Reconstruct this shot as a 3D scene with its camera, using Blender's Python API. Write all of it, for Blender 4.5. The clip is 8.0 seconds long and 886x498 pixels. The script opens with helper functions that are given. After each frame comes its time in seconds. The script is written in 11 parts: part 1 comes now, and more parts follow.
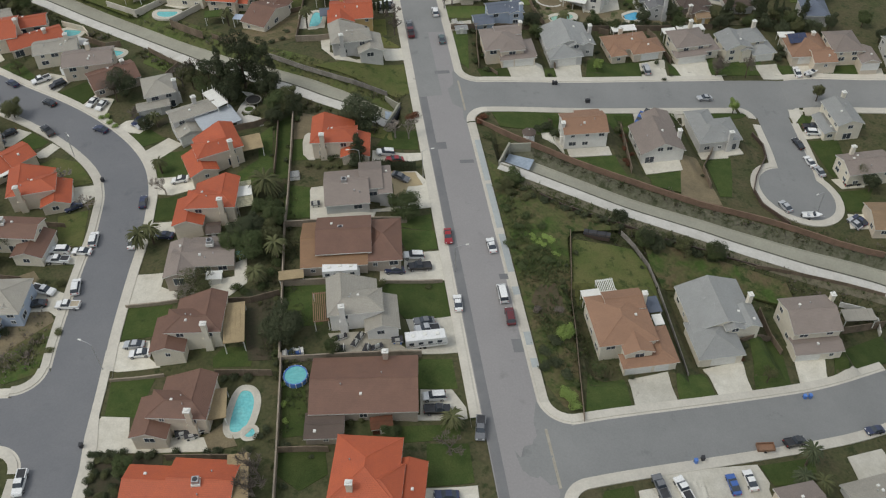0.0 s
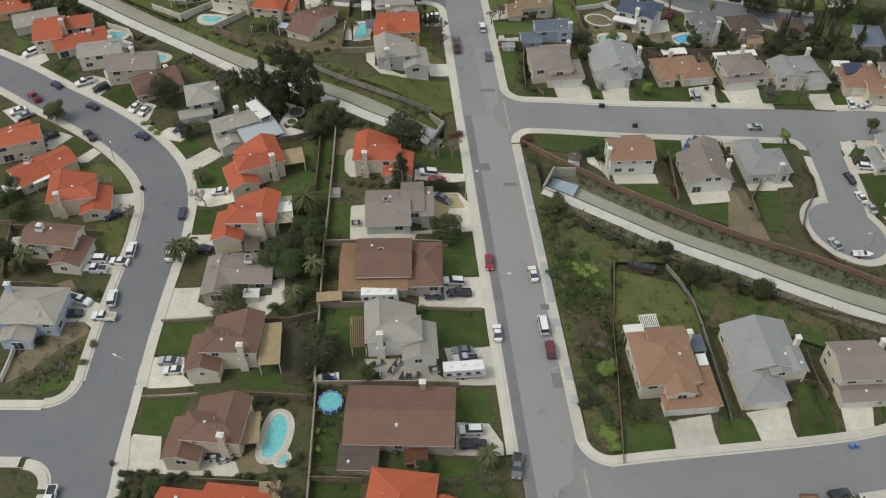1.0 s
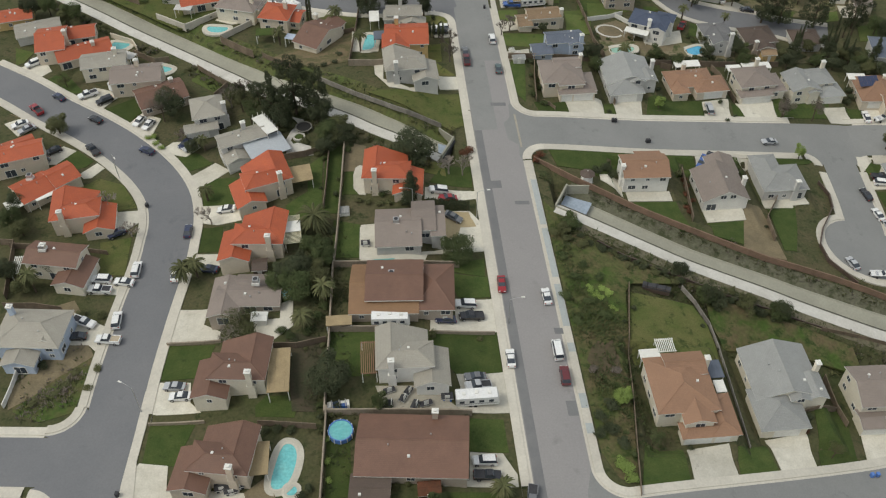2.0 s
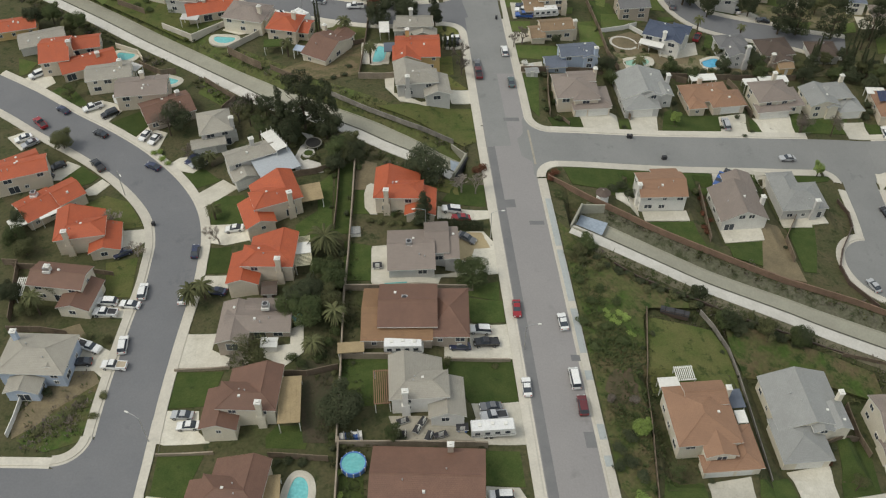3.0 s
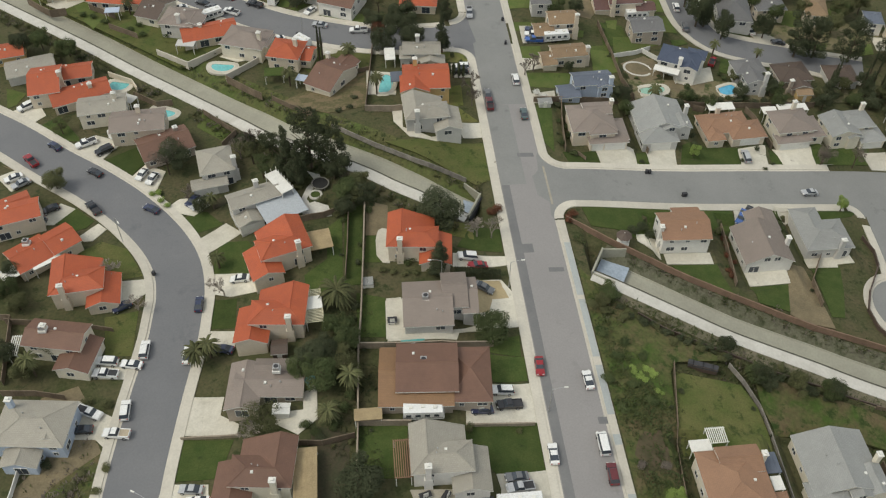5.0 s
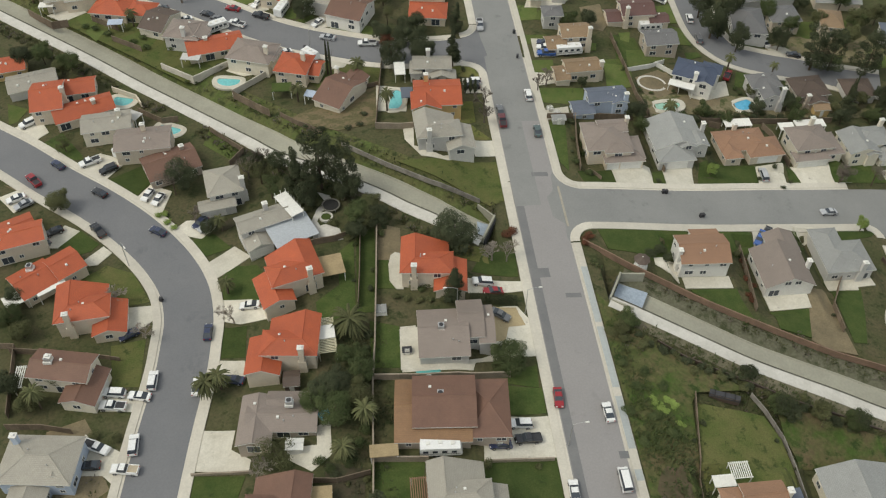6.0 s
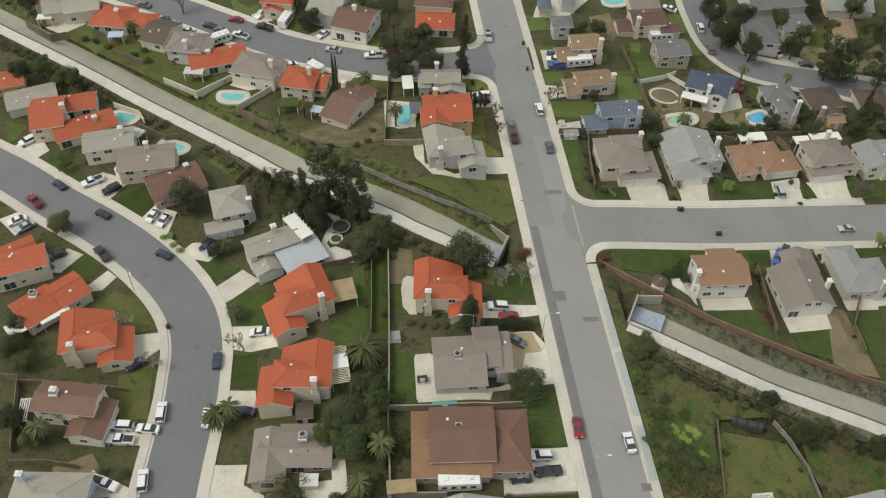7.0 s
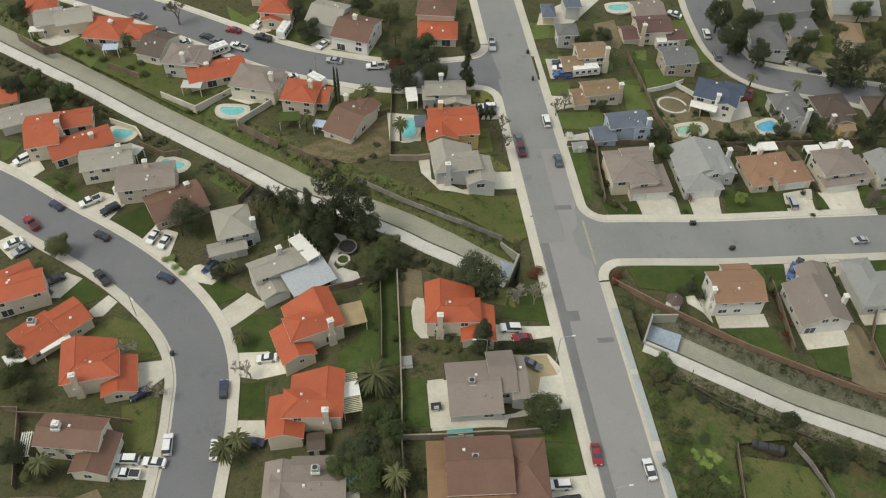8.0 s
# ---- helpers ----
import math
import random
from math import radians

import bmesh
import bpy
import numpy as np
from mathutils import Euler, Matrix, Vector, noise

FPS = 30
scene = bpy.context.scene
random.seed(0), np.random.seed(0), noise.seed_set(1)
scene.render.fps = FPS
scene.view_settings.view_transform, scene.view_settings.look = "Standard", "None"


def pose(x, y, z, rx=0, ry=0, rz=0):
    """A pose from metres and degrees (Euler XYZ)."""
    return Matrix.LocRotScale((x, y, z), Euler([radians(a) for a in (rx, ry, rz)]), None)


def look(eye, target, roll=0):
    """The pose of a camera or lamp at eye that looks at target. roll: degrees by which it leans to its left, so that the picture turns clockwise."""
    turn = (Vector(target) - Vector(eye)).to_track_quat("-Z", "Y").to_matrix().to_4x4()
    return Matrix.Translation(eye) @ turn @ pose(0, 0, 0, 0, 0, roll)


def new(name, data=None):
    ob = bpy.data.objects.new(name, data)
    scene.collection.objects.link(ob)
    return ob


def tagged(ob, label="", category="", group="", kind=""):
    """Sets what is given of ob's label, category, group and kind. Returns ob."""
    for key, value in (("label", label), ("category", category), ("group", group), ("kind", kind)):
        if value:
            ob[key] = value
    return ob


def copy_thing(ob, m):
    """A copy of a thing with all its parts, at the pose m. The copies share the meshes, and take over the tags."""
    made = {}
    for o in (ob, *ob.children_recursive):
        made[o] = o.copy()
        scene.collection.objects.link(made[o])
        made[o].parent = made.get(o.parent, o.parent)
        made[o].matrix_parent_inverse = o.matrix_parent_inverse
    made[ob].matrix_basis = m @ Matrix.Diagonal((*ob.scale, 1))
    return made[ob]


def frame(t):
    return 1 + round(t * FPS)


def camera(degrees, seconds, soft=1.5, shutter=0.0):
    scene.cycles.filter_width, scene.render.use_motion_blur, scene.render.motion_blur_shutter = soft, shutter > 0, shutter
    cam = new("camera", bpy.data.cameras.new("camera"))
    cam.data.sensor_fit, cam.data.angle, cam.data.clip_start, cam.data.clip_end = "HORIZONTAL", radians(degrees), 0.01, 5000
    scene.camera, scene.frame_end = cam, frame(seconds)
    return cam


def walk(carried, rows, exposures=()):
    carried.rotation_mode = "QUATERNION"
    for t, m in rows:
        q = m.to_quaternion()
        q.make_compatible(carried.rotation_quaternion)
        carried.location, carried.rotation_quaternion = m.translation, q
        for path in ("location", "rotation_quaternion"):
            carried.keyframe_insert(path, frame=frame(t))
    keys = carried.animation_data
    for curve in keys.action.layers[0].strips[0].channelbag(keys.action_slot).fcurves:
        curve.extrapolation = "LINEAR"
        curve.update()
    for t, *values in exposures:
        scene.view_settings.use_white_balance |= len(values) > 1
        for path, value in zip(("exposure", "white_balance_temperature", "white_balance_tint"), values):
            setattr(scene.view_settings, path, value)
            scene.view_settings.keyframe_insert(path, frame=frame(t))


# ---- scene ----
cam = camera(52.00, 8.0, soft=1.2)
ROWS = [
    (0, -20.541, -167.511, 137.953, 44.4343, 1.1902, -7.7416),
    (0.5, -22.203, -163.936, 138.716, 44.4049, 0.7330, -5.7907),
    (1, -23.155, -160.537, 139.549, 44.3280, 0.5290, -4.8356),
    (1.5, -24.034, -157.342, 139.945, 44.2481, 0.4817, -4.8240),
    (3, -27.130, -146.440, 141.150, 43.7715, 0.2471, -4.5166),
    (3.5, -28.242, -142.522, 141.805, 43.5735, 0.1051, -4.8441),
    (4, -29.316, -138.309, 142.583, 43.2901, -0.0407, -4.9384),
    (4.5, -30.915, -134.147, 143.197, 43.0722, -0.1573, -5.3380),
    (6, -35.436, -121.575, 144.886, 42.4196, -0.4566, -5.5651),
    (6.5, -37.057, -117.556, 145.352, 42.2079, -0.5464, -5.9179),
    (7, -38.749, -113.523, 145.753, 41.9638, -0.5845, -6.0129),
    (7.5, -39.936, -109.742, 145.939, 41.7383, -0.5045, -6.9858),
    (8, -42.154, -105.878, 145.886, 41.5550, -0.6568, -6.9374),
]
walk(cam, [(r[0], pose(*r[1:])) for r in ROWS], exposures=[(0.0, -0.17, 6400, 6.5), (1.0, -0.06, 6530, 5.0), (4.0, -0.03, 6780, 4.4), (6.5, 0.06, 6850, 3.2), (8.0, 0.06, 6880, 2.6)])

# ---- light: an overcast spring day ----
world = bpy.data.worlds.new("sky")
scene.world = world
world.use_nodes = True
wn = world.node_tree.nodes
sky = wn.new("ShaderNodeTexSky")
sky.sky_type = "NISHITA"
sky.sun_disc = False
sky.sun_elevation = radians(56)
sky.sun_rotation = radians(256)
sky.air_density, sky.dust_density = 1.4, 4.0
wash = wn.new("ShaderNodeMixRGB")
wash.blend_type = "MIX"
wash.inputs[0].default_value = 0.6
wash.inputs[2].default_value = (6.2, 6.3, 6.5, 1)
world.node_tree.links.new(sky.outputs[0], wash.inputs[1])
world.node_tree.links.new(wash.outputs[0], wn["Background"].inputs[0])
wn["Background"].inputs[1].default_value = 0.122
sun_data = bpy.data.lights.new("sun", "SUN")
sun_data.energy, sun_data.angle, sun_data.color = 1.35, radians(24), (1, 0.965, 0.91)
sun = new("sun", sun_data)
sun.matrix_world = look((0, 0, 50), (33, 8, 0))

# ---- materials ----
def rgb(c, k=1.0):
    return (c[0] * k, c[1] * k, c[2] * k, 1)


def material(name, colour, second=None, scale=1.0, rough=0.9, bump=0.0, grain=20.0, spread=0.12, metal=0.0, patchy=0.5, fleck=None, grit=0.7):
    """Two-tone surface: large stains from colour to second, fine grain, slight relief, a little difference from piece to piece."""
    m = bpy.data.materials.new(name)
    m.use_nodes = True
    nt = m.node_tree
    n, l = nt.nodes, nt.links
    b = n["Principled BSDF"]
    b.inputs["Roughness"].default_value, b.inputs["Metallic"].default_value = rough, metal
    b.inputs["Specular IOR Level"].default_value = 0.2 if rough >= 0.9 else 0.5
    geo = n.new("ShaderNodeNewGeometry")
    big, small = n.new("ShaderNodeTexNoise"), n.new("ShaderNodeTexNoise")
    big.inputs["Scale"].default_value, big.inputs["Detail"].default_value, big.inputs["Roughness"].default_value = scale, 6, 0.65
    small.inputs["Scale"].default_value, small.inputs["Detail"].default_value = grain, 3
    for t in (big, small):
        l.new(geo.outputs["Position"], t.inputs["Vector"])
    ramp = n.new("ShaderNodeMapRange")
    ramp.inputs[1].default_value, ramp.inputs[2].default_value = 0.5 - 0.3 * patchy - 0.02, 0.5 + 0.3 * patchy + 0.02
    l.new(big.outputs["Fac"], ramp.inputs[0])
    mix = n.new("ShaderNodeMixRGB")
    mix.inputs[1].default_value = rgb(colour)
    mix.inputs[2].default_value = rgb(second or [c * 0.75 for c in colour])
    l.new(ramp.outputs[0], mix.inputs[0])
    hs = n.new("ShaderNodeHueSaturation")
    info = n.new("ShaderNodeObjectInfo")
    v1 = n.new("ShaderNodeMath")
    v1.operation = "MULTIPLY_ADD"
    v1.inputs[1].default_value, v1.inputs[2].default_value = spread, 1 - spread / 2
    l.new(info.outputs["Random"], v1.inputs[0])
    v2 = n.new("ShaderNodeMath")
    v2.operation = "MULTIPLY_ADD"
    v2.inputs[1].default_value, v2.inputs[2].default_value = grit, 1 - grit / 2
    l.new(small.outputs["Fac"], v2.inputs[0])
    v3 = n.new("ShaderNodeMath")
    v3.operation = "MULTIPLY"
    l.new(v1.outputs[0], v3.inputs[0])
    l.new(v2.outputs[0], v3.inputs[1])
    l.new(v3.outputs[0], hs.inputs["Value"])
    l.new(mix.outputs[0], hs.inputs["Color"])
    out = hs.outputs[0]
    if fleck:
        third = n.new("ShaderNodeTexNoise")
        third.inputs["Scale"].default_value, third.inputs["Detail"].default_value, third.inputs["Roughness"].default_value = fleck[1], 5, 0.7
        l.new(geo.outputs["Position"], third.inputs["Vector"])
        r3 = n.new("ShaderNodeMapRange")
        r3.inputs[1].default_value, r3.inputs[2].default_value = fleck[2], fleck[2] + 0.12
        l.new(third.outputs["Fac"], r3.inputs[0])
        m3 = n.new("ShaderNodeMixRGB")
        m3.inputs[2].default_value = rgb(fleck[0])
        l.new(r3.outputs[0], m3.inputs[0])
        l.new(out, m3.inputs[1])
        out = m3.outputs[0]
    l.new(out, b.inputs["Base Color"])
    if bump:
        bp = n.new("ShaderNodeBump")
        bp.inputs["Strength"].default_value, bp.inputs["Distance"].default_value = 0.6, bump
        l.new(small.outputs["Fac"], bp.inputs["Height"])
        l.new(bp.outputs[0], b.inputs["Normal"])
    return m


def roofing(name, colour, second, course=0.33, relief=0.05):
    """Roof covering: courses across the slope, tiles along it, weathering blotches."""
    m = material(name, colour, second, 0.35, 0.62, 0, 9.0, 0.16, patchy=0.8)
    n, l = m.node_tree.nodes, m.node_tree.links
    co = n.new("ShaderNodeTexCoord")
    w = n.new("ShaderNodeTexBrick")
    w.offset = 0.5
    w.inputs["Scale"].default_value = 1.0
    w.inputs["Brick Width"].default_value, w.inputs["Row Height"].default_value, w.inputs["Mortar Size"].default_value = course * 1.3, course, 0.035
    w.inputs["Color1"].default_value, w.inputs["Color2"].default_value, w.inputs["Mortar"].default_value = (1, 1, 1, 1), (0.72, 0.72, 0.72, 1), (0.45, 0.45, 0.45, 1)
    l.new(co.outputs["UV"], w.inputs["Vector"])
    b = n["Principled BSDF"]
    mul = n.new("ShaderNodeMixRGB")
    mul.blend_type = "MULTIPLY"
    mul.inputs[0].default_value = 0.32
    l.new(b.inputs["Base Color"].links[0].from_socket, mul.inputs[1])
    l.new(w.outputs["Color"], mul.inputs[2])
    l.new(mul.outputs[0], b.inputs["Base Color"])
    bp = n.new("ShaderNodeBump")
    bp.inputs["Strength"].default_value, bp.inputs["Distance"].default_value = 0.7, relief
    l.new(w.outputs["Fac"], bp.inputs["Height"])
    bp.invert = True
    l.new(bp.outputs[0], b.inputs["Normal"])
    return m


ASPHALT = material("asphalt", (0.155, 0.159, 0.17), (0.198, 0.199, 0.205), 0.07, 0.92, 0.004, 3.0, 0.0, patchy=0.8, grit=0.25, fleck=((0.145, 0.148, 0.158), 0.16, 0.6))
ASPHALT_PALE = material("pale_asphalt", (0.215, 0.217, 0.213), (0.265, 0.265, 0.258), 0.07, 0.92, 0.004, 3.0, 0.0, patchy=0.8, grit=0.25, fleck=((0.18, 0.182, 0.18), 0.16, 0.6))
ASPHALT_MAIN = material("worn_asphalt", (0.30, 0.286, 0.282), (0.262, 0.251, 0.249), 0.06, 0.92, 0.004, 3.0, 0.0, patchy=0.8, grit=0.25, fleck=((0.235, 0.227, 0.225), 0.2, 0.6))
ASPHALT_DARK = material("patched_asphalt", (0.165, 0.165, 0.17), (0.2, 0.2, 0.2), 0.2, 0.92, 0.004, 4.0, 0.0, grit=0.25)
BLUECONCRETE = material("blue_grey_concrete", (0.40, 0.425, 0.42), (0.34, 0.36, 0.36), 0.3, 0.9, 0.003, 2.5, 0.12, grit=0.3, patchy=0.8)
CONCRETE = material("concrete", (0.60, 0.565, 0.49), (0.48, 0.45, 0.39), 0.22, 0.9, 0.003, 2.5, 0.12, grit=0.3, patchy=0.8)
TANDRIVE = material("stained_tan_paving", (0.46, 0.37, 0.22), (0.34, 0.275, 0.17), 0.25, 0.9, 0.003, 3.0, 0.1, patchy=0.8, grit=0.5)
DRIVE = material("driveway_concrete", (0.67, 0.64, 0.56), (0.46, 0.43, 0.355), 0.3, 0.9, 0.003, 3.0, 0.25, patchy=0.9, grit=0.35, fleck=((0.34, 0.31, 0.26), 0.5, 0.62))
PAVED = material("stained_paving", (0.40, 0.37, 0.31), (0.28, 0.26, 0.21), 0.4, 0.9, 0.003, 3.0, 0.1, patchy=0.9, grit=0.4, fleck=((0.13, 0.12, 0.10), 0.7, 0.6))
CHANNEL = material("channel_concrete", (0.365, 0.357, 0.29), (0.30, 0.29, 0.238), 0.12, 0.9, 0.004, 2.0, 0.0, grit=0.3)
PATH = material("path_concrete", (0.63, 0.61, 0.565), (0.47, 0.45, 0.405), 0.3, 0.9, 0.004, 2.0, 0.0, patchy=0.8, grit=0.3)
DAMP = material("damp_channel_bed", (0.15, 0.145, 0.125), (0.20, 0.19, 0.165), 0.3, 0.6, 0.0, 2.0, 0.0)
WET = material("wet_culvert_floor", (0.34, 0.40, 0.48), (0.27, 0.32, 0.38), 0.4, 0.35, 0.0, 2.0, 0.0)
BANKGRASS = material("bank_grass", (0.082, 0.108, 0.034), (0.12, 0.112, 0.052), 0.2, 1.0, 0.12, 1.3, 0.0, patchy=0.4, fleck=((0.04, 0.052, 0.02), 0.4, 0.5), grit=0.9)
COPING = material("dark_coping", (0.13, 0.125, 0.105), (0.08, 0.078, 0.062), 0.6, 0.95, 0.004, 2.0, 0.0)
ROCKY = material("rocky_soil", (0.19, 0.168, 0.12), (0.12, 0.112, 0.072), 0.35, 1.0, 0.1, 1.8, 0.0, patchy=0.6, fleck=((0.075, 0.08, 0.04), 0.45, 0.52), grit=0.9)
GRAVELBANK = material("gravel_bank", (0.15, 0.142, 0.105), (0.095, 0.1, 0.062), 0.3, 1.0, 0.1, 1.8, 0.0, patchy=0.6, fleck=((0.055, 0.062, 0.032), 0.4, 0.5), grit=0.9)
EARTH = material("rough_ground", (0.062, 0.072, 0.03), (0.1, 0.088, 0.05), 0.13, 1.0, 0.1, 1.6, 0.0, patchy=0.5, fleck=((0.038, 0.05, 0.02), 0.45, 0.53), grit=0.9)
WEEDS = material("weedy_slope", (0.062, 0.098, 0.024), (0.125, 0.10, 0.055), 0.16, 1.0, 0.12, 1.3, 0.0, patchy=0.35, fleck=((0.034, 0.056, 0.016), 0.4, 0.53), grit=0.9)
LAWN = material("lawn", (0.04, 0.066, 0.018), (0.074, 0.094, 0.029), 0.3, 1.0, 0.05, 4.0, 0.45, patchy=0.6, fleck=((0.032, 0.05, 0.017), 0.35, 0.6), grit=0.8)
FRESHLAWN = material("fresh_lawn", (0.078, 0.118, 0.03), (0.12, 0.135, 0.048), 0.3, 1.0, 0.05, 4.0, 0.3, patchy=0.6, fleck=((0.05, 0.075, 0.024), 0.35, 0.6), grit=0.8)
DRYLAWN = material("dry_lawn", (0.118, 0.142, 0.037), (0.178, 0.155, 0.067), 0.25, 1.0, 0.05, 4.0, 0.2, patchy=0.6, fleck=((0.06, 0.075, 0.025), 0.4, 0.55), grit=0.8)
DIRT = material("bare_dirt", (0.25, 0.20, 0.125), (0.14, 0.12, 0.078), 0.25, 1.0, 0.05, 3.0, 0.15, patchy=0.7)
MIXEDLAWN = material("patchy_lawn", (0.07, 0.098, 0.026), (0.13, 0.125, 0.05), 0.16, 1.0, 0.05, 4.0, 0.2, patchy=0.55, fleck=((0.045, 0.062, 0.02), 0.4, 0.55), grit=0.8)
PALEYARD = material("pale_dry_yard", (0.15, 0.14, 0.07), (0.24, 0.2, 0.135), 0.22, 1.0, 0.05, 3.0, 0.1, patchy=0.6, fleck=((0.075, 0.09, 0.035), 0.4, 0.5), grit=0.8)
DRYYARD = material("dry_brown_yard", (0.135, 0.115, 0.062), (0.085, 0.09, 0.042), 0.3, 1.0, 0.08, 2.5, 0.0, patchy=0.6, fleck=((0.18, 0.14, 0.085), 0.35, 0.45), grit=0.9)
BROWNSOIL = material("dry_brown_brush", (0.12, 0.088, 0.06), (0.07, 0.068, 0.036), 0.5, 1.0, 0.08, 2.0, 0.0, patchy=0.5)
MULCH = material("planting_bed", (0.075, 0.06, 0.042), (0.05, 0.055, 0.03), 0.4, 1.0, 0.06, 3.0, 0.1)
RED = roofing("red_clay_tiles", (0.50, 0.112, 0.042), (0.39, 0.088, 0.04))
BROWN = roofing("brown_roof_tiles", (0.205, 0.11, 0.076), (0.155, 0.084, 0.06))
RUSSET = roofing("russet_tan_tiles", (0.29, 0.165, 0.085), (0.225, 0.13, 0.07))
TAUPE = roofing("taupe_roof_tiles", (0.285, 0.235, 0.205), (0.235, 0.195, 0.17))
PINKISH = roofing("terracotta_brown_tiles", (0.345, 0.197, 0.12), (0.283, 0.162, 0.102))
GREY = roofing("grey_roof_tiles", (0.345, 0.35, 0.34), (0.29, 0.293, 0.283))
LIGHTGREY = roofing("pale_grey_roof_tiles", (0.395, 0.37, 0.315), (0.325, 0.303, 0.26))
CHARCOAL = roofing("charcoal_shingles", (0.185, 0.183, 0.185), (0.15, 0.148, 0.15))
SLATE = roofing("blue_grey_shingles", (0.15, 0.175, 0.23), (0.12, 0.14, 0.18))
TAN = roofing("tan_roof_tiles", (0.32, 0.22, 0.13), (0.25, 0.17, 0.10))
BLUETILE = roofing("dark_blue_shingles", (0.075, 0.095, 0.15), (0.06, 0.078, 0.125))
MAROONTILE = roofing("maroon_roof_tiles", (0.15, 0.078, 0.068), (0.115, 0.062, 0.055))
DARKBROWN = roofing("dark_brown_shingles", (0.12, 0.085, 0.068), (0.09, 0.065, 0.05))
PALEBLUE = material("pale_blue_grey_panels", (0.42, 0.45, 0.48), (0.39, 0.415, 0.45), 0.4, 0.6, 0, 3.0, 0.0)
BEIGE = material("beige_stucco", (0.66, 0.58, 0.47), (0.59, 0.52, 0.425), 0.5, 0.95, 0.01, 12.0, 0.12)
CREAM = material("cream_stucco", (0.72, 0.67, 0.56), (0.66, 0.61, 0.51), 0.5, 0.95, 0.01, 12.0, 0.1)
WHITE = material("white_stucco", (0.74, 0.73, 0.69), (0.68, 0.66, 0.62), 0.5, 0.95, 0.01, 12.0, 0.06)
GREYWALL = material("grey_stucco", (0.55, 0.54, 0.52), (0.49, 0.48, 0.46), 0.5, 0.95, 0.01, 12.0, 0.12)
TAUPEWALL = material("taupe_stucco", (0.44, 0.375, 0.31), (0.40, 0.345, 0.29), 0.5, 0.95, 0.01, 12.0, 0.12)
BLUEWALL = material("pale_blue_boards", (0.46, 0.53, 0.64), (0.42, 0.48, 0.58), 0.5, 0.9, 0.01, 12.0, 0.05)
YELLOWWALL = material("ochre_stucco", (0.60, 0.43, 0.20), (0.54, 0.39, 0.19), 0.5, 0.95, 0.01, 12.0, 0.05)
CREAMWOOD = material("cream_painted_wood", (0.66, 0.62, 0.44), (0.58, 0.54, 0.39), 1.0, 0.8, 0, 8.0, 0.05)
TRIM = material("white_trim", (0.76, 0.75, 0.71), (0.68, 0.67, 0.63), 1.0, 0.7, 0, 8.0, 0.05)
METAL = material("galvanised_metal", (0.5, 0.5, 0.5), (0.42, 0.42, 0.42), 1.0, 0.45, 0, 8.0, 0.1, metal=0.7)
GREYWOOD = material("silvered_fence_wood", (0.30, 0.28, 0.25), (0.2, 0.185, 0.165), 0.8, 0.95, 0.01, 6.0, 0.3)
WOOD = material("weathered_fence_wood", (0.22, 0.17, 0.125), (0.15, 0.12, 0.09), 0.8, 0.95, 0.01, 6.0, 0.3)
BLOCK = material("block_wall", (0.33, 0.28, 0.22), (0.25, 0.21, 0.165), 0.6, 0.95, 0.01, 5.0, 0.15)
REDBLOCK = material("reddish_block_wall", (0.25, 0.165, 0.12), (0.19, 0.13, 0.095), 0.6, 0.95, 0.01, 5.0, 0.1)
BARK = material("bark", (0.11, 0.085, 0.06), (0.075, 0.06, 0.045), 3.0, 1.0, 0.02, 20.0, 0.2)
PALEBARK = material("pale_bark", (0.34, 0.30, 0.26), (0.25, 0.22, 0.19), 3.0, 1.0, 0.02, 20.0, 0.2)
LEAF = material("green_leaves", (0.055, 0.077, 0.03), (0.088, 0.105, 0.044), 0.7, 0.9, 0, 3.0, 0.35)
DARKLEAF = material("dark_evergreen_leaves", (0.046, 0.058, 0.03), (0.076, 0.085, 0.047), 0.7, 0.9, 0, 3.0, 0.3)
OLIVELEAF = material("olive_leaves", (0.085, 0.095, 0.042), (0.115, 0.115, 0.055), 0.7, 0.9, 0, 3.0, 0.35)
BRIGHTLEAF = material("yellow_green_leaves", (0.25, 0.33, 0.09), (0.19, 0.26, 0.075), 0.7, 0.9, 0, 3.0, 0.25)
REDLEAF = material("rusty_leaves", (0.15, 0.06, 0.035), (0.10, 0.05, 0.03), 0.7, 0.9, 0, 3.0, 0.25)
TWIG = material("bare_twigs", (0.19, 0.16, 0.135), (0.14, 0.12, 0.10), 0.7, 0.95, 0, 3.0, 0.3)
TEAL = material("teal_tarpaulin", (0.10, 0.36, 0.34), (0.08, 0.30, 0.29), 1.0, 0.6, 0, 4.0, 0.0)
TANCOVER = material("tan_canopy_boards", (0.36, 0.28, 0.165), (0.29, 0.225, 0.135), 0.5, 0.9, 0.0, 5.0, 0.1)
WATER = material("pool_water", (0.14, 0.47, 0.49), (0.20, 0.53, 0.53), 0.4, 0.08, 0, 2.0, 0.15)
BLUEWATER = material("blue_pool_water", (0.08, 0.36, 0.58), (0.12, 0.42, 0.62), 0.4, 0.08, 0, 2.0, 0.0)
GREENWATER = material("greenish_pool_water", (0.30, 0.50, 0.40), (0.26, 0.45, 0.36), 0.4, 0.08, 0, 2.0, 0.0)
BLUE = material("blue_vinyl", (0.10, 0.22, 0.55), (0.08, 0.18, 0.5), 1, 0.5, 0, 6, 0.1)
BLUETARP = material("bright_blue_water_cover", (0.16, 0.52, 0.78), (0.30, 0.66, 0.85), 1.2, 0.3, 0, 2, 0.0)
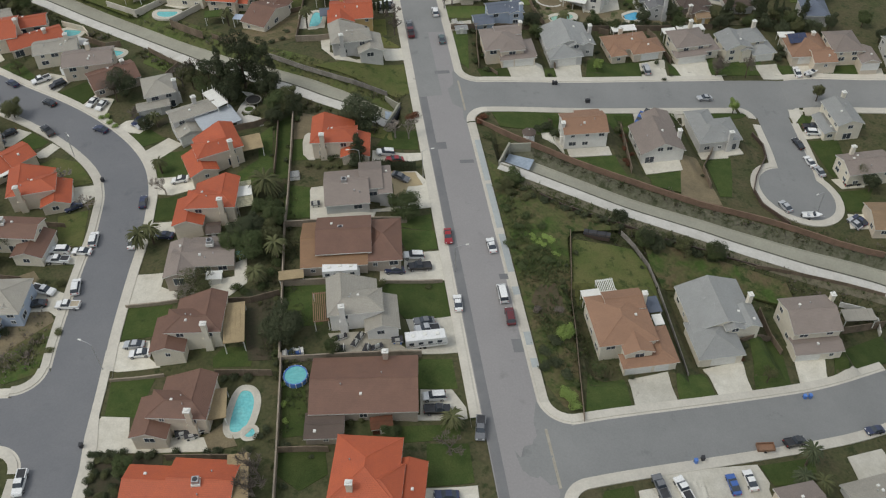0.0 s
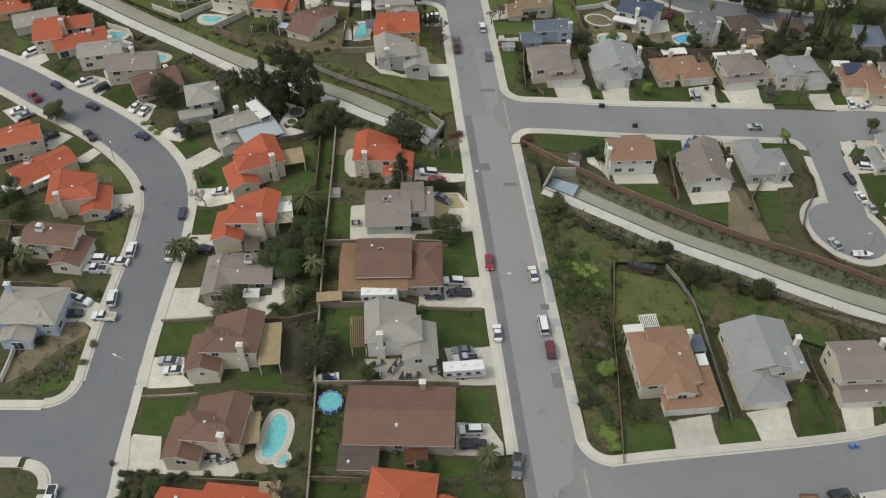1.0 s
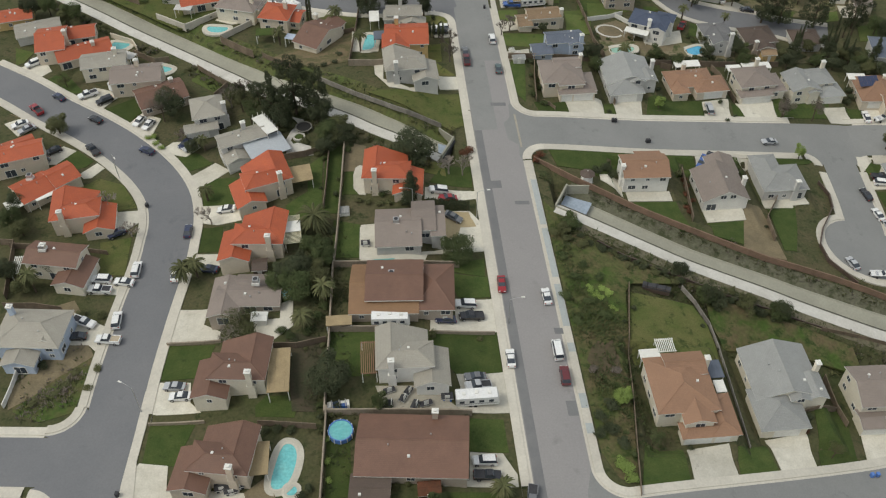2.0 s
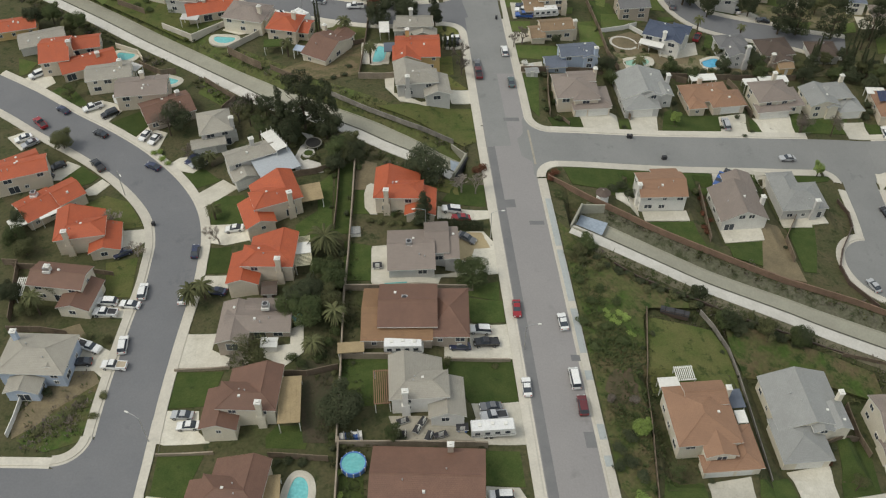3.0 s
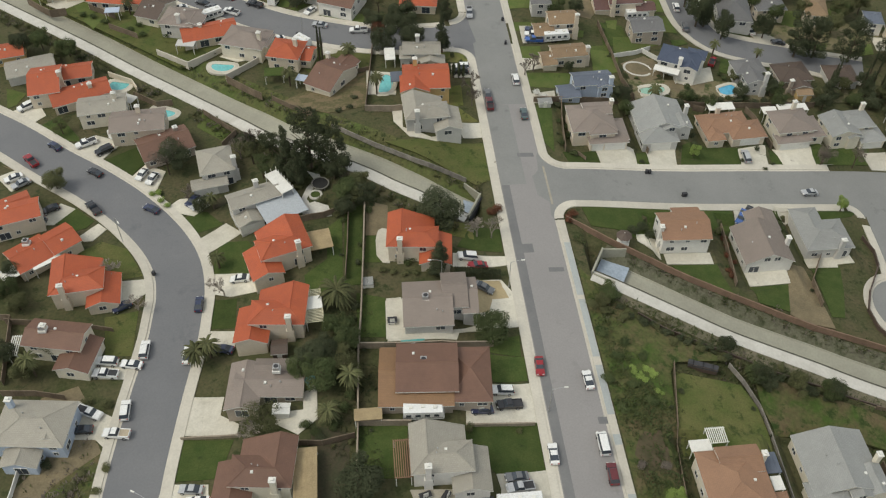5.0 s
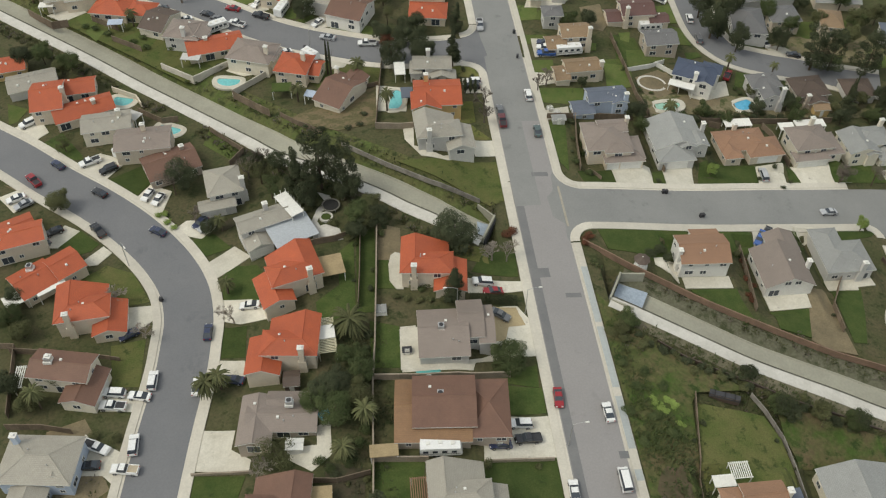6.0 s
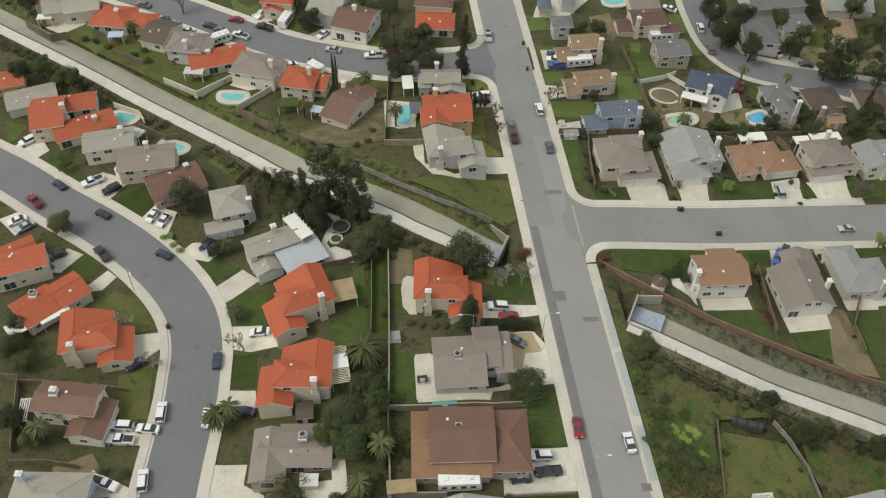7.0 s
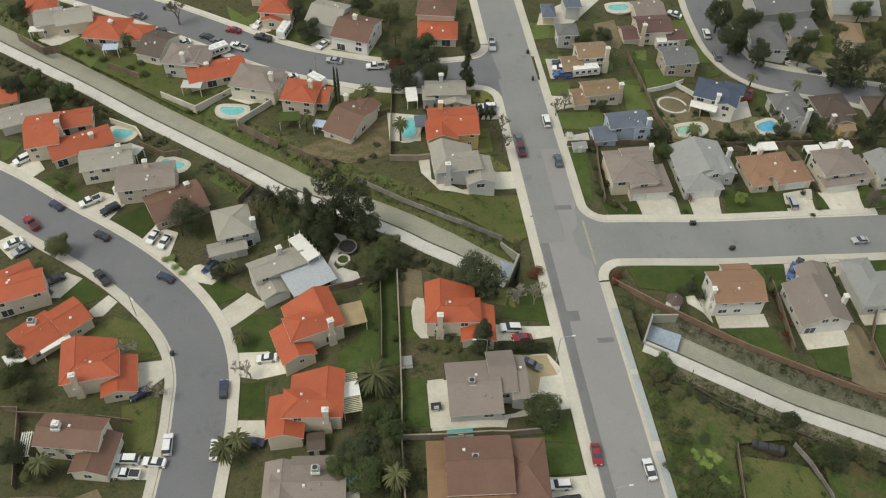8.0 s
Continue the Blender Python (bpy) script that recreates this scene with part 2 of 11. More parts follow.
RUBBER = material("tyre_rubber", (0.025, 0.025, 0.025), (0.035, 0.035, 0.035), 3, 0.9, 0, 20, 0.1)
RIM = material("alloy_rim", (0.5, 0.5, 0.52), (0.42, 0.42, 0.44), 3, 0.35, 0, 20, 0.1, metal=0.8)
DARK = material("dark_opening", (0.045, 0.045, 0.05), (0.03, 0.03, 0.034), 1, 0.7, 0, 5, 0.1)
LAMPGLASS = material("lamp_lens", (0.7, 0.7, 0.68), (0.6, 0.6, 0.6), 3, 0.2, 0, 10, 0.05)
TAILGLASS = material("tail_lamp_lens", (0.42, 0.03, 0.025), (0.35, 0.025, 0.02), 3, 0.2, 0, 10, 0.05)


def glossy(name, colour, rough, coat=0.0):
    m = material(name, colour, [c * 0.93 for c in colour], 0.8, rough, 0, 5.0, 0.06)
    m.node_tree.nodes["Principled BSDF"].inputs["Coat Weight"].default_value = coat
    return m


GLASS = glossy("window_glass", (0.055, 0.065, 0.08), 0.06)
PAINT = {"white": glossy("white_paint", (0.78, 0.78, 0.77), 0.3, 0.5), "black": glossy("black_paint", (0.02, 0.02, 0.024), 0.25, 0.6),
         "silver": glossy("silver_paint", (0.42, 0.43, 0.45), 0.3, 0.5), "grey": glossy("grey_paint", (0.15, 0.155, 0.165), 0.3, 0.5),
         "red": glossy("red_paint", (0.30, 0.012, 0.02), 0.3, 0.5), "maroon": glossy("maroon_paint", (0.13, 0.02, 0.025), 0.3, 0.5),
         "navy": glossy("navy_paint", (0.025, 0.035, 0.085), 0.28, 0.6), "blue": glossy("blue_paint", (0.04, 0.11, 0.36), 0.28, 0.6),
         "green": glossy("green_grey_paint", (0.08, 0.12, 0.12), 0.3, 0.5), "tan": glossy("tan_paint", (0.42, 0.35, 0.25), 0.35, 0.4)}


# ---- the lie of the land ----
def smooth(a, b, v):
    u = min(1.0, max(0.0, (v - a) / (b - a)))
    return u * u * (3 - 2 * u)


# level building pads cut into the eastern slope: x0, y0, x1, y1, height
LEVELS = [(20.5, -67.5, 35.5, -46.5, -5.6), (42.8, -64.5, 57.0, -45.0, -10.5), (64.8, -62.8, 75.5, -49.0, -15.4),
          (30.0, -1.6, 41.3, 11.0, -6.3), (48.6, -5.6, 60.0, 13.0, -10.3), (66.2, 2.6, 78.0, 16.0, -14.2), (104.5, 8.5, 114.0, 20.5, -18.9),
          (16.5, 34.5, 28.5, 46.5, -2.3), (33.5, 36.0, 46.0, 51.0, -4.7), (51.5, 39.0, 66.0, 49.0, -7.7), (71.0, 39.8, 83.5, 50.2, -10.5), (86.0, 41.0, 100.5, 50.5, -13.2)]


def land(x, y):
    """Height of the graded ground, with the level pads of the eastern lots cut into it."""
    z = slope(x, y)
    for x0, y0, x1, y1, level in LEVELS:
        off = max(x0 - x, x - x1, y0 - y, y - y1)
        if off < 3.0:
            z += (level - z) * smooth(3.0, 0.0, off)
    return z


def slope(x, y):
    """Height of the wide slope: the east side falls away, the middle lots stand on raised pads."""
    u = (min(x, 100.0) - 10) / 7
    grade = 0.15 + 0.07 * smooth(55, 0, y) + 0.06 * smooth(-20, -55, y)
    fall = -grade * 7 * (math.log1p(math.exp(-abs(u))) + max(u, 0.0))
    pads = 3.3 * smooth(-7, -24, x) * smooth(-69, -46, x) * smooth(75, 40, y) * (1 - 0.4 * smooth(-45, -65, y))
    return fall + pads


def curve(points, step=2.0):
    """A smooth line through the given plan points, cut into even steps."""
    p = [Vector(q) for q in points]
    p = [p[0] * 2 - p[1]] + p + [p[-1] * 2 - p[-2]]
    fine = []
    for i in range(1, len(p) - 2):
        for k in range(24):
            t = k / 24
            a, b, c, d = p[i - 1], p[i], p[i + 1], p[i + 2]
            fine.append(0.5 * ((2 * b) + (c - a) * t + (2 * a - 5 * b + 4 * c - d) * t * t + (3 * b - a - 3 * c + d) * t ** 3))
    fine.append(p[-2])
    out, left = [fine[0]], step
    for a, b in zip(fine, fine[1:]):
        d = (b - a).length
        while d > left:
            a = a + (b - a) * (left / d)
            d -= left
            out.append(a)
            left = step
        left -= d
    out.append(fine[-1])
    return out


def sides(line):
    """Unit vectors to the right of a line at each of its points."""
    out = []
    for i in range(len(line)):
        d = (line[min(i + 1, len(line) - 1)] - line[max(i - 1, 0)]).normalized()
        out.append(Vector((d.y, -d.x)))
    return out


def far_from(line, q):
    best = 1e9
    for a, b in zip(line, line[1:]):
        ab = b - a
        t = max(0.0, min(1.0, (q - a).dot(ab) / max(ab.length_squared, 1e-9)))
        best = min(best, (q - a - ab * t).length)
    return best


def mesh_object(name, verts, faces, mats, slots=None, parent=None):
    me = bpy.data.meshes.new(name)
    me.from_pydata(verts, [], faces)
    for m in mats:
        me.materials.append(m)
    if slots:
        me.polygons.foreach_set("material_index", slots)
    me.update()
    ob = new(name, me)
    ob.parent = parent
    return ob


def structure(ob, label, category=""):
    return tagged(ob, label, category, kind="structure")


# ---- ground, flood channel and streets ----

def strip(name, line, bands, mats, keep=None, parent=None, dz=0.0):
    """Sweeps cross-section bands (offset, height, offset, height, slot) along a plan line, draped on the land."""
    right = sides(line)
    verts, faces, slots = [], [], []
    for i in range(len(line) - 1):
        for o1, h1, o2, h2, s in bands:
            q = (line[i] + line[i + 1]) / 2 + (right[i] + right[i + 1]) / 2 * ((o1 + o2) / 2)
            if keep and not keep(q):
                continue
            k = len(verts)
            for j, o, h in ((i, o1, h1), (i + 1, o1, h1), (i + 1, o2, h2), (i, o2, h2)):
                c = line[j] + right[j] * o
                verts.append((c.x, c.y, land(c.x, c.y) + h + dz))
            faces.append((k, k + 3, k + 2, k + 1))
            slots.append(s)
    return mesh_object(name, verts, faces, mats, slots, parent)


HALF, GUTTER, KERB, WALK = 5.3, 0.5, 0.15, 1.5


def beyond_others(me, clear=6.0):
    others = [l for n, l in STREETS.items() if n != me]

    def test(q):
        return all(far_from(l, q) > HALF + clear for l in others) and (BULB[0] - q).length > BULB[1] + 0.3
    return test


def street(name, dz, walk_left=True, walk_right=True, clear=6.0, half=HALF, walk=WALK, mat=None):
    line = STREETS[name]
    road = strip("road", line, [(-half, 0.05, -half / 2, 0.09, 0), (-half / 2, 0.09, 0, 0.11, 0), (0, 0.11, half / 2, 0.09, 0), (half / 2, 0.09, half, 0.05, 0)], [mat or ASPHALT], dz=dz)
    structure(road, "worn grey asphalt street with faint patches", "road")
    keep = beyond_others(name, clear)
    for s, wanted in ((-1, walk_left), (1, walk_right)):
        if not wanted:
            continue
        a, b, c, d = s * half, s * (half + GUTTER), s * (half + GUTTER + KERB), s * (half + GUTTER + KERB + walk)
        bands = [(a, 0.06, b, 0.04, 0), (b, 0.04, b + s * 0.02, 0.17, 0), (b + s * 0.02, 0.17, c, 0.18, 0), (c, 0.18, d, 0.2, 1), (d, 0.2, d + s * 0.03, -0.3, 1)]
        if s < 0:
            bands = [(o2, h2, o1, h1, m) for o1, h1, o2, h2, m in bands]
        pav = strip("pavement", line, bands, [CONCRETE, CONCRETE], keep=keep, dz=0.0)
        structure(pav, "pale concrete kerb, gutter and footway", "pavement")


def corner(a, b, near, r=6.0, half=HALF):
    """Rounded kerb return between two streets, with its footway and the asphalt apron before it."""
    la, lb = STREETS[a], STREETS[b]
    c = Vector(near)
    want = half + r
    for _ in range(80):
        for l in (la, lb):
            d = far_from(l, c)
            e = 0.05
            g = Vector(((far_from(l, c + Vector((e, 0))) - d) / e, (far_from(l, c + Vector((0, e))) - d) / e))
            if g.length > 1e-6:
                c -= g.normalized() * (d - want) * 0.6
    def foot(l):
        best = min(((q1 + (q2 - q1) * (k / 6)) for q1, q2 in zip(l, l[1:]) for k in range(7)), key=lambda q: (q - c).length)
        return best
    pa, pb = foot(la), foot(lb)
    a0 = math.atan2(*(pa - c).yx)
    a1 = math.atan2(*(pb - c).yx)
    while a1 - a0 > math.pi:
        a1 -= 2 * math.pi
    while a1 - a0 < -math.pi:
        a1 += 2 * math.pi
    n = 14
    rings = [(r + 0.0, 0.06), (r - GUTTER, 0.04), (r - GUTTER - 0.02, 0.17), (r - GUTTER - KERB, 0.18), (r - GUTTER - KERB - WALK, 0.2), (r - GUTTER - KERB - WALK - 0.03, -0.3)]
    verts, faces = [], []
    for i in range(n + 1):
        t = a0 + (a1 - a0) * i / n
        for rad, h in rings:
            x, y = c.x + rad * math.cos(t), c.y + rad * math.sin(t)
            verts.append((x, y, land(x, y) + h))
    m = len(rings)
    for i in range(n):
        for j in range(m - 1):
            k = i * m + j
            faces.append((k, k + 1, k + m + 1, k + m) if a1 > a0 else (k, k + m, k + m + 1, k + 1))
    structure(mesh_object("pavement", verts, faces, [CONCRETE]), "rounded concrete kerb return at a street corner", "pavement")
    verts, faces = [], []
    apex = pa + pb - c
    for i in range(n + 1):
        t = a0 + (a1 - a0) * i / n
        for w in (0.0, 0.5, 1.0):
            p = Vector((c.x + r * math.cos(t), c.y + r * math.sin(t))).lerp(apex, w * 0.9)
            verts.append((p.x, p.y, land(p.x, p.y) + 0.056 + 0.02 * w))
    for i in range(n):
        for j in range(2):
            k = i * 3 + j
            faces.append((k, k + 3, k + 4, k + 1) if a1 > a0 else (k, k + 1, k + 4, k + 3))
    structure(mesh_object("road", verts, faces, [ASPHALT_PALE if "north_east" in (a, b) or "south_east" in (a, b) else ASPHALT]), "asphalt apron at a street corner", "road")


def off_streets(points, clear=2.2):
    """Draws an outline back to the footways or kerbs of the streets."""
    out = []
    for p in points:
        q = Vector(p)
        for name, l in STREETS.items():
            want = HALF + clear - (0 if name in ("main", "north_east", "south_east") else 0.4)
            d = far_from(l, q)
            if d < want:
                e = 0.05
                g = Vector(((far_from(l, q + Vector((e, 0))) - d) / e, (far_from(l, q + Vector((0, e))) - d) / e))
                if g.length > 1e-6:
                    q = q + g.normalized() * (want - d)
        d = q - BULB[0]
        if d.length < BULB[1] + clear:
            q = BULB[0] + d.normalized() * (BULB[1] + clear)
        out.append((q.x, q.y))
    return out


def slab(name, points, mat, label, dz=0.08, thick=0.25, category="", kind="structure", cell=2.5):
    """A flat sheet of lawn, concrete or soil with the given plan outline, draped on the land, with a real edge."""
    if name in ("lawn", "bare_yard", "planting_bed", "weed_slope"):
        points = off_streets(points)
    elif name == "driveway":
        points = off_streets(points, 0.55)
    if min(p[0] for p in points) > 12:
        cell, thick, dz = 1.2, 0.5, dz + 0.05
    bm = bmesh.new()
    vs = [bm.verts.new((p[0], p[1], 0)) for p in points]
    f = bm.faces.new(vs)
    f.normal_update()
    if f.normal.z < 0:
        f.normal_flip()
    for axis in (0, 1):
        lo, hi = min(p[axis] for p in points), max(p[axis] for p in points)
        for k in range(1, int((hi - lo) / cell) + 1):
            co, no = [0, 0, 0], [0, 0, 0]
            co[axis], no[axis] = lo + k * (hi - lo) / (int((hi - lo) / cell) + 1), 1
            bmesh.ops.bisect_plane(bm, geom=bm.verts[:] + bm.edges[:] + bm.faces[:], plane_co=co, plane_no=no)
    rim = [e for e in bm.edges if e.is_boundary]
    out = bmesh.ops.extrude_edge_only(bm, edges=rim)
    low = {g for g in out["geom"] if isinstance(g, bmesh.types.BMVert)}
    for v in bm.verts:
        v.co.z = land(v.co.x, v.co.y) + (dz - thick if v in low else dz)
    bmesh.ops.recalc_face_normals(bm, faces=bm.faces[:])
    me = bpy.data.meshes.new(name)
    bm.to_mesh(me)
    bm.free()
    me.materials.append(mat)
    return tagged(new(name, me), label, category, kind=kind)


CHANNEL_DEPTH = 2.2
CHANNEL_WIDTH = (6.8, 6.9)


def dug(x, y):
    """How far the flood channel lowers the ground at a place."""
    if abs(x - ROAD_X) < 11.5:
        return 0.0
    q = Vector((x, y))
    best, side = 1e9, 0.0
    for (line, right), width in zip(CHANNELS, CHANNEL_WIDTH):
        for i in range(0, len(line) - 1, 2):
            d = q - line[i]
            if d.length < best:
                best, side = d.length, d.dot(right[i])
                far = side - 7.1 + width
    if best > 30:
        return 0.0
    return -3.1 * smooth(-9.4, -7.6, far) * smooth(0.9, -0.3, side) - 1.15 * smooth(-15, -8, far) * (1 - smooth(-9.4, -7.6, far)) + (0 if side < 1 else -1.0 * smooth(5, 8, side) * smooth(26, 10, side) * smooth(10, 24, x))


def build_ground():
    def axis(lo, hi, step, far):
        mid = [lo + (hi - lo) * i / round((hi - lo) / step) for i in range(round((hi - lo) / step) + 1)]
        return [lo - far, lo - far / 2, lo - far / 5, lo - far / 12] + mid + [hi + far / 12, hi + far / 5, hi + far / 2, hi + far]
    xs, ys = axis(-190, 170, 1.6, 1500), axis(-120, 300, 1.6, 1500)
    verts = []
    for y in ys:
        for x in xs:
            inside = -150 < x < 140 and -110 < y < 170
            verts.append((x, y, land(x, y) + (dug(x, y) if inside else 0) + 0.05 * noise.noise((x * 0.35, y * 0.35, 0)) - 0.05))
    w = len(xs)
    faces = [(j * w + i, j * w + i + 1, (j + 1) * w + i + 1, (j + 1) * w + i) for j in range(len(ys) - 1) for i in range(w - 1)]
    structure(mesh_object("ground", verts, faces, [EARTH]), "rough ground of weeds, dry grass and bare soil", "ground")


def flood_channel(line, width, wide):
    """Concrete flood channel: bed, upright near wall and the footpath along its top; silt and weeds lap the far edge."""
    d = CHANNEL_DEPTH
    # the wall top is coloured darker than the bed and path beside it
    bed = strip("channel", line, [(-width, -d + 0.02, -0.95, -d - 0.05, 0), (-0.95, -d - 0.05, -0.93, 0.15, 0), (-0.93, 0.15, -0.57, 0.15, 1), (-0.57, 0.15, -0.55, -0.3, 0)], [CHANNEL, COPING])
    structure(bed, "stained concrete flood channel with upright walls", "flood channel")
    k = 7.1 - width
    rise = [(-10.9, -0.68, -9.4, -0.98, 0), (-9.4, -0.98, -7.4, -1.98, 0)]
    if wide:
        rise = [(-13.6, -0.08, -12.0, -0.36, 0), (-12.0, -0.36, -10.5, -0.72, 0), (-10.5, -0.72, -9.4, -0.98, 0), (-9.4, -0.98, -7.4, -1.98, 0)]
    bank = strip("channel_bank", line, [(o1 + k, h1, o2 + k, h2, m) for o1, h1, o2, h2, m in rise + [(-7.4, -1.98, -7.36, -1.95, 1), (-7.36, -1.95, -7.2, -1.95, 1), (-7.2, -1.95, -7.08, -d + 0.01, 1)]], [BANKGRASS if wide else GRAVELBANK, CHANNEL])
    structure(bank, "weedy far bank of the flood channel with a concrete lip", "bank")
    path = strip("pavement", line, [(-0.55, 0.02, -0.53, 0.10, 0), (-0.53, 0.10, 2.3, 0.10, 0), (2.3, 0.10, 2.33, -0.4, 0)], [PATH])
    structure(path, "pale concrete maintenance path along the flood channel", "path")


def close_end(centre, r):
    """The round end of the close: asphalt disc, kerb ring and footway, open towards the stem."""
    line = STREETS["close"]
    verts, faces = [(centre.x, centre.y, land(centre.x, centre.y) + 0.12)], []
    n = 64
    for ring in (0.33, 0.66, 1.0):
        for i in range(n):
            a = 2 * math.pi * i / n
            x, y = centre.x + ring * r * math.cos(a), centre.y + ring * r * math.sin(a)
            verts.append((x, y, land(x, y) + 0.115 - 0.05 * ring))
    for i in range(n):
        j = (i + 1) % n
        faces.append((0, 1 + i, 1 + j))
        for k in range(2):
            faces.append((1 + k * n + i, 1 + (k + 1) * n + i, 1 + (k + 1) * n + j, 1 + k * n + j))
    structure(mesh_object("road", verts, faces, [ASPHALT_PALE]), "round asphalt end of a close", "road")
    rings = [(r, 0.06), (r + GUTTER, 0.04), (r + GUTTER + 0.02, 0.17), (r + GUTTER + KERB, 0.18), (r + GUTTER + KERB + WALK, 0.2), (r + GUTTER + KERB + WALK + 0.03, -0.6)]
    verts, faces, m = [], [], len(rings)
    for i in range(n):
        a0, a1 = 2 * math.pi * i / n, 2 * math.pi * (i + 1) / n
        mid = Vector((centre.x + (r + 1) * math.cos((a0 + a1) / 2), centre.y + (r + 1) * math.sin((a0 + a1) / 2)))
        if far_from(line, mid) < HALF - 0.3:
            continue
        k = len(verts)
        for a in (a0, a1):
            for rad, h in rings:
                x, y = centre.x + rad * math.cos(a), centre.y + rad * math.sin(a)
                verts.append((x, y, land(x, y) + h))
        for j in range(m - 1):
            faces.append((k + j, k + j + 1, k + m + j + 1, k + m + j))
    structure(mesh_object("pavement", verts, faces, [CONCRETE]), "curved concrete kerb and footway round the close", "pavement")


def culvert(line, right, width, at_start):
    """Where the channel passes under the street: headwall with two dark openings, wing walls, wet apron."""
    i = 0 if at_start else len(line) - 1
    p, r = line[i], right[i]
    d = (line[1] - line[0]).normalized() if at_start else (line[-2] - line[-1]).normalized()
    z = land(p.x, p.y)
    e = new("culvert")
    ang = math.atan2(r.y, r.x)
    e.matrix_basis = pose(p.x, p.y, z, 0, 0, math.degrees(ang))
    structure(e, "concrete culvert mouth under the street with a wet apron", "culvert")
    back = 1 if Vector((-math.sin(ang), math.cos(ang))).dot(d) > 0 else -1
    def box(name, x0, y0, z0, x1, y1, z1, mat, turn=None):
        vs = [(x, y, zz) for zz in (z0, z1) for x, y in ((x0, y0), (x1, y0), (x1, y1), (x0, y1))]
        fs = [(0, 3, 2, 1), (4, 5, 6, 7), (0, 1, 5, 4), (1, 2, 6, 5), (2, 3, 7, 6), (3, 0, 4, 7)]
        ob = mesh_object(name, vs, fs, [mat], None, e)
        if turn:
            ob.matrix_basis = turn
        return ob
    y0, y1 = sorted((0.0, -0.4 * back))
    box("headwall", -width - 0.5, y0, -0.5, 0.3, y1, 0.75, CHANNEL)
    box("headwall", -width - 0.5, y0, -2.6, -width + 0.2, y1, -0.5, CHANNEL)
    box("headwall", -1.05, y0, -2.6, 0.3, y1, -0.5, CHANNEL)
    box("headwall", -width / 2 - 0.2, y0, -2.6, -width / 2 + 0.2, y1, -0.5, CHANNEL)
    # near-black box behind the headwall, its colour standing in for the shade inside
    y0, y1 = sorted((-0.4 * back, -0.7 * back))
    box("opening", -width - 0.3, y0, -2.6, 0.1, y1, -0.3, DARK)
    y0, y1 = sorted((0.02 * back, 6.4 * back))
    box("apron", -width + 0.3, y0, -2.5, -0.97, y1, -2.13, WET)
    for sx, t in ((-width - 0.6, 24), (0.3, -4)):
        y0, y1 = sorted((0.0, 5.0 * back))
        box("wing_wall", -0.15, y0, -2.6, 0.15, y1, 0.3, CHANNEL, pose(sx, 0, 0, 0, 0, t * back))


def road_patch(x0, y0, x1, y1, mat, label, dz=0.13):
    """A mended or darker strip laid into a street's surface."""
    n = max(1, int((y1 - y0) / 3))
    k = max(1, int((x1 - x0) / 1.5))
    crown = lambda x: 0.11 - 0.06 * abs(x - ROAD_X) / HALF
    verts = [(x0 + (x1 - x0) * i / k, y0 + (y1 - y0) * j / n, land(x0 + (x1 - x0) * i / k, y0 + (y1 - y0) * j / n) + crown(x0 + (x1 - x0) * i / k) + 0.018) for j in range(n + 1) for i in range(k + 1)]
    faces = [(j * (k + 1) + i, j * (k + 1) + i + 1, (j + 1) * (k + 1) + i + 1, (j + 1) * (k + 1) + i) for j in range(n) for i in range(k)]
    structure(mesh_object("road_patch", verts, faces, [mat]), label, "road")


NO_SCRUB = []


def on_channel(x, y):
    """Whether a place lies on the concrete of a flood channel or its path."""
    q = Vector((x, y))
    for (line, right), width in zip(CHANNELS, CHANNEL_WIDTH):
        i = min(range(0, len(line) - 1, 3), key=lambda k: (q - line[k]).length_squared)
        if (q - line[i]).length < 12 and -width - 0.3 < (q - line[i]).dot(right[i]) < 3.0:
            return True
    return False


def scrub(name, label, spots, mats, size, seed):
    """Uncountable weeds and dry brush: little leaf sprays over a stretch of ground. spots: (x, y, spread, count)."""
    rnd = random.Random(seed)
    verts, faces, slots = [], [], []
    for cx, cy, spread, count in spots:
        for _ in range(count):
            x, y = cx + rnd.gauss(0, spread), cy + rnd.gauss(0, spread)
            if any(far_from(l, Vector((x, y))) < HALF + 2.6 for l in NEAR_LINES):
                continue
            if on_channel(x, y) or any(math.hypot(x - a, y - b) < r for a, b, r in NO_SCRUB):
                continue
            g = land(x, y) + (dug(x, y) if -150 < x < 140 else 0)
            slot = rnd.randrange(len(mats))
            clump = rnd.uniform(0.5, 1.4) * size
            for _ in range(rnd.randint(9, 16)):
                a, t = rnd.uniform(0, 6.28), rnd.uniform(0.2, 1.0)
                w, h = clump * rnd.uniform(0.07, 0.16), clump * rnd.uniform(0.12, 0.5)
                dx, dy = math.cos(a), math.sin(a)
                px_, py = x + dx * clump * 0.8 * t, y + dy * clump * 0.8 * t
                k = len(verts)
                verts += [(px_ - dy * w, py + dx * w, g), (px_ + dy * w, py - dx * w, g), (px_ + dy * w * 0.5 + dx * h * t, py - dx * w * 0.5 + dy * h * t, g + h), (px_ - dy * w * 0.5 + dx * h * t, py + dx * w * 0.5 + dy * h * t, g + h * 0.9)]
                faces.append((k, k + 1, k + 2, k + 3))
                slots.append(slot)
    tagged(mesh_object(name, verts, faces, mats, slots), label, "weeds", kind="stuff")


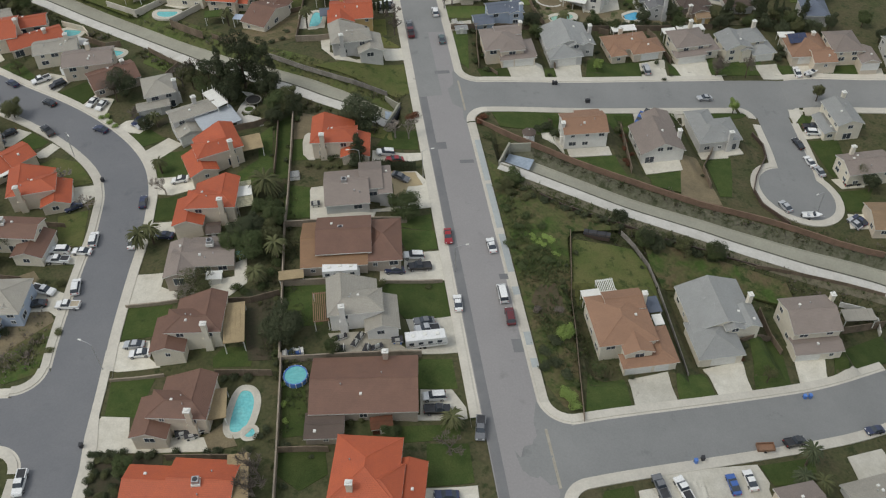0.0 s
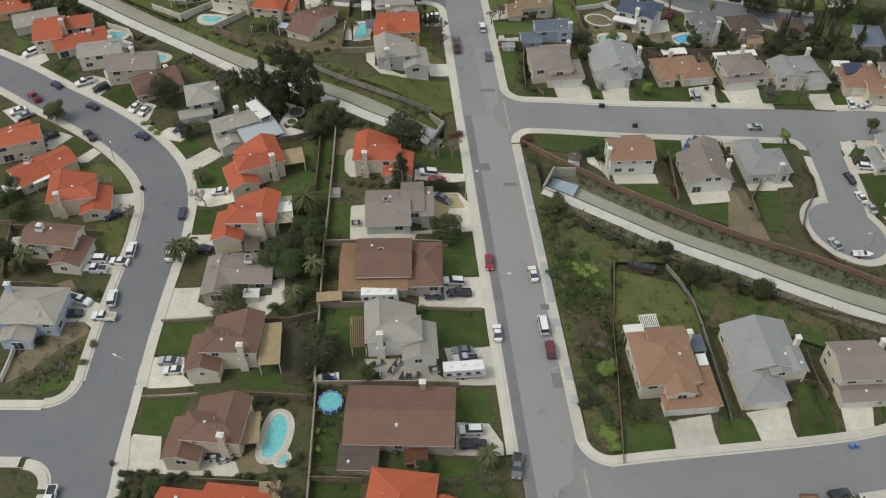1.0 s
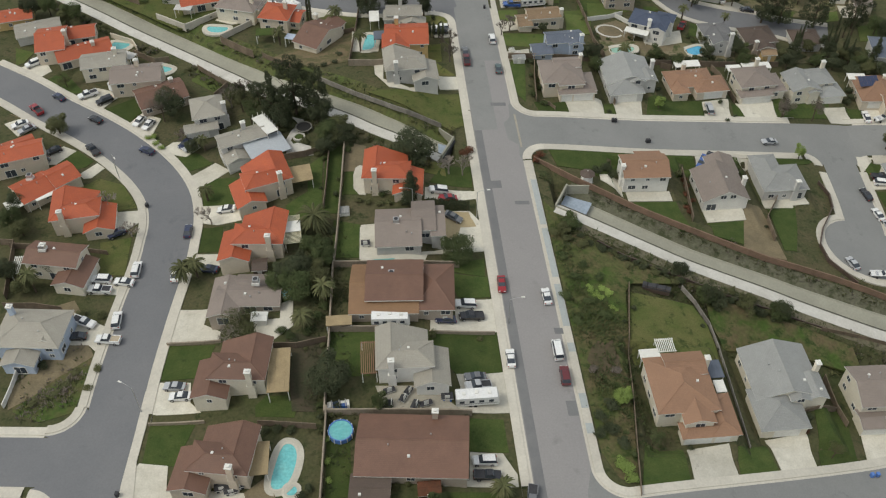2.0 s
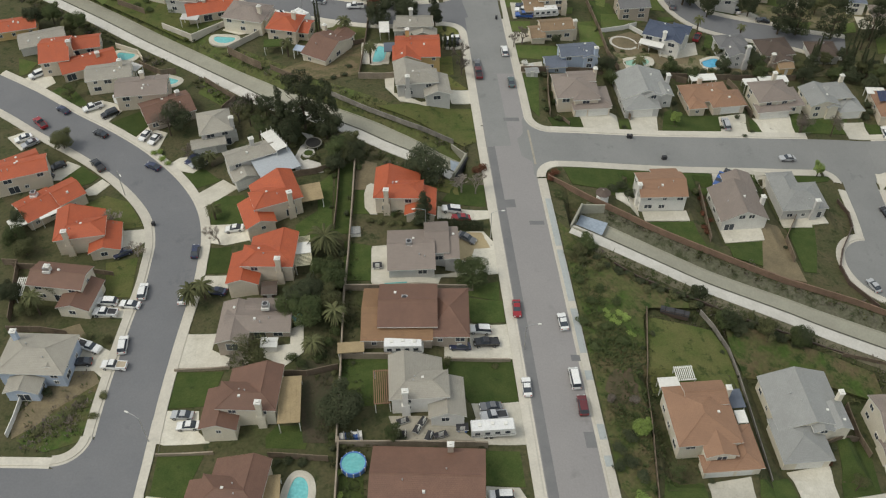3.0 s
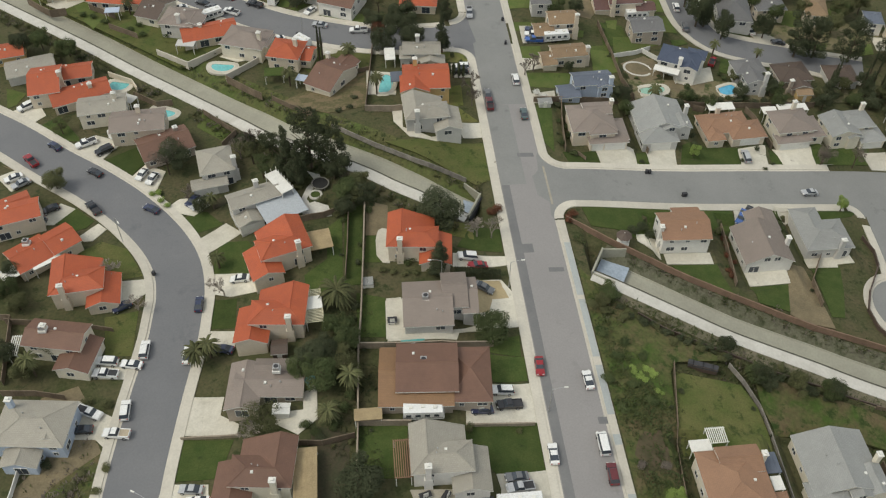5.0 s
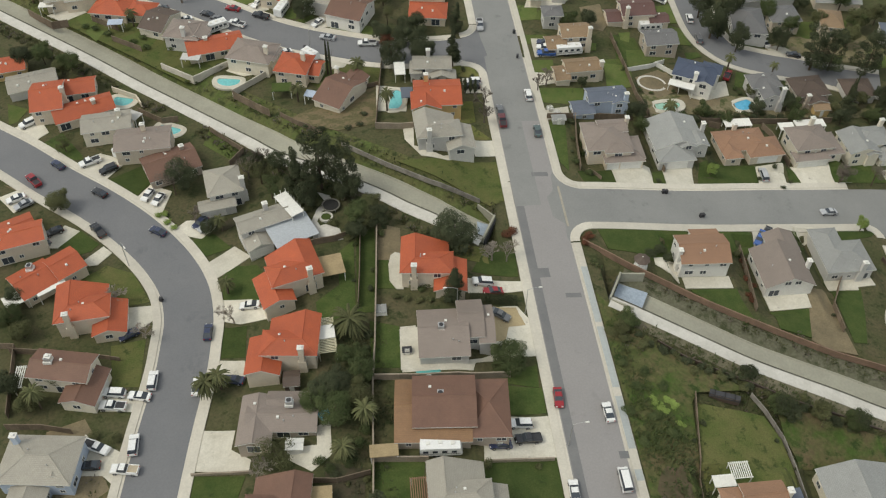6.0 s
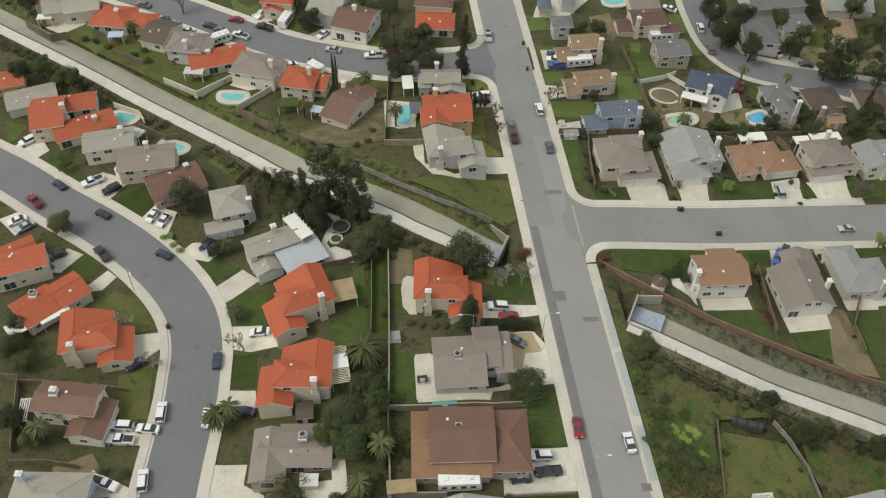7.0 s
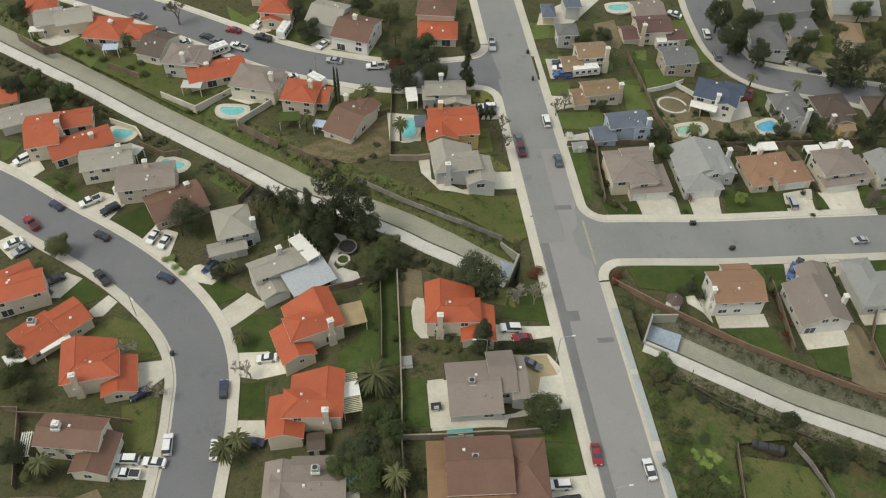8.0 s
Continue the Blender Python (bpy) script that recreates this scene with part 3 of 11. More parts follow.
# ---- builders: solid shapes ----
class Shape:
    """Collects boxes, prisms and sheets into one mesh."""

    def __init__(self):
        self.v, self.f, self.s, self.uv = [], [], [], {}

    def face(self, points, slot=0, uv=None):
        k = len(self.v)
        self.v += [tuple(p) for p in points]
        if uv:
            self.uv[len(self.f)] = uv
        self.f.append(tuple(range(k, k + len(points))))
        self.s.append(slot)

    def box(self, x0, y0, z0, x1, y1, z1, slot=0, taper=0.0):
        t = taper
        p = [(x0, y0, z0), (x1, y0, z0), (x1, y1, z0), (x0, y1, z0), (x0 + t, y0 + t, z1), (x1 - t, y0 + t, z1), (x1 - t, y1 - t, z1), (x0 + t, y1 - t, z1)]
        k = len(self.v)
        self.v += p
        for q in ((0, 3, 2, 1), (4, 5, 6, 7), (0, 1, 5, 4), (1, 2, 6, 5), (2, 3, 7, 6), (3, 0, 4, 7)):
            self.f.append(tuple(k + i for i in q))
            self.s.append(slot)

    def tube(self, x, y, z0, z1, r0, r1=None, n=10, slot=0, cap=True, dx=0.0, dy=0.0):
        r1 = r0 if r1 is None else r1
        k = len(self.v)
        for i in range(n):
            a = 2 * math.pi * i / n
            self.v.append((x + r0 * math.cos(a), y + r0 * math.sin(a), z0))
        for i in range(n):
            a = 2 * math.pi * i / n
            self.v.append((x + dx + r1 * math.cos(a), y + dy + r1 * math.sin(a), z1))
        for i in range(n):
            j = (i + 1) % n
            self.f.append((k + i, k + j, k + n + j, k + n + i))
            self.s.append(slot)
        if cap:
            self.f.append(tuple(k + n + i for i in range(n)))
            self.s.append(slot)

    def limb(self, a, b, r0, r1, n=6, slot=0):
        a, b = Vector(a), Vector(b)
        d = (b - a).normalized()
        u = d.cross(Vector((0.3, 0.2, 1) if abs(d.z) < 0.9 else (1, 0, 0))).normalized()
        w = d.cross(u)
        k = len(self.v)
        for c, r in ((a, r0), (b, r1)):
            for i in range(n):
                t = 2 * math.pi * i / n
                self.v.append(tuple(c + u * (r * math.cos(t)) + w * (r * math.sin(t))))
        for i in range(n):
            j = (i + 1) % n
            self.f.append((k + i, k + j, k + n + j, k + n + i))
            self.s.append(slot)

    def data(self, name, mats):
        me = bpy.data.meshes.new(name)
        me.from_pydata(self.v, [], self.f)
        for m in mats:
            me.materials.append(m)
        me.polygons.foreach_set("material_index", self.s)
        if self.uv:
            layer = me.uv_layers.new(name="UVMap")
            for fi, uv in self.uv.items():
                for li, c in zip(me.polygons[fi].loop_indices, uv):
                    layer.data[li].uv = c
        me.update()
        return me


def part(name, shape, mats, parent, label="", place=None):
    me = shape.data(name, mats) if isinstance(shape, Shape) else shape
    ob = new(name, me)
    ob.parent = parent
    if place is not None:
        ob.matrix_basis = place
    return tagged(ob, label)


def base(name, x, y, rot, label, category, group="", z=None, kind=""):
    e = new(name)
    e.empty_display_size = 0.5
    e.matrix_basis = pose(x, y, land(x, y) if z is None else z, 0, 0, rot)
    return tagged(e, label, category, group, kind)


# ---- houses ----
def window_data(w, h):
    s = Shape()
    t = 0.09
    for x0, z0, x1, z1 in ((-w / 2, 0, w / 2, t), (-w / 2, h - t, w / 2, h), (-w / 2, t, -w / 2 + t, h - t), (w / 2 - t, t, w / 2, h - t), (-0.03, t, 0.03, h - t)):
        s.box(x0, -0.07, z0, x1, 0.02, z1)
    p = Shape()
    p.box(-w / 2 + t * 0.9, -0.03, t * 0.9, w / 2 - t * 0.9, 0.02, h - t * 0.9)
    return s.data("window", [TRIM]), p.data("pane", [GLASS])


WINDOWS = {k: window_data(*k) for k in ((1.5, 1.2), (1.9, 1.3), (1.0, 1.0), (2.4, 2.05))}


def garage_data(w):
    s = Shape()
    s.box(-w / 2 - 0.12, -0.05, 0, -w / 2, 0.04, 2.3)
    s.box(w / 2, -0.05, 0, w / 2 + 0.12, 0.04, 2.3)
    s.box(-w / 2 - 0.12, -0.05, 2.2, w / 2 + 0.12, 0.04, 2.34)
    s.box(-w / 2, -0.01, 0, w / 2, 0.02, 2.2)
    p = Shape()
    p.box(-w / 2 + 0.03, -0.05, 0.02, w / 2 - 0.03, 0.0, 0.53, 0, 0.02)
    return s.data("garage_door", [TRIM]), p.data("panel", [TRIM])


GARAGES = {w: garage_data(w) for w in (2.6, 4.9)}


def chimney_data(h):
    s = Shape()
    s.box(-0.75, -0.45, -2, 0.75, 0.45, h * 0.45)
    s.box(-0.5, -0.42, h * 0.45, 0.5, 0.42, h)
    s.box(-0.62, -0.54, h, 0.62, 0.54, h + 0.22, 1)
    s.box(-0.3, -0.25, h + 0.22, 0.3, 0.25, h + 0.5, 1)
    return s


VENT = Shape()
VENT.box(-0.28, -0.28, -0.3, 0.28, 0.28, 0.28, 0, 0.06)
VENT = VENT.data("vent", [TRIM])
PIPE = Shape()
PIPE.tube(0, 0, -0.4, 0.4, 0.09, 0.09, 8)
PIPE.tube(0, 0, 0.4, 0.46, 0.15, 0.1, 8)
PIPE = PIPE.data("vent_pipe", [METAL])


def roof_shape(w, d, eave, kind, pitch, over=0.45):
    """Gable or hip roof over a w by d block; ridge along local x, or along y for kinds ending in y."""
    turn = kind[1] == "y"
    if turn:
        w, d = d, w
    s = Shape()
    L, D = w / 2 + over, d / 2 + over
    if kind[0] == "g":
        L = w / 2 + 0.3
    z0, z1 = eave - over * pitch, eave + d / 2 * pitch
    r = L if kind[0] == "g" else max(0.15, L - D * 0.95)
    th = 0.2
    slope = math.hypot(D, z1 - z0)
    P = lambda x, y, z: (-y, x, z) if turn else (x, y, z)
    for sgn in (-1, 1):
        a, b, c, e = (-L * -sgn, sgn * D, z0), (L * -sgn, sgn * D, z0), (r * -sgn, 0, z1), (-r * -sgn, 0, z1)
        pts = [a, b, c, e]
        uv = [(p[0], 0) if i < 2 else (p[0], slope) for i, p in enumerate(pts)]
        s.face([P(*p) for p in pts], 0, uv)
        s.face([P(p[0], p[1], p[2] - th) for p in reversed(pts)], 1)
        s.face([P(*p) for p in (b, a, (a[0], a[1], a[2] - th), (b[0], b[1], b[2] - th))], 1)
    for sgn in (-1, 1):
        a, b, c = (sgn * L, -D * sgn, z0), (sgn * L, D * sgn, z0), (sgn * r, 0, z1)
        if kind[0] == "h":
            s.face([P(*p) for p in (a, b, c)], 0, [(a[1], 0), (b[1], 0), (0, slope)])
            s.face([P(p[0], p[1], p[2] - th) for p in (b, a, c)], 1)
            s.face([P(*p) for p in (b, a, (a[0], a[1], a[2] - th), (b[0], b[1], b[2] - th))], 1)
        else:
            for p, q in ((a, c), (c, b)):
                s.face([P(*k) for k in (q, p, (p[0], p[1], p[2] - th), (q[0], q[1], q[2] - th))], 1)
    # ridge and hip caps
    cap = 0.14
    def bar(p, q):
        p, q = Vector(P(*p)), Vector(P(*q))
        dr = (q - p)
        if dr.length < 0.4:
            return
        n = max(2, int(dr.length / 0.45))
        side = dr.normalized().cross(Vector((0, 0, 1))).normalized() * cap
        for i in range(n):
            a, b = p + dr * (i / n), p + dr * ((i + 0.93) / n)
            up, up2 = Vector((0, 0, 0.10)), Vector((0, 0, 0.07))
            s.face([a - side, b - side, b + up2, a + up], 0, [(0, 0.1), (0.4, 0.1), (0.4, 0.3), (0, 0.3)])
            s.face([a + up, b + up2, b + side, a + side], 0, [(0, 0.1), (0.4, 0.1), (0.4, 0.3), (0, 0.3)])
    bar((-r, 0, z1), (r, 0, z1))
    if kind[0] == "h":
        for sx in (-1, 1):
            for sy in (-1, 1):
                bar((sx * L, sy * D, z0), (sx * r, 0, z1))
    return s


def roof_plane(points):
    """One sloping roof face with thickness, white fascia and tile courses along it."""
    s = Shape()
    pts = [Vector(p) for p in points]
    n = (pts[1] - pts[0]).cross(pts[2] - pts[0]).normalized()
    if n.z < 0:
        pts.reverse()
        n = -n
    along = n.cross(Vector((0, 0, 1))).normalized()
    up = n.cross(along)
    s.face(pts, 0, [(p.dot(along), p.dot(up)) for p in pts])
    drop = Vector((0, 0, -0.2))
    s.face([p + drop for p in reversed(pts)], 1)
    for a, b in zip(pts, pts[1:] + pts[:1]):
        s.face([b, a, a + drop, b + drop], 1 if abs(a.z - b.z) < 0.05 else 0, None if abs(a.z - b.z) < 0.05 else [(0, 0), (1, 0), (1, 0.2), (0, 0.2)])
        if a.z > 5.9 or b.z > 5.9:
            d = (b - a).normalized()
            side = Vector((d.y, -d.x, 0)).normalized() * 0.13
            k = max(1, int((b - a).length / 0.45))
            for i in range(k):
                q, r = a + (b - a) * (i / k), a + (b - a) * ((i + 0.92) / k)
                s.face([q - side, r - side, r + Vector((0, 0, 0.08)), q + Vector((0, 0, 0.11))], 0, [(0, 0.1), (0.4, 0.1), (0.4, 0.3), (0, 0.3)])
                s.face([q + Vector((0, 0, 0.11)), r + Vector((0, 0, 0.08)), r + side, q + side], 0, [(0, 0.1), (0.4, 0.1), (0.4, 0.3), (0, 0.3)])
    return s


def tract_house(x, y, rot, mirror, roof, wall, label, pad, eave=4.8):
    """The two-storey model that the estate repeats: hipped front range, long rear slope, low garage wing with a gable. (x, y): outer front corner of the upper eaves."""
    m = -1 if mirror else 1
    e, r = eave, eave + 1.26
    low = r - 0.42 * 6.9
    planes = [[(-10.8, 0, e), (0, 0, e), (-3, 3, r), (-7.8, 3, r)],
              [(-10.8, 6, e), (-10.8, 0, e), (-7.8, 3, r)],
              [(-10.8, 6, e), (-7.8, 3, r), (-3, 3, r), (-6, 6, e)],
              [(-3, 3, r), (-3, 9.9, r), (-9.9, 9.9, low), (-9.9, 5.8, low), (-5.8, 5.8, e + 0.08)],
              [(0, 0, e), (0, 9.9, e), (-3, 9.9, r), (-3, 3, r)]]
    blocks = [(-5.4, 3.05, 9.9, 5.2, e - 0.1, "none"), (-3.25, 7.4, 5.5, 4.4, e - 0.12, "none"), (-7.6, 7.38, 3.6, 4.3, low - 0.05, "none"), (-10.2, 1.6, 5.9, 8.0, 2.6, "gy", 0.4)]
    gable = [(-9.35, 9.58, low - 0.1), (-0.55, 9.58, e - 0.15), (-3, 9.58, r - 0.25)]
    flip = lambda pts: [(m * px_, py, pz) for px_, py, pz in pts]
    return house(x, y, rot, [(m * b[0], *b[1:]) for b in blocks], roof, wall, label, chimneys=((m * -2.9, 0.1, e + 2.3, 0),), garages=((3, "e" if mirror else "w", -0.6, 4.9),), vents=5, pad=pad, planes=[flip(q) for q in planes], gables=[flip(gable)])


def house(x, y, rot, blocks, roof, wall, label, chimneys=(), garages=(), vents=4, windows=True, group="", dz=0.0, pitch=0.36, pad=None, extra=(), planes=(), gables=()):
    """A house. blocks: (cx, cy, width, depth, eave height, roof kind). garages: (block, side, offset, width). chimneys: (x, y, height, turn). extra: upper windows (x, y, z, turn). planes: roof faces of their own for blocks of kind none; gables: wall faces under them."""
    e = base("house", x, y, rot, label, "house", group, z=land(x, y) + dz if pad is None else pad)
    rnd = random.Random(int(x * 31 + y * 17))
    spans = []
    for i, (cx, cy, w, d, h, kind, *rest) in enumerate(blocks):
        pt = rest[0] if rest else pitch
        cover = {"RUSSET": RUSSET, "DARKBROWN": DARKBROWN}[rest[1]] if len(rest) > 1 else roof
        s = Shape()
        low = -2.5
        s.box(cx - w / 2, cy - d / 2, low, cx + w / 2, cy + d / 2, h - 0.02)
        if kind[0] == "g":
            if kind[1] == "x":
                for sx in (-1, 1):
                    px_ = cx + sx * w / 2
                    s.face([(px_, cy - sx * d / 2, h - 0.03), (px_, cy + sx * d / 2, h - 0.03), (px_, cy, h + d / 2 * pt - 0.06)])
            else:
                for sy in (-1, 1):
                    py = cy + sy * d / 2
                    s.face([(cx + sy * w / 2, py, h - 0.03), (cx - sy * w / 2, py, h - 0.03), (cx, py, h + w / 2 * pt - 0.06)])
        if i == 0:
            for points in gables:
                s.face(points)
        part("wall", s, [wall], e)
        if kind == "none":
            spans.append((cx, cy, w, d, h, "gx", 0.0))
        else:
            part("roof", roof_shape(w, d, h, kind, pt), [cover, TRIM], e, place=Matrix.Translation((cx, cy, 0)))
            spans.append((cx, cy, w, d, h, kind, pt))
    for points in planes:
        part("roof", roof_plane(points), [roof, TRIM], e)
    inside = lambda qx, qy, me, z: any(k != me and abs(qx - b[0]) < b[2] / 2 + 0.15 and abs(qy - b[1]) < b[3] / 2 + 0.15 and z < b[4] for k, b in enumerate(spans))
    taken = []
    for bi, side, off, gw in garages:
        cx, cy, w, d, h, kind, pt = spans[bi]
        m = {"s": pose(cx + off, cy - d / 2, 0.1), "n": pose(cx + off, cy + d / 2, 0.1, 0, 0, 180), "e": pose(cx + w / 2, cy + off, 0.1, 0, 0, 90), "w": pose(cx - w / 2, cy + off, 0.1, 0, 0, -90)}[side]
        gate = part("garage_door", GARAGES[gw][0], None, e, "white panelled garage door", m)
        for i in range(4):
            part("panel", GARAGES[gw][1], None, gate, place=pose(0, 0, i * 0.55))
        taken.append((m.translation.x, m.translation.y, gw / 2 + 0.8))
    if windows:
        for bi, (cx, cy, w, d, h, kind, pt) in enumerate(spans):
            for floor_z, tall in (((0.95, False), (3.75, True)) if h > 4.3 else ((0.95, False),)):
                for side, length in (("s", w), ("n", w), ("e", d), ("w", d)):
                    n = int(length / 3.4)
                    for k in range(n):
                        off = -length / 2 + length * (k + 0.5) / n + rnd.uniform(-0.4, 0.4)
                        size = rnd.choice(((1.5, 1.2), (1.9, 1.3), (1.0, 1.0), (1.5, 1.2)))
                        if rnd.random() < 0.18:
                            continue
                        zz = floor_z if floor_z < 2 else h - 0.45 - size[1]
                        if floor_z < 1 and side in "sn" and rnd.random() < 0.2:
                            size, zz = (2.4, 2.05), 0.15
                        m = {"s": pose(cx + off, cy - d / 2, zz), "n": pose(cx - off, cy + d / 2, zz, 0, 0, 180), "e": pose(cx + w / 2, cy + off, zz, 0, 0, 90), "w": pose(cx - w / 2, cy - off, zz, 0, 0, -90)}[side]
                        t = m.translation
                        if inside(t.x, t.y, bi, zz + 0.6) or any(floor_z < 2 and math.hypot(t.x - a, t.y - b) < r + 0.6 for a, b, r in taken):
                            continue
                        fr = part("window", WINDOWS[size][0], None, e, place=m)
                        part("pane", WINDOWS[size][1], None, fr)
    for wx, wy, wz, turn in extra:
        fr = part("window", WINDOWS[(1.5, 1.2)][0], None, e, place=pose(wx, wy, wz, 0, 0, turn))
        part("pane", WINDOWS[(1.5, 1.2)][1], None, fr)
    for cx, cy, h, turn in chimneys:
        part("chimney", chimney_data(h), [wall, TRIM], e, place=pose(cx, cy, 0, 0, 0, turn))
    for k in range(vents):
        cx, cy, w, d, h, kind, pt = spans[0] if k < 3 else spans[-1]
        if kind[1] == "x":
            u, v = rnd.uniform(-0.3, 0.3) * w, rnd.choice((-1, 1)) * rnd.uniform(0.08, 0.3) * d
            z = h + (d / 2 - abs(v)) * pt
        else:
            v, u = rnd.uniform(-0.3, 0.3) * d, rnd.choice((-1, 1)) * rnd.uniform(0.08, 0.3) * w
            z = h + (w / 2 - abs(u)) * pt
        if planes:
            u, v, z = rnd.uniform(-0.22, 0.1) * w, rnd.uniform(-0.2, 0.3) * d, 0
            z = h + 0.42 * min(v + d / 2 + 0.45, 5.6 - v - d / 2) - 0.02
        if kind[0] == "h" and (abs(u) > w / 2 - d * 0.45 if kind[1] == "x" else abs(v) > d / 2 - w * 0.45):
            continue
        part("vent" if k % 2 else "vent_pipe", VENT if k % 2 else PIPE, None, e, place=pose(cx + u, cy + v, z))
    return e


# ---- vehicles ----
def lofted(profile, widths, s, slot=0):
    """Body from a side profile (x, z) ring and half widths per point; both flanks and the skin between them."""
    n = len(profile)
    k = len(s.v)
    for side in (-1, 1):
        for (px_, pz), w in zip(profile, widths):
            s.v.append((px_, side * w, pz))
    s.f.append(tuple(k + i for i in range(n)))
    s.s.append(slot)
    s.f.append(tuple(k + n + i for i in reversed(range(n))))
    s.s.append(slot)
    for i in range(n):
        j = (i + 1) % n
        s.f.append((k + j, k + i, k + n + i, k + n + j))
        s.s.append(slot)


CAR_KINDS = {
    # length, width, body profile (fractions of length, heights), cabin profile
    "sedan": (4.7, 1.8, [(0, .35), (.02, .62), (.06, .8), (.30, .92), (.80, .96), (.97, .92), (1, .62), (.99, .32)], [(.28, .90), (.42, 1.38), (.68, 1.42), (.86, .95)]),
    "compact": (4.35, 1.76, [(0, .35), (.02, .62), (.06, .8), (.28, .92), (.84, .98), (.97, .94), (1, .62), (.99, .32)], [(.26, .90), (.40, 1.38), (.72, 1.42), (.92, .98)]),
    "suv": (4.8, 1.9, [(0, .42), (.02, .75), (.06, .98), (.27, 1.08), (.96, 1.12), (1, .85), (.99, .40)], [(.26, 1.06), (.37, 1.68), (.90, 1.74), (.975, 1.1)]),
    "van": (5.3, 2.0, [(0, .4), (.02, .8), (.05, 1.05), (.14, 1.2), (.985, 1.22), (1, .8), (.99, .38)], [(.13, 1.18), (.24, 2.0), (.97, 2.05), (.99, 1.2)]),
    "pickup": (5.5, 1.95, [(0, .48), (.02, .8), (.05, 1.02), (.26, 1.12), (.985, 1.12), (1, .8), (.99, .46)], [(.25, 1.1), (.34, 1.75), (.56, 1.78), (.60, 1.1)]),
}
MADE_CARS = {}
TYRE = Shape()
TYRE.tube(0, 0, -0.11, 0.11, 0.33, 0.33, 14)
TYRE.f.append(tuple(reversed(range(14))))
TYRE.s.append(0)
TYRE = TYRE.data("tyre", [RUBBER])
RIMS = Shape()
RIMS.tube(0, 0, 0.11, 0.125, 0.21, 0.18, 10)
RIMS = RIMS.data("rim", [RIM])


def vehicle(x, y, rot, kind, paint, label="", bed=None, group="parked cars"):
    """A parked car; its nose points along local +x. rot: heading in degrees."""
    words = {"sedan": "saloon car", "compact": "compact car", "suv": "sport utility car", "van": "van", "pickup": "pickup truck"}
    label = label or "parked %s %s with dark windows" % (paint, words[kind])
    key = (kind, paint, bed)
    z = land(x, y) + 0.1
    ex = (land(x + 1.5 * math.cos(radians(rot)), y + 1.5 * math.sin(radians(rot))) - land(x - 1.5 * math.cos(radians(rot)), y - 1.5 * math.sin(radians(rot)))) / 3
    m = Matrix.Translation((x, y, z)) @ Euler((0, 0, radians(rot))).to_matrix().to_4x4() @ Euler((0, -math.atan(ex), 0)).to_matrix().to_4x4()
    if key in MADE_CARS:
        return tagged(copy_thing(MADE_CARS[key], m), label)
    e = new("car" if kind != "pickup" else "pickup_truck")
    tagged(e, label, "truck" if kind == "pickup" else "car", group)
    e.matrix_basis = m
    L, wd, body, cab = CAR_KINDS[kind]
    L, wd = L * 0.93, wd * 0.95
    X = lambda fx: L / 2 - fx * L
    s = Shape()
    hw = wd / 2
    ring = [(X(a), b) for a, b in body]
    lofted(ring, [hw * (0.86 if a in (0, 1) else 0.97 if b < 0.5 else 0.93 if b > 0.85 else 1.0) for a, b in body], s)
    part("body", s, [PAINT[paint]], e)
    g = Shape()
    lofted([(X(a), b) for a, b in cab], [hw * (0.9 if b < 1.3 and b < cab[1][1] - 0.2 else 0.70) for a, b in cab], g)
    part("cabin", g, [GLASS], e, "dark tinted window glass")
    r = Shape()
    (a1, b1), (a2, b2) = cab[1], cab[2]
    lofted([(X(a1 + 0.005), b1 - 0.03), (X(a1 + 0.03), b1 + 0.05), (X(a2 - 0.02), b2 + 0.05), (X(a2 - 0.005), b2 - 0.03)], [hw * 0.74, hw * 0.66, hw * 0.66, hw * 0.74], r)
    part("roof_panel", r, [PAINT[paint]], e)
    for sx, sy in ((0.18, -1), (0.18, 1), (0.8, -1), (0.8, 1)):
        wp = Matrix.Translation((X(sx), sy * (hw - 0.1), 0.33)) @ Euler((radians(-90 * sy), 0, 0)).to_matrix().to_4x4()
        t = part("tyre", TYRE, None, e, "black rubber tyre", wp)
        part("rim", RIMS, None, t, "alloy rim")
    for sy in (-1, 1):
        h = Shape()
        h.box(L / 2 - 0.16, sy * hw * 0.62 - 0.18, body[1][1] - 0.05, L / 2 - 0.0, sy * hw * 0.62 + 0.18, body[1][1] + 0.12, 0, 0.03)
        part("headlight", h, [LAMPGLASS], e, "clear headlight")
        h = Shape()
        h.box(-L / 2 + 0.0, sy * hw * 0.72 - 0.14, body[-2][1] + 0.02, -L / 2 + 0.1, sy * hw * 0.72 + 0.14, body[-2][1] + 0.2, 0, 0.02)
        part("tail_light", h, [TAILGLASS], e, "red tail light")
    if kind == "pickup":
        b = Shape()
        x0, x1, zt = X(0.985), X(0.61), 1.125
        b.box(x0 + 0.08, -hw * 0.78, zt - 0.02, x1 - 0.06, hw * 0.78, zt + 0.012)
        part("load_bed", b, [DARK if bed is None else PAINT[bed]], e, "dark open load bed" if bed is None else "load in the open bed")
        for sy in (-1, 1):
            rr = Shape()
            rr.box(x0, sy * hw * 0.86 - 0.08, zt - 0.05, x1, sy * hw * 0.86 + 0.08, zt + 0.1)
            part("bed_rail", rr, [PAINT[paint]], e)
        rr = Shape()
        rr.box(x0 - 0.02, -hw * 0.85, zt - 0.1, x0 + 0.09, hw * 0.85, zt + 0.08)
        part("tailgate", rr, [PAINT[paint]], e)
    MADE_CARS[key] = e
    return e


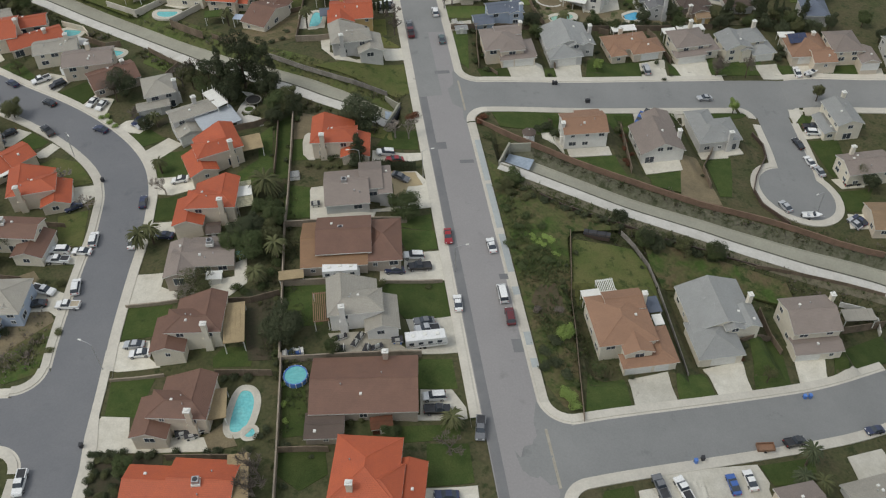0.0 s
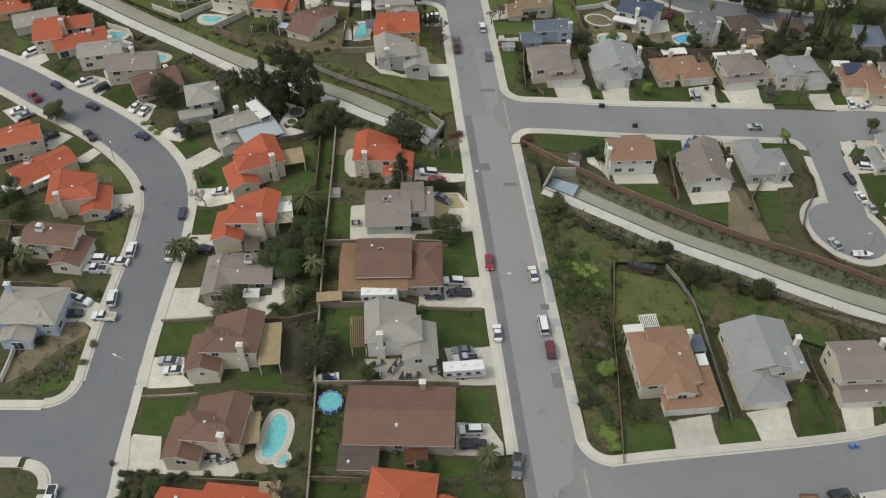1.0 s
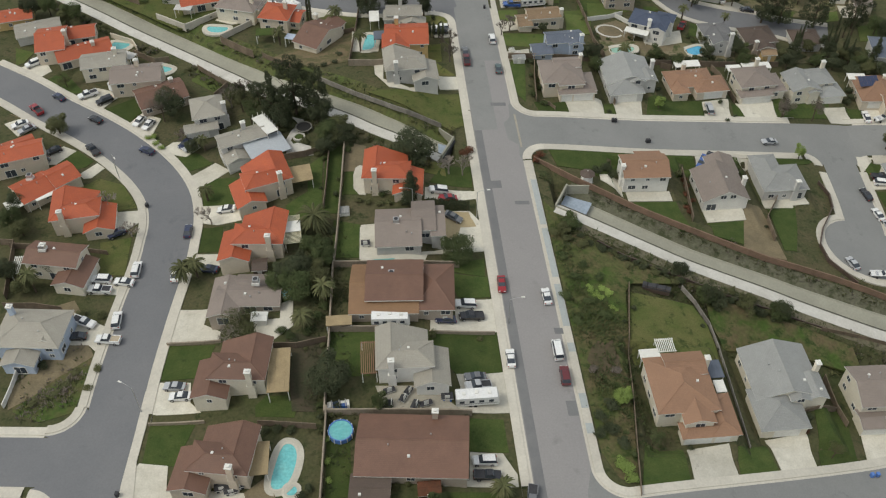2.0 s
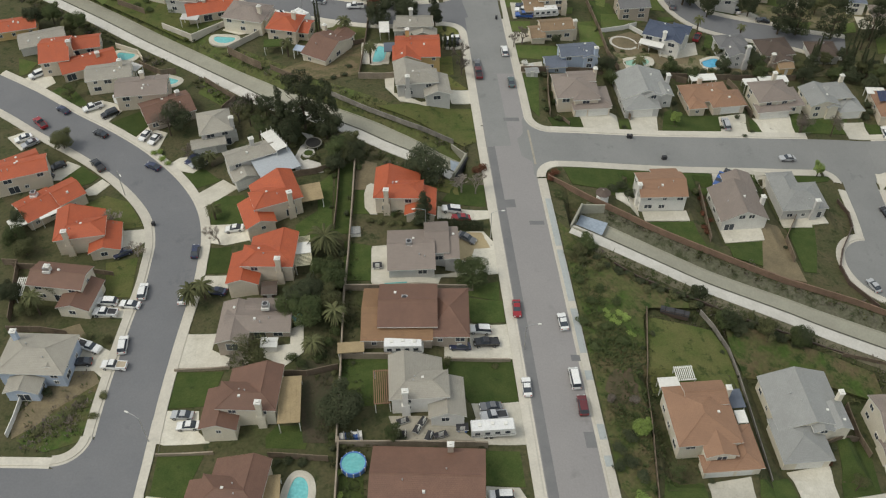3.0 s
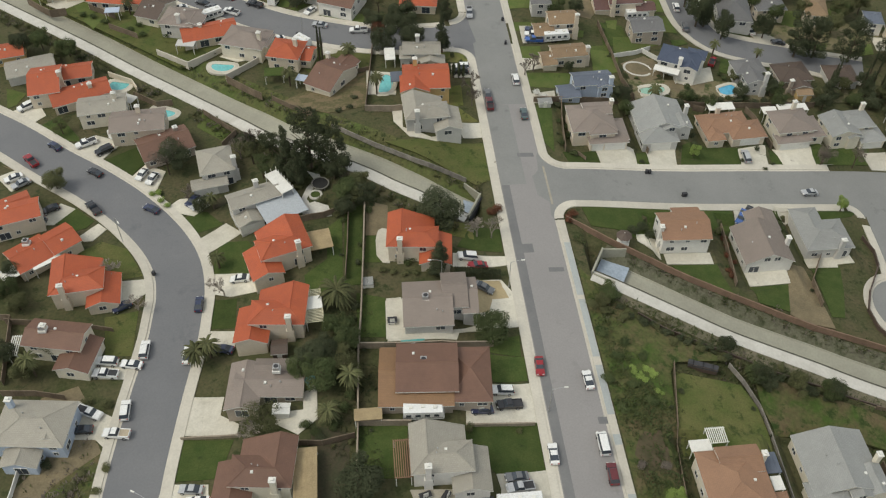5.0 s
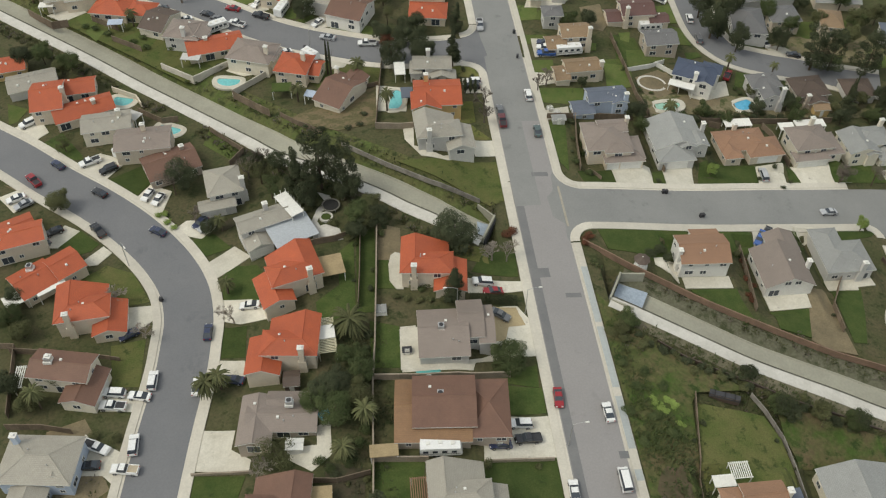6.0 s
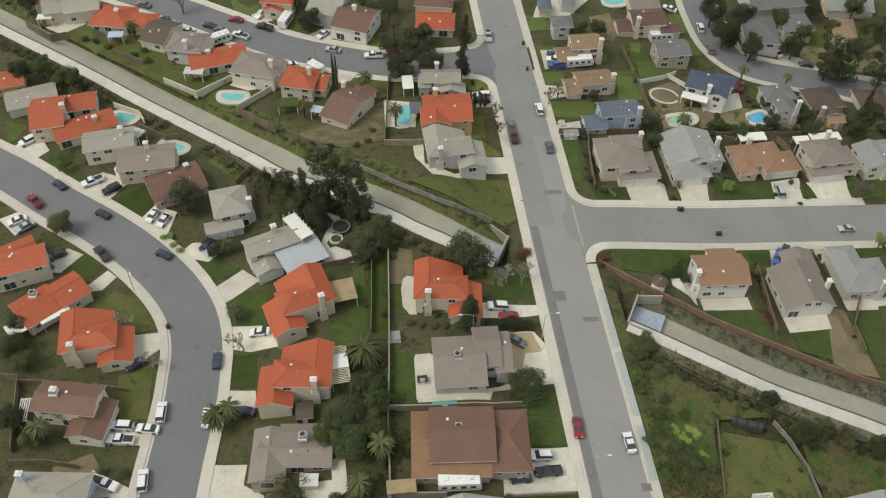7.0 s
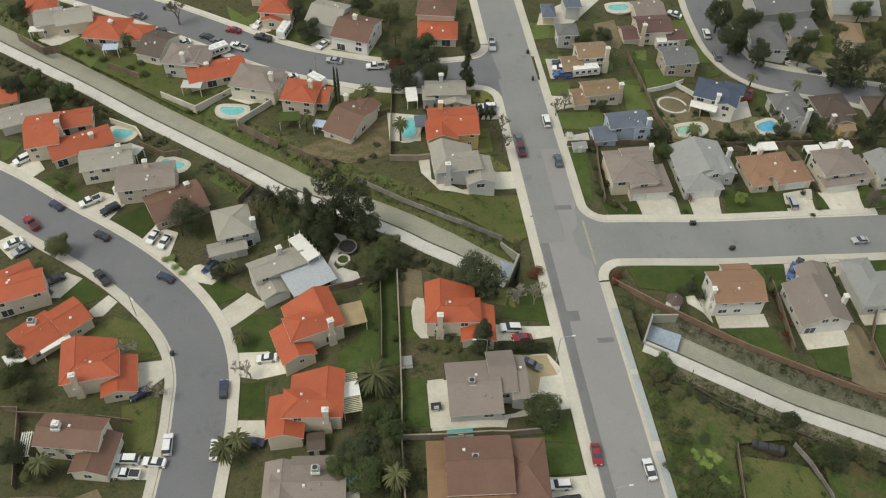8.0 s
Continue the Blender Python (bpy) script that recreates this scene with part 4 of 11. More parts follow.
def trailer(x, y, rot, L=7.5, label="white travel trailer parked beside a house"):
    """A caravan or motorhome: long white body, windows, roof hatches, wheels."""
    e = base("travel_trailer", x, y, rot, label, "trailer", "", z=land(x, y) + 0.1)
    s = Shape()
    prof = [(L / 2, 0.6), (L / 2 + 0.25, 1.2), (L / 2 - 0.15, 2.75), (-L / 2 + 0.1, 2.85), (-L / 2, 2.6), (-L / 2, 0.55)]
    lofted(prof, [1.18, 1.2, 1.15, 1.15, 1.2, 1.2], s)
    part("body", s, [PAINT["white"]], e)
    for k in range(4):
        for sy in (-1, 1):
            w = Shape()
            cx = -L * 0.36 + k * L * 0.23
            w.box(cx - 0.45, sy * 1.19 - 0.03, 1.5, cx + 0.45, sy * 1.19 + 0.03, 2.15)
            part("window", w, [GLASS], e)
    for k in range(3):
        h = Shape()
        cx = -L * 0.3 + k * L * 0.3
        h.box(cx - 0.35, -0.35 + 0.2 * (k % 2), 2.8, cx + 0.35, 0.35 + 0.2 * (k % 2), 3.02, 0, 0.06)
        part("roof_hatch", h, [TRIM], e)
    st = Shape()
    st.box(-L / 2 + 0.02, -1.22, 1.15, L / 2 - 0.1, 1.22, 1.28)
    part("stripe", st, [PAINT["grey"]], e, "grey side stripe")
    for sx in (-0.08, 0.08):
        for sy in (-1, 1):
            wp = Matrix.Translation((-L * 0.1 + sx * L * 0.75, sy * 1.1, 0.33)) @ Euler((radians(-90 * sy), 0, 0)).to_matrix().to_4x4()
            part("tyre", TYRE, None, e, "black rubber tyre", wp)
    return e


# ---- plants ----
def leaf_cloud(rnd, blobs, count, size, flat=0.0, droop=0.0):
    """Leaf sprays scattered through the skins of several uneven blobs."""
    v, f = [], []
    total = sum(b[3] ** 2 for b in blobs)
    for bx, by, bz, br, sq in blobs:
        for _ in range(int(count * br * br / total)):
            d = Vector((rnd.gauss(0, 1), rnd.gauss(0, 1), rnd.gauss(0, 1))).normalized()
            lump = 1 + 0.28 * noise.noise((d.x * 2.1 + bx, d.y * 2.1 + by, d.z * 2.1 + br * 3))
            rr = br * lump * rnd.uniform(0.55, 1.05) ** 0.6
            c = Vector((bx + d.x * rr, by + d.y * rr, bz + d.z * rr * sq))
            up = (d + Vector((rnd.uniform(-.6, .6), rnd.uniform(-.6, .6), rnd.uniform(-.2, .8)))).normalized()
            t = up.cross(Vector((rnd.uniform(-1, 1), rnd.uniform(-1, 1), rnd.uniform(-1, 1)))).normalized()
            w = up.cross(t)
            a, b = size * rnd.uniform(0.6, 1.3), size * rnd.uniform(0.4, 0.8)
            k = len(v)
            v += [tuple(c - t * a), tuple(c + w * b + up * b * 0.25), tuple(c + t * a - Vector((0, 0, droop))), tuple(c - w * b + up * b * 0.25)]
            f.append((k, k + 1, k + 2, k + 3))
    return v, f


def crown_data(seed, kind, mat):
    rnd = random.Random(seed)
    if kind == "round":
        blobs = [(0, 0, 0, 0.72, 0.85)] + [(math.cos(a) * rnd.uniform(.4, .75), math.sin(a) * rnd.uniform(.4, .75), rnd.uniform(-.5, .5), rnd.uniform(.2, .46), 0.85) for a in [k * 0.62 + rnd.uniform(-.3, .3) for k in range(11)]]
        v, f = leaf_cloud(rnd, blobs, 9500, 0.036)
    elif kind == "tall":
        blobs = [(rnd.uniform(-.4, .4) * (1 - k / 16), rnd.uniform(-.4, .4) * (1 - k / 16), -1.0 + 0.17 * k, (0.52 - 0.026 * k) * rnd.uniform(.65, 1.15), 0.6) for k in range(15)]
        v, f = leaf_cloud(rnd, blobs, 9000, 0.036, droop=0.02)
    elif kind == "pine":
        blobs = []
        for k in range(30):
            z, a = -0.85 + 1.75 * k / 29, k * 2.4 + rnd.uniform(-.5, .5)
            reach = math.sqrt(max(0.0, 1 - z * z * 0.92)) * rnd.uniform(.2, .85)
            blobs.append((reach * math.cos(a), reach * math.sin(a), z, rnd.uniform(.17, .32), 0.62))
        v, f = leaf_cloud(rnd, blobs, 9500, 0.03)
    elif kind == "column":
        blobs = [(0, 0, -1.0 + 0.3 * k, 0.34 - 0.035 * abs(k - 2.2), 1.1) for k in range(8)]
        v, f = leaf_cloud(rnd, blobs, 1600, 0.07)
    elif kind == "thin":
        blobs = [(rnd.uniform(-.6, .6), rnd.uniform(-.6, .6), rnd.uniform(-.4, .6), rnd.uniform(.3, .55), 0.8) for k in range(7)]
        v, f = leaf_cloud(rnd, blobs, 2400, 0.038)
    else:
        blobs = [(rnd.uniform(-.45, .45), rnd.uniform(-.45, .45), rnd.uniform(-.1, .15), rnd.uniform(.4, .7), 0.75) for k in range(5)]
        v, f = leaf_cloud(rnd, blobs, 1300, 0.07)
    me = bpy.data.meshes.new("crown")
    me.from_pydata(v, [], f)
    me.materials.append(mat)
    return me


CROWNS = {}


def crown_of(kind, mat, variant):
    key = (kind, mat.name, variant)
    if key not in CROWNS:
        CROWNS[key] = crown_data(variant * 7 + len(kind), kind, mat)
    return CROWNS[key]


PLANTS = [0]


def tree(x, y, height, radius, mat=None, kind="round", label="", bark=None, dz=0.0):
    """A tapered trunk, limbs and a leafy crown with gaps."""
    mat = mat or LEAF
    PLANTS[0] += 1
    rnd = random.Random(PLANTS[0])
    e = base("tree", x, y, rnd.uniform(0, 360), label or "leafy green garden tree", "tree", "", z=land(x, y) + dz)
    s = Shape()
    half = {"round": 0.95, "tall": 1.35, "pine": 1.0, "column": 1.5, "thin": 0.95}.get(kind, 0.9)
    zc = height * 0.56 if kind in ("tall", "column") else height - max(min(radius, height * 0.6), height * (0.5 if height > 8.5 else 0.42)) * 0.85
    sz = height * 0.48 / half if kind in ("tall", "column") else max(min(radius, height * 0.6), height * (0.5 if height > 8.5 else 0.42))
    r0 = 0.05 + height * 0.02
    mid = Vector((rnd.uniform(-.2, .2), rnd.uniform(-.2, .2), zc * 0.7))
    s.limb((0, 0, -0.5), mid, r0, r0 * 0.7, 8)
    s.limb(mid, (0, 0, zc + sz * 0.4), r0 * 0.7, r0 * 0.2, 6)
    for k in range(6 if kind != "column" else 3):
        a = k * 2.4 + rnd.uniform(-.4, .4)
        q = Vector((math.cos(a) * radius * 0.75, math.sin(a) * radius * 0.75, zc + rnd.uniform(-.2, .45) * sz))
        s.limb(mid + Vector((0, 0, rnd.uniform(-.2, .5))), q, r0 * 0.42, r0 * 0.1, 5)
    part("trunk", s, [bark or BARK], e)
    m = Matrix.Translation((0, 0, zc)) @ Matrix.Diagonal((radius, radius, sz, 1))
    part("crown", crown_of(kind, mat, rnd.randrange(3)), None, e, place=m)
    return e


def bush(x, y, radius, mat=None, label="", height=None, dz=0.0):
    mat = mat or LEAF
    PLANTS[0] += 1
    rnd = random.Random(PLANTS[0])
    e = base("bush", x, y, rnd.uniform(0, 360), label or "rounded green garden shrub", "shrub", "", z=land(x, y) + dz)
    h = height or radius * 1.3
    s = Shape()
    for k in range(3):
        a = k * 2.1
        s.limb((0, 0, -0.2), (math.cos(a) * radius * .4, math.sin(a) * radius * .4, h * 0.5), 0.04, 0.02, 4)
    part("stem", s, [BARK], e)
    part("foliage", crown_of("bush", mat, rnd.randrange(4)), None, e, place=Matrix.Translation((0, 0, h * 0.45)) @ Matrix.Diagonal((radius, radius, h * 0.62, 1)))
    return e


def hedge(points, label, height=1.8, width=1.4, mat=None):
    """A dense clipped hedge along a line: stems and a box of small leaves."""
    mat = mat or DARKLEAF
    PLANTS[0] += 1
    rnd = random.Random(PLANTS[0])
    e = base("hedge", points[0][0], points[0][1], 0, label, "hedge", z=0)
    o = Vector((points[0][0], points[0][1]))
    v, f, s = [], [], Shape()
    for a, b in zip(points, points[1:]):
        a, b = Vector(a) - o, Vector(b) - o
        along = (b - a).normalized()
        across = Vector((-along.y, along.x))
        for k in range(int((b - a).length / 0.6)):
            q = a + along * (k * 0.6 + 0.3)
            s.limb((q.x, q.y, land(o.x + q.x, o.y + q.y) - 0.2), (q.x, q.y, land(o.x + q.x, o.y + q.y) + height * 0.7), 0.05, 0.02, 4)
        for _ in range(int((b - a).length * 260)):
            u, w, h = rnd.random(), rnd.uniform(-1, 1), rnd.random()
            side = rnd.random()
            if side < 0.45:
                h = rnd.uniform(0.92, 1.03)
            elif side < 0.95:
                w = math.copysign(rnd.uniform(0.85, 1.05), w)
            q = a + (b - a) * u + across * (w * width / 2)
            c = Vector((q.x, q.y, land(o.x + q.x, o.y + q.y) + h * height * (1 + 0.1 * math.sin(u * 40))))
            n = Vector((rnd.uniform(-1, 1), rnd.uniform(-1, 1), rnd.uniform(0, 1.2))).normalized()
            t = n.cross(Vector((rnd.uniform(-1, 1), rnd.uniform(-1, 1), rnd.uniform(-1, 1)))).normalized() * 0.14
            w2 = n.cross(t)
            i = len(v)
            v += [tuple(c - t), tuple(c + w2 * 0.7), tuple(c + t), tuple(c - w2 * 0.7)]
            f.append((i, i + 1, i + 2, i + 3))
    part("stem", s, [BARK], e)
    me = bpy.data.meshes.new("foliage")
    me.from_pydata(v, [], f)
    me.materials.append(mat)
    part("foliage", me, None, e)
    return e


BARE = {}


def bare_tree(x, y, height, radius, label="leafless tree with grey twigs", mat=None, dense=1.0):
    """A leafless tree: forking limbs down to fine twigs."""
    mat = mat or TWIG
    PLANTS[0] += 1
    key = (mat.name, PLANTS[0] % 3)
    if key not in BARE:
        rnd = random.Random(50 + PLANTS[0] % 3)
        s = Shape()
        def grow(p, d, length, r, depth):
            q = p + d * length
            s.limb(p, q, r, r * 0.62, 5 if depth < 2 else 3)
            if depth == 5:
                return
            for k in range(3 if depth < 3 else 4):
                nd = (d + Vector((rnd.uniform(-.75, .75), rnd.uniform(-.75, .75), rnd.uniform(-.25, .55)))).normalized()
                grow(p + d * length * rnd.uniform(0.6, 1), nd, length * rnd.uniform(0.6, 0.82), max(r * 0.56, 0.0045), depth + 1)
        grow(Vector((0, 0, -0.05)), Vector((0, 0, 1)), 0.3, 0.03, 0)
        hi, wi = max(v[2] for v in s.v), max(max(abs(v[0]), abs(v[1])) for v in s.v)
        s.v = [(a / wi, b / wi, c / hi) for a, b, c in s.v]
        BARE[key] = s.data("branchwork", [mat])
    e = base("tree", x, y, (PLANTS[0] * 77) % 360, label, "tree")
    part("branchwork", BARE[key], None, e, place=Matrix.Diagonal((radius, radius, height, 1)))
    return e


def frond_shape(n=44, length=2.2):
    s = Shape()
    rnd = random.Random(9)
    for k in range(n):
        a, lift = k * 2.39996, rnd.uniform(-0.5, 1.1)
        d = Vector((math.cos(a), math.sin(a), 0))
        side = Vector((-d.y, d.x, 0))
        last = None
        for i in range(6):
            t = i / 5
            p = d * (length * t * (1 - 0.12 * t)) + Vector((0, 0, length * (lift * t - (0.55 + lift * 0.45) * t * t)))
            w = 0.15 * math.sin(math.pi * min(1, 0.12 + t * 0.9)) + 0.03
            row = (p - side * w - Vector((0, 0, w * 0.5)), p, p + side * w - Vector((0, 0, w * 0.5)))
            if last:
                s.face((last[0], row[0], row[1], last[1]))
                s.face((last[1], row[1], row[2], last[2]))
            last = row
    return s


FRONDS = {}


def palm(x, y, height, radius, label="palm tree with arching fronds", mat=None):
    PLANTS[0] += 1
    mat = mat or LEAF
    if mat.name not in FRONDS:
        FRONDS[mat.name] = frond_shape().data("fronds", [mat])
    e = base("palm_tree", x, y, (PLANTS[0] * 61) % 360, label, "palm tree")
    s = Shape()
    n = max(3, int(height / 0.4))
    for i in range(n):
        s.tube(0, 0, -0.2 + i * height / n, -0.2 + (i + 1) * height / n, 0.24, 0.2, 9, cap=i == n - 1)
    part("trunk", s, [BARK], e)
    part("frond_head", FRONDS[mat.name], None, e, place=Matrix.Translation((0, 0, height - 0.2)) @ Matrix.Diagonal((radius / 2, radius / 2, radius / 2, 1)))
    return e


# ---- walls, fences, yard things ----
def fence(points, label, mat=None, height=1.8, thick=0.12, every=2.4, name="fence", cap=True, dz=0.0):
    """Posts and panels along a line; block walls have pilasters and a cap."""
    mat = mat or WOOD
    e = base(name, points[0][0], points[0][1], 0, label, "wall" if name == "garden_wall" else "fence", z=0)
    o = Vector((points[0][0], points[0][1]))
    for a, b in zip(points, points[1:]):
        a, b = Vector(a) - o, Vector(b) - o
        n = max(1, round((b - a).length / every))
        ang = math.atan2((b - a).y, (b - a).x)
        for k in range(n):
            p, q = a + (b - a) * (k / n), a + (b - a) * ((k + 1) / n)
            zp, zq = land(o.x + p.x, o.y + p.y) + dz, land(o.x + q.x, o.y + q.y) + dz
            ln = (q - p).length
            s = Shape()
            s.box(-0.0, -thick / 2, -0.6, ln, thick / 2, height)
            if cap:
                s.box(0, -thick / 2 - 0.04, height, ln, thick / 2 + 0.04, height + 0.07)
            sh = (zq - zp) / max(ln, 0.01)
            s.v = [(x, y, z + sh * x) for x, y, z in s.v]
            part("panel", s, [mat], e, place=pose(p.x, p.y, zp, 0, 0, math.degrees(ang)))
            s = Shape()
            r = thick / 2 + 0.05
            s.box(-r, -r, -0.6, r, r, height + 0.12)
            part("post", s, [mat], e, place=pose(p.x, p.y, zp, 0, 0, math.degrees(ang)))
    return e


def pool(x, y, rot, a, b, mat=None, label="kidney-shaped swimming pool with turquoise water", deck=1.0, pinch=0.22, dz=0.1):
    """In-ground pool: water sheet, raised coping ring, paved surround."""
    e = base("swimming_pool", x, y, rot, label, "pool", z=max(land(x + a * u, y + a * v) for u in (-1, 0, 1) for v in (-1, 0, 1)) - 0.05)
    n = 40
    full = lambda c: math.copysign(abs(c) ** 0.82, c)
    ring = lambda k, g: [((a * k + g) * full(math.cos(t)), (b * k + g) * full(math.sin(t)) + pinch * 2.2 * b * (math.cos(t) ** 2 - 0.5)) for t in [2 * math.pi * i / n for i in range(n)]]
    s = Shape()
    for g0, g1, z0, z1 in ((0.0, 0.35, 0.16, 0.16), (0.35, 0.36, 0.16, 0.0), (0.0, -0.01, 0.16, -0.1)):
        p, q = ring(1, g0), ring(1, g1)
        for i in range(n):
            j = (i + 1) % n
            pts = [(*p[i], z0), (*q[i], z1), (*q[j], z1), (*p[j], z0)]
            s.face(pts if g1 > g0 else pts[::-1])
    part("coping", s, [CONCRETE], e)
    w = Shape()
    w.face([(*c, 0.04) for c in ring(1, 0)])
    part("water", w, [mat or WATER], e, "clear turquoise water")
    if deck:
        p, q = ring(1, 0.3), ring(1, 0.36 + deck)
        d = Shape()
        for i in range(n):
            j = (i + 1) % n
            d.face([(*p[i], 0.12), (*q[i], 0.12), (*q[j], 0.12), (*p[j], 0.12)])
            d.face([(*q[i], 0.12), (*q[i], -0.4), (*q[j], -0.4), (*q[j], 0.12)])
        part("deck", d, [DRIVE], e, "pale concrete pool deck")
    return e


def patio_cover(x, y, rot, w, d, h=2.6, mat=None, label="flat patio cover on posts", slats=False):
    e = base("patio_cover", x, y, rot, label, "patio cover")
    s = Shape()
    if slats:
        n = int(w / 0.36)
        for k in range(n):
            s.box(-w / 2 + k * w / n, -d / 2, h, -w / 2 + k * w / n + 0.16, d / 2, h + 0.14)
        s.box(-w / 2, -d / 2 + 0.1, h - 0.16, w / 2, -d / 2 + 0.25, h)
        s.box(-w / 2, d / 2 - 0.25, h - 0.16, w / 2, d / 2 - 0.1, h)
    else:
        s.box(-w / 2, -d / 2, h, w / 2, d / 2, h + 0.16)
        for k in range(int(w / 0.9)):
            s.box(-w / 2 + 0.4 + k * 0.9, -d / 2 + 0.05, h + 0.16, -w / 2 + 0.46 + k * 0.9, d / 2 - 0.05, h + 0.2)
    part("canopy", s, [mat or TRIM], e)
    for sx in (-1, 1):
        for sy in (-1, 1):
            p = Shape()
            p.box(sx * (w / 2 - 0.2) - 0.08, sy * (d / 2 - 0.2) - 0.08, -0.6, sx * (w / 2 - 0.2) + 0.08, sy * (d / 2 - 0.2) + 0.08, h)
            part("post", p, [TRIM], e)
    return e


def street_lamp(x, y, rot, h=8.0):
    e = base("street_lamp", x, y, rot, "slim grey street lamp with a curved arm", "street lamp", "street lamps")
    s = Shape()
    s.tube(0, 0, -0.1, h, 0.09, 0.06, 10)
    s.tube(0, 0, -0.1, 0.4, 0.16, 0.12, 10)
    part("pole", s, [METAL], e)
    s = Shape()
    s.limb((0, 0, h - 0.1), (0.9, 0, h + 0.35), 0.05, 0.045, 8)
    s.limb((0.9, 0, h + 0.35), (2.2, 0, h + 0.5), 0.045, 0.04, 8)
    part("arm", s, [METAL], e)
    s = Shape()
    s.box(2.1, -0.14, h + 0.42, 2.85, 0.14, h + 0.58, 0, 0.03)
    part("lamp_head", s, [TRIM], e)
    return e


def bin_(x, y, rot, mat, label):
    e = base("wheelie_bin", x, y, rot, label, "bin", "bins at the kerb", z=land(x, y) + 0.1)
    s = Shape()
    s.box(-0.26, -0.3, 0.06, 0.26, 0.3, 1.0, 0, -0.04)
    part("body", s, [mat], e)
    s = Shape()
    s.box(-0.32, -0.38, 1.0, 0.32, 0.36, 1.08, 0, 0.03)
    part("lid", s, [mat], e)
    for sx in (-1, 1):
        part("wheel", TYRE, None, e, place=Matrix.Translation((sx * 0.27, 0.3, 0.12)) @ Euler((0, radians(90), 0)).to_matrix().to_4x4() @ Matrix.Scale(0.36, 4))
    return e


def shed(x, y, rot, w, d, h, wall, roof, label, name="shed"):
    e = base(name, x, y, rot, label, "shed")
    s = Shape()
    s.box(-w / 2, -d / 2, -0.4, w / 2, d / 2, h)
    part("wall", s, [wall], e)
    part("roof", roof_shape(w, d, h, "gx", 0.3, 0.2), [roof, TRIM], e)
    s = Shape()
    s.box(-0.45, -d / 2 - 0.05, 0, 0.45, -d / 2 + 0.02, 1.9)
    part("door", s, [TRIM], e)
    return e


def covered_pile(x, y, rot, w, d, h):
    """A long low pile under a taut dark tarpaulin, roped down."""
    e = base("covered_pile", x, y, rot, "long low pile under a dark tarpaulin on the slope", "tarpaulin")
    s = Shape()
    s.box(-w / 2, -d / 2, -0.9, w / 2, d / 2, h * 0.8, 0, 0.06)
    part("core", s, [DARKBROWN], e)
    s = Shape()
    n = 9
    for i in range(n):
        a, b = -w / 2 - 0.06 + (w + 0.12) * i / n, -w / 2 - 0.06 + (w + 0.12) * (i + 1) / n
        za, zb = h + 0.06 * math.sin(i * 2.1), h + 0.06 * math.sin((i + 1) * 2.1)
        for u, v, k, l in ((-1.08, -0.75, 0.35, 0.96), (-0.75, 0.75, 0.96, 1.0), (0.75, 1.08, 1.0, 0.35)):
            s.face([(a, u * d / 2, za * k), (b, u * d / 2, zb * k), (b, v * d / 2, zb * l), (a, v * d / 2, za * l)])
    part("tarpaulin", s, [DARK], e, "dark plastic tarpaulin")
    for i in (-1, 0, 1):
        s = Shape()
        s.box(i * w / 3 - 0.03, -d / 2 - 0.06, 0.3, i * w / 3 + 0.03, d / 2 + 0.06, h + 0.09, 0, 0.1)
        part("rope", s, [RUBBER], e)
    return e


def gazebo(x, y, rot, r=1.5):
    """Small eight-sided garden house: floor, posts, rail and a peaked shingle roof."""
    e = base("gazebo", x, y, rot, "white eight-sided gazebo with a dark shingle roof", "gazebo")
    s = Shape()
    s.tube(0, 0, -0.5, 0.15, r, r, 8)
    part("floor", s, [TRIM], e)
    for k in range(8):
        a = k * math.pi / 4
        s = Shape()
        s.tube(r * 0.92 * math.cos(a), r * 0.92 * math.sin(a), 0.15, 2.2, 0.06, 0.06, 6)
        part("post", s, [TRIM], e)
        if k:
            b = a + math.pi / 4
            s = Shape()
            s.limb((r * 0.92 * math.cos(a), r * 0.92 * math.sin(a), 0.95), (r * 0.92 * math.cos(b), r * 0.92 * math.sin(b), 0.95), 0.05, 0.05, 4)
            part("rail", s, [TRIM], e)
    s = Shape()
    s.tube(0, 0, 2.2, 3.05, r * 1.22, 0.14, 8)
    roof = part("roof", s, [DARKBROWN], e, "dark shingle roof")
    s = Shape()
    s.tube(0, 0, 3.0, 3.3, 0.16, 0.03, 8)
    part("finial", s, [TRIM], roof)
    return e


def spa_tub(x, y, rot):
    e = base("spa_tub", x, y, rot, "white spa tub under a grey padded cover", "spa")
    s = Shape()
    s.box(-1.15, -1.1, -0.3, 1.15, 1.1, 0.85, 0, 0.05)
    part("tub", s, [TRIM], e)
    for k in (-1, 1):
        s = Shape()
        s.box(k * 0.57 - 0.55, -1.12, 0.85, k * 0.57 + 0.55, 1.12, 0.98, 0, 0.04)
        part("cover", s, [GREY], e, "grey padded cover")
    return e


